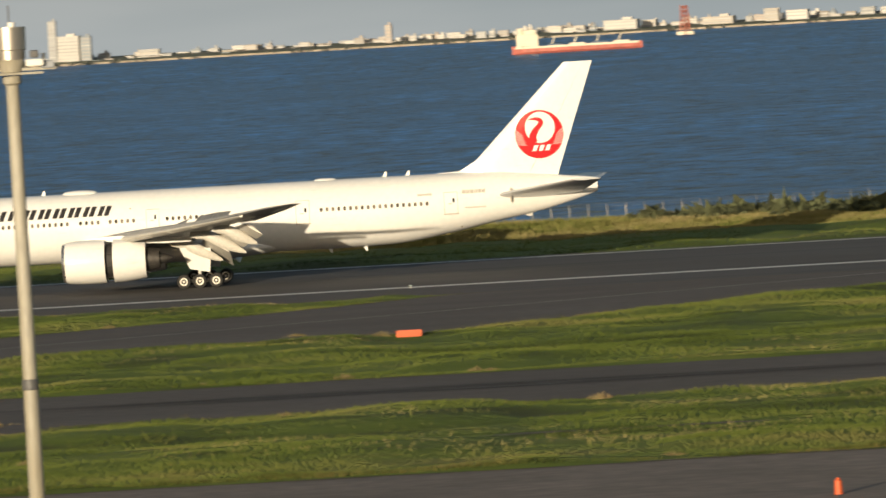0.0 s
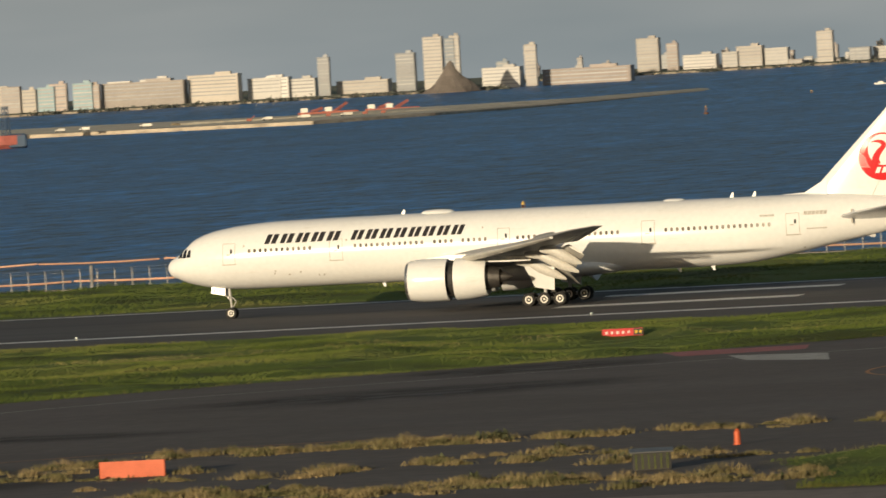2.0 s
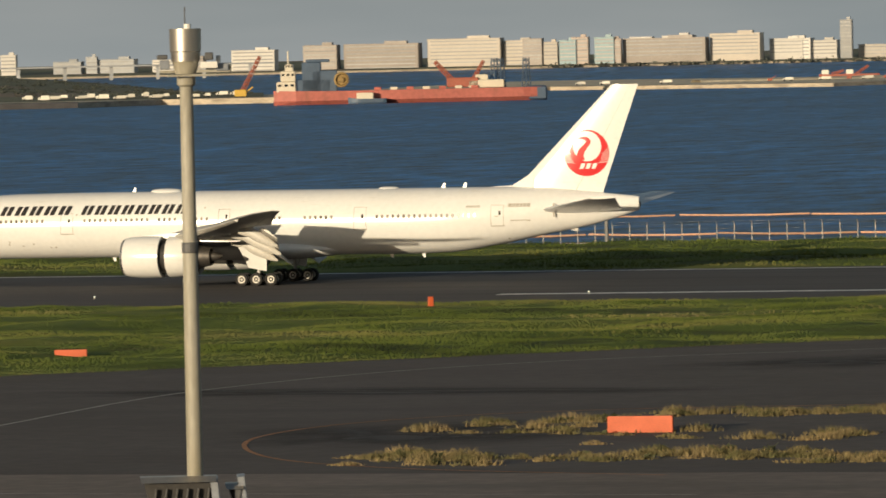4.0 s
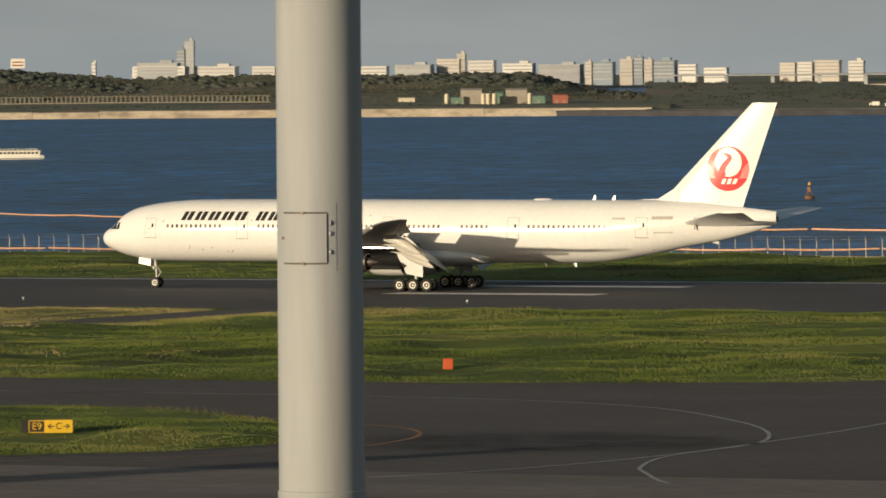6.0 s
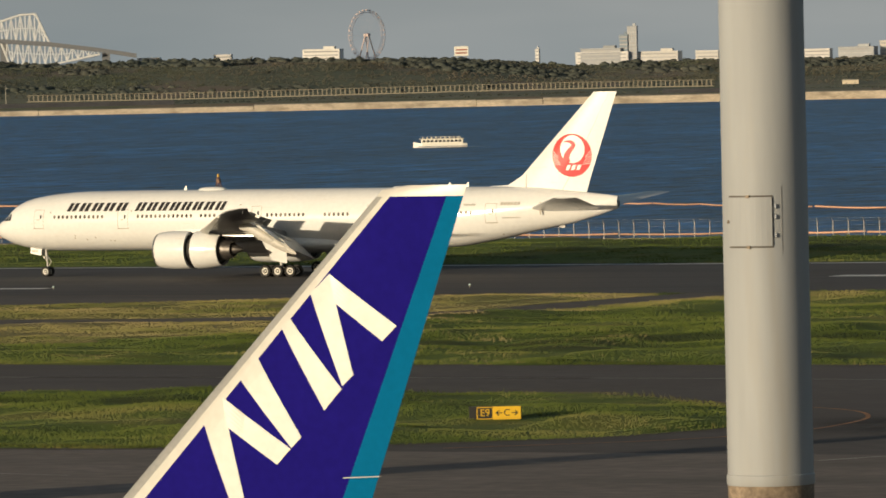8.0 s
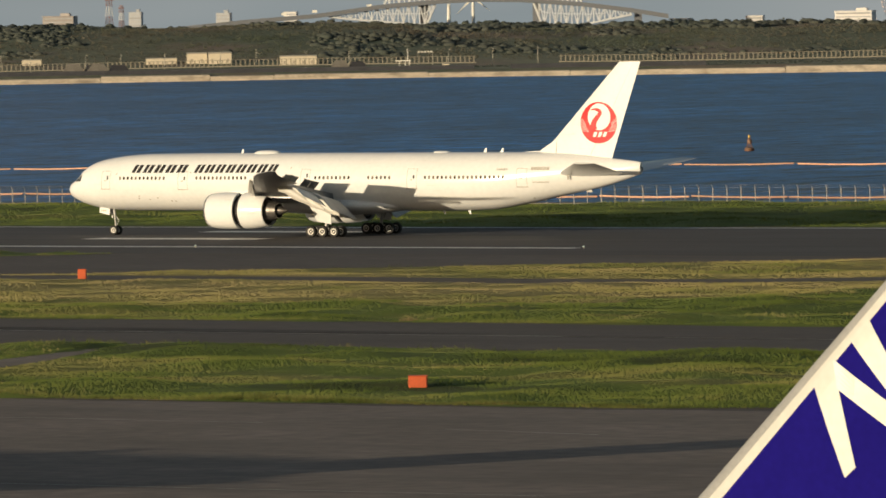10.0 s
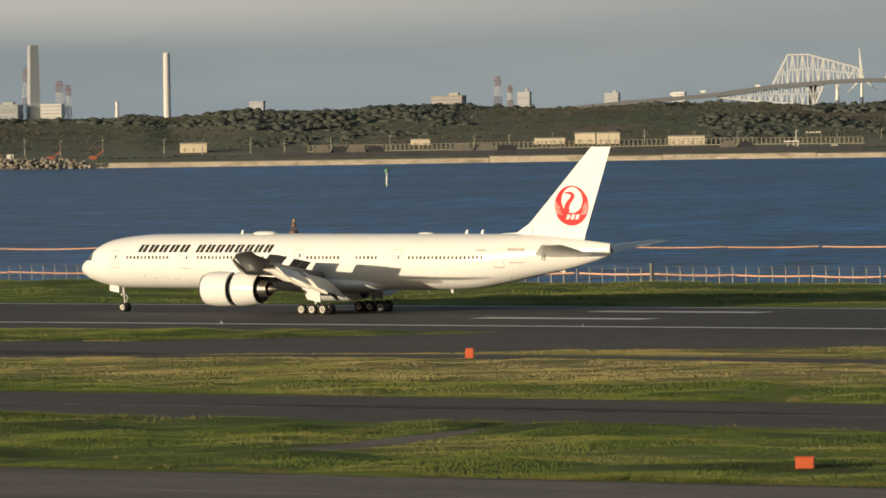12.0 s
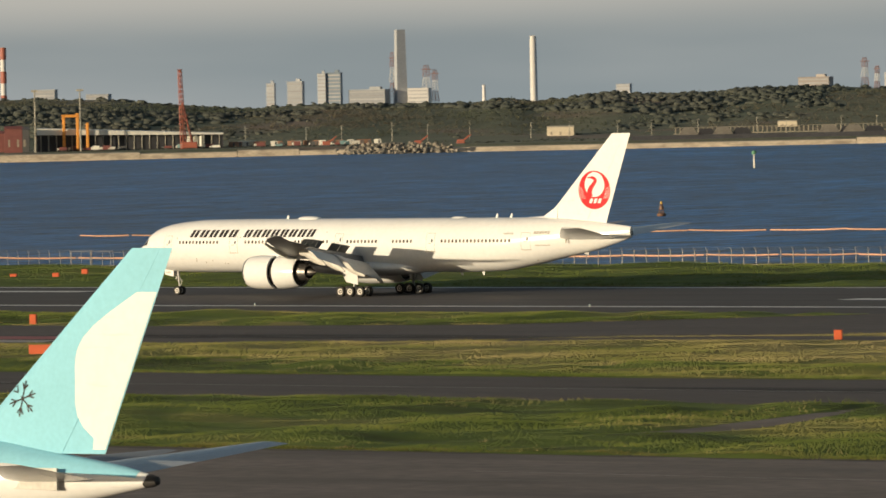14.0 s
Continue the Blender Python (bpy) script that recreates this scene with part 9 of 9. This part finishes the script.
def brush():
    """Tall dry clumps on the old pavement by the link road."""
    r = random.Random(8)
    pts = []

    def add(x, y, s):
        if not inside(np.array([x]), np.array([y]), EXIT_SOUTH)[0]:
            pts.append((x, y, 0.05, s))
    for n, x0, x1, line, sd in ((130, -121, -48, lambda x: 402 + (x + 120) * 0.17 - (6 if x < -112 else 0), 1.5), (55, -122, -68, lambda x: 384 + 3 * math.sin(x * 0.2), 3.0),
                               (120, -118, -64, lambda x: 362 + 2 * math.sin(x * 0.3), 2.5)):
        for _ in range(n):
            x = r.uniform(x0, x1)
            add(x, line(x) + r.gauss(0, sd), r.triangular(0.3, 1.3, 0.6))
    for _ in range(60):
        q = r.random()
        add(float(np.interp(q, (0, 0.35, 1), (-79, -70, -26))) + r.gauss(0, 1.2), float(np.interp(q, (0, 0.35, 1), (466, 492, 512))) + r.gauss(0, 1.2) - 3, r.triangular(0.4, 1.1, 0.6))
    # single tufts along the pavement edges
    for px, py in ((-19.8, 449.2), (-18.8, 448.4), (-29.5, 409.5), (-36, 516), (-10.9, 409), (-5.9, 353), (-37.8, 449.5), (-28.4, 448.5), (-10.3, 451), (-53, 549), (-41, 374), (-246, 409.8), (-285.7, 449), (-284, 449.5), (-287, 352), (-280.6, 358.5)):
        pts.append((px, py, 0.05, r.uniform(0.35, 0.6)))
    rs = np.random.RandomState(4)
    cols = []
    for px, py, _, s in pts:
        k = int(50 + 105 * s)
        ox, oy = rs.normal(0, 0.75 * s, k), rs.normal(0, 0.6 * s, k)
        top = rs.uniform(0.28, 0.68) * min(1.0, 0.4 + 0.6 * s)
        cols.append(np.stack([px + ox, py + oy, top * np.clip(1.1 - 0.35 * np.hypot(ox, oy) / s, 0.35, 1) * rs.uniform(0.35, 1.2, k)], 1))
    xs, ys, h = np.concatenate(cols).T
    m = len(xs)
    a = rs.uniform(-0.8, 0.8, m)
    w = 0.045
    v = np.zeros((m, 3, 3))
    v[:, 0] = np.stack([xs - np.cos(a) * w, ys - np.sin(a) * w, np.zeros(m)], 1)
    v[:, 1] = np.stack([xs + np.cos(a) * w, ys + np.sin(a) * w, np.zeros(m)], 1)
    v[:, 2] = np.stack([xs + rs.normal(0, 0.35, m) * h, ys + rs.normal(0, 0.3, m) * h, h], 1)
    me = bpy.data.meshes.new("dry_brush")
    me.vertices.add(m * 3)
    me.vertices.foreach_set("co", v.ravel())
    me.loops.add(m * 3)
    me.loops.foreach_set("vertex_index", np.arange(m * 3))
    me.polygons.add(m)
    me.polygons.foreach_set("loop_start", np.arange(0, m * 3, 3))
    me.update(calc_edges=True)
    me.materials.append(BRUSH_BLADE)
    tagged(new("dry_brush", me), "tall straw-coloured brush clumps on old pavement", "", "", "stuff")
    clumps("green_shrubs", [(px + 0.5 * s, py + 0.4, 0.05, s * 0.32) for px, py, _, s in pts[::4]], CLUMP, "low green shrubs among dry brush", 40, 6)


brush()
r_ = random.Random(14)
clumps("far_shrubs", [(r_.uniform(-14, 60), r_.uniform(722, 744), 0.1, r_.uniform(0.5, 1.5)) for _ in range(420)], CLUMP, "thick green bushes by the perimeter fence", 40, 7)
blades("tall_far_grass", 120000, -60, 60, 700, 746, on_grass, 0.3, 0.8, 0.3, DRY_BLADE, "tall grass before the perimeter fence", 18)


# ---- motion ----
def motions():
    walk(airliner, [(t, pose(x, 634.3, 0.0)) for t, x in RUN])
    walk(pushed_airliner, [(t, pose(-156.02 + 1.224 * (t - 9.2), 160.4, 0.45)) for t in (0.0, 3.5, 7.0, 10.5, 14.0)])
    walk(tour_boat, [(t, pose(-939.5 - 2.75 * (t - 7.5), 1783.0 - 1.4 * (t - 7.5), SEA, 0, 0, 27)) for t in (0.0, 3.5, 7.0, 10.5, 14.0)])


RUN = [
    (0.0, -89.48),
    (0.5, -110.82),
    (1.0, -132.12),
    (1.5, -152.88),
    (2.0, -173.30),
    (2.2, -181.30),
    (4.3, -262.08),
    (4.5, -269.37),
    (5.0, -287.46),
    (5.5, -305.19),
    (6.0, -322.46),
    (6.5, -339.44),
    (7.0, -356.08),
    (7.5, -372.18),
    (8.0, -388.08),
    (8.5, -403.55),
    (9.0, -418.63),
    (9.2, -424.57),
    (11.3, -483.01),
    (11.5, -488.15),
    (12.0, -500.79),
    (12.5, -513.15),
    (13.0, -525.16),
    (13.5, -536.81),
    (14.0, -548.23),
]
motions()
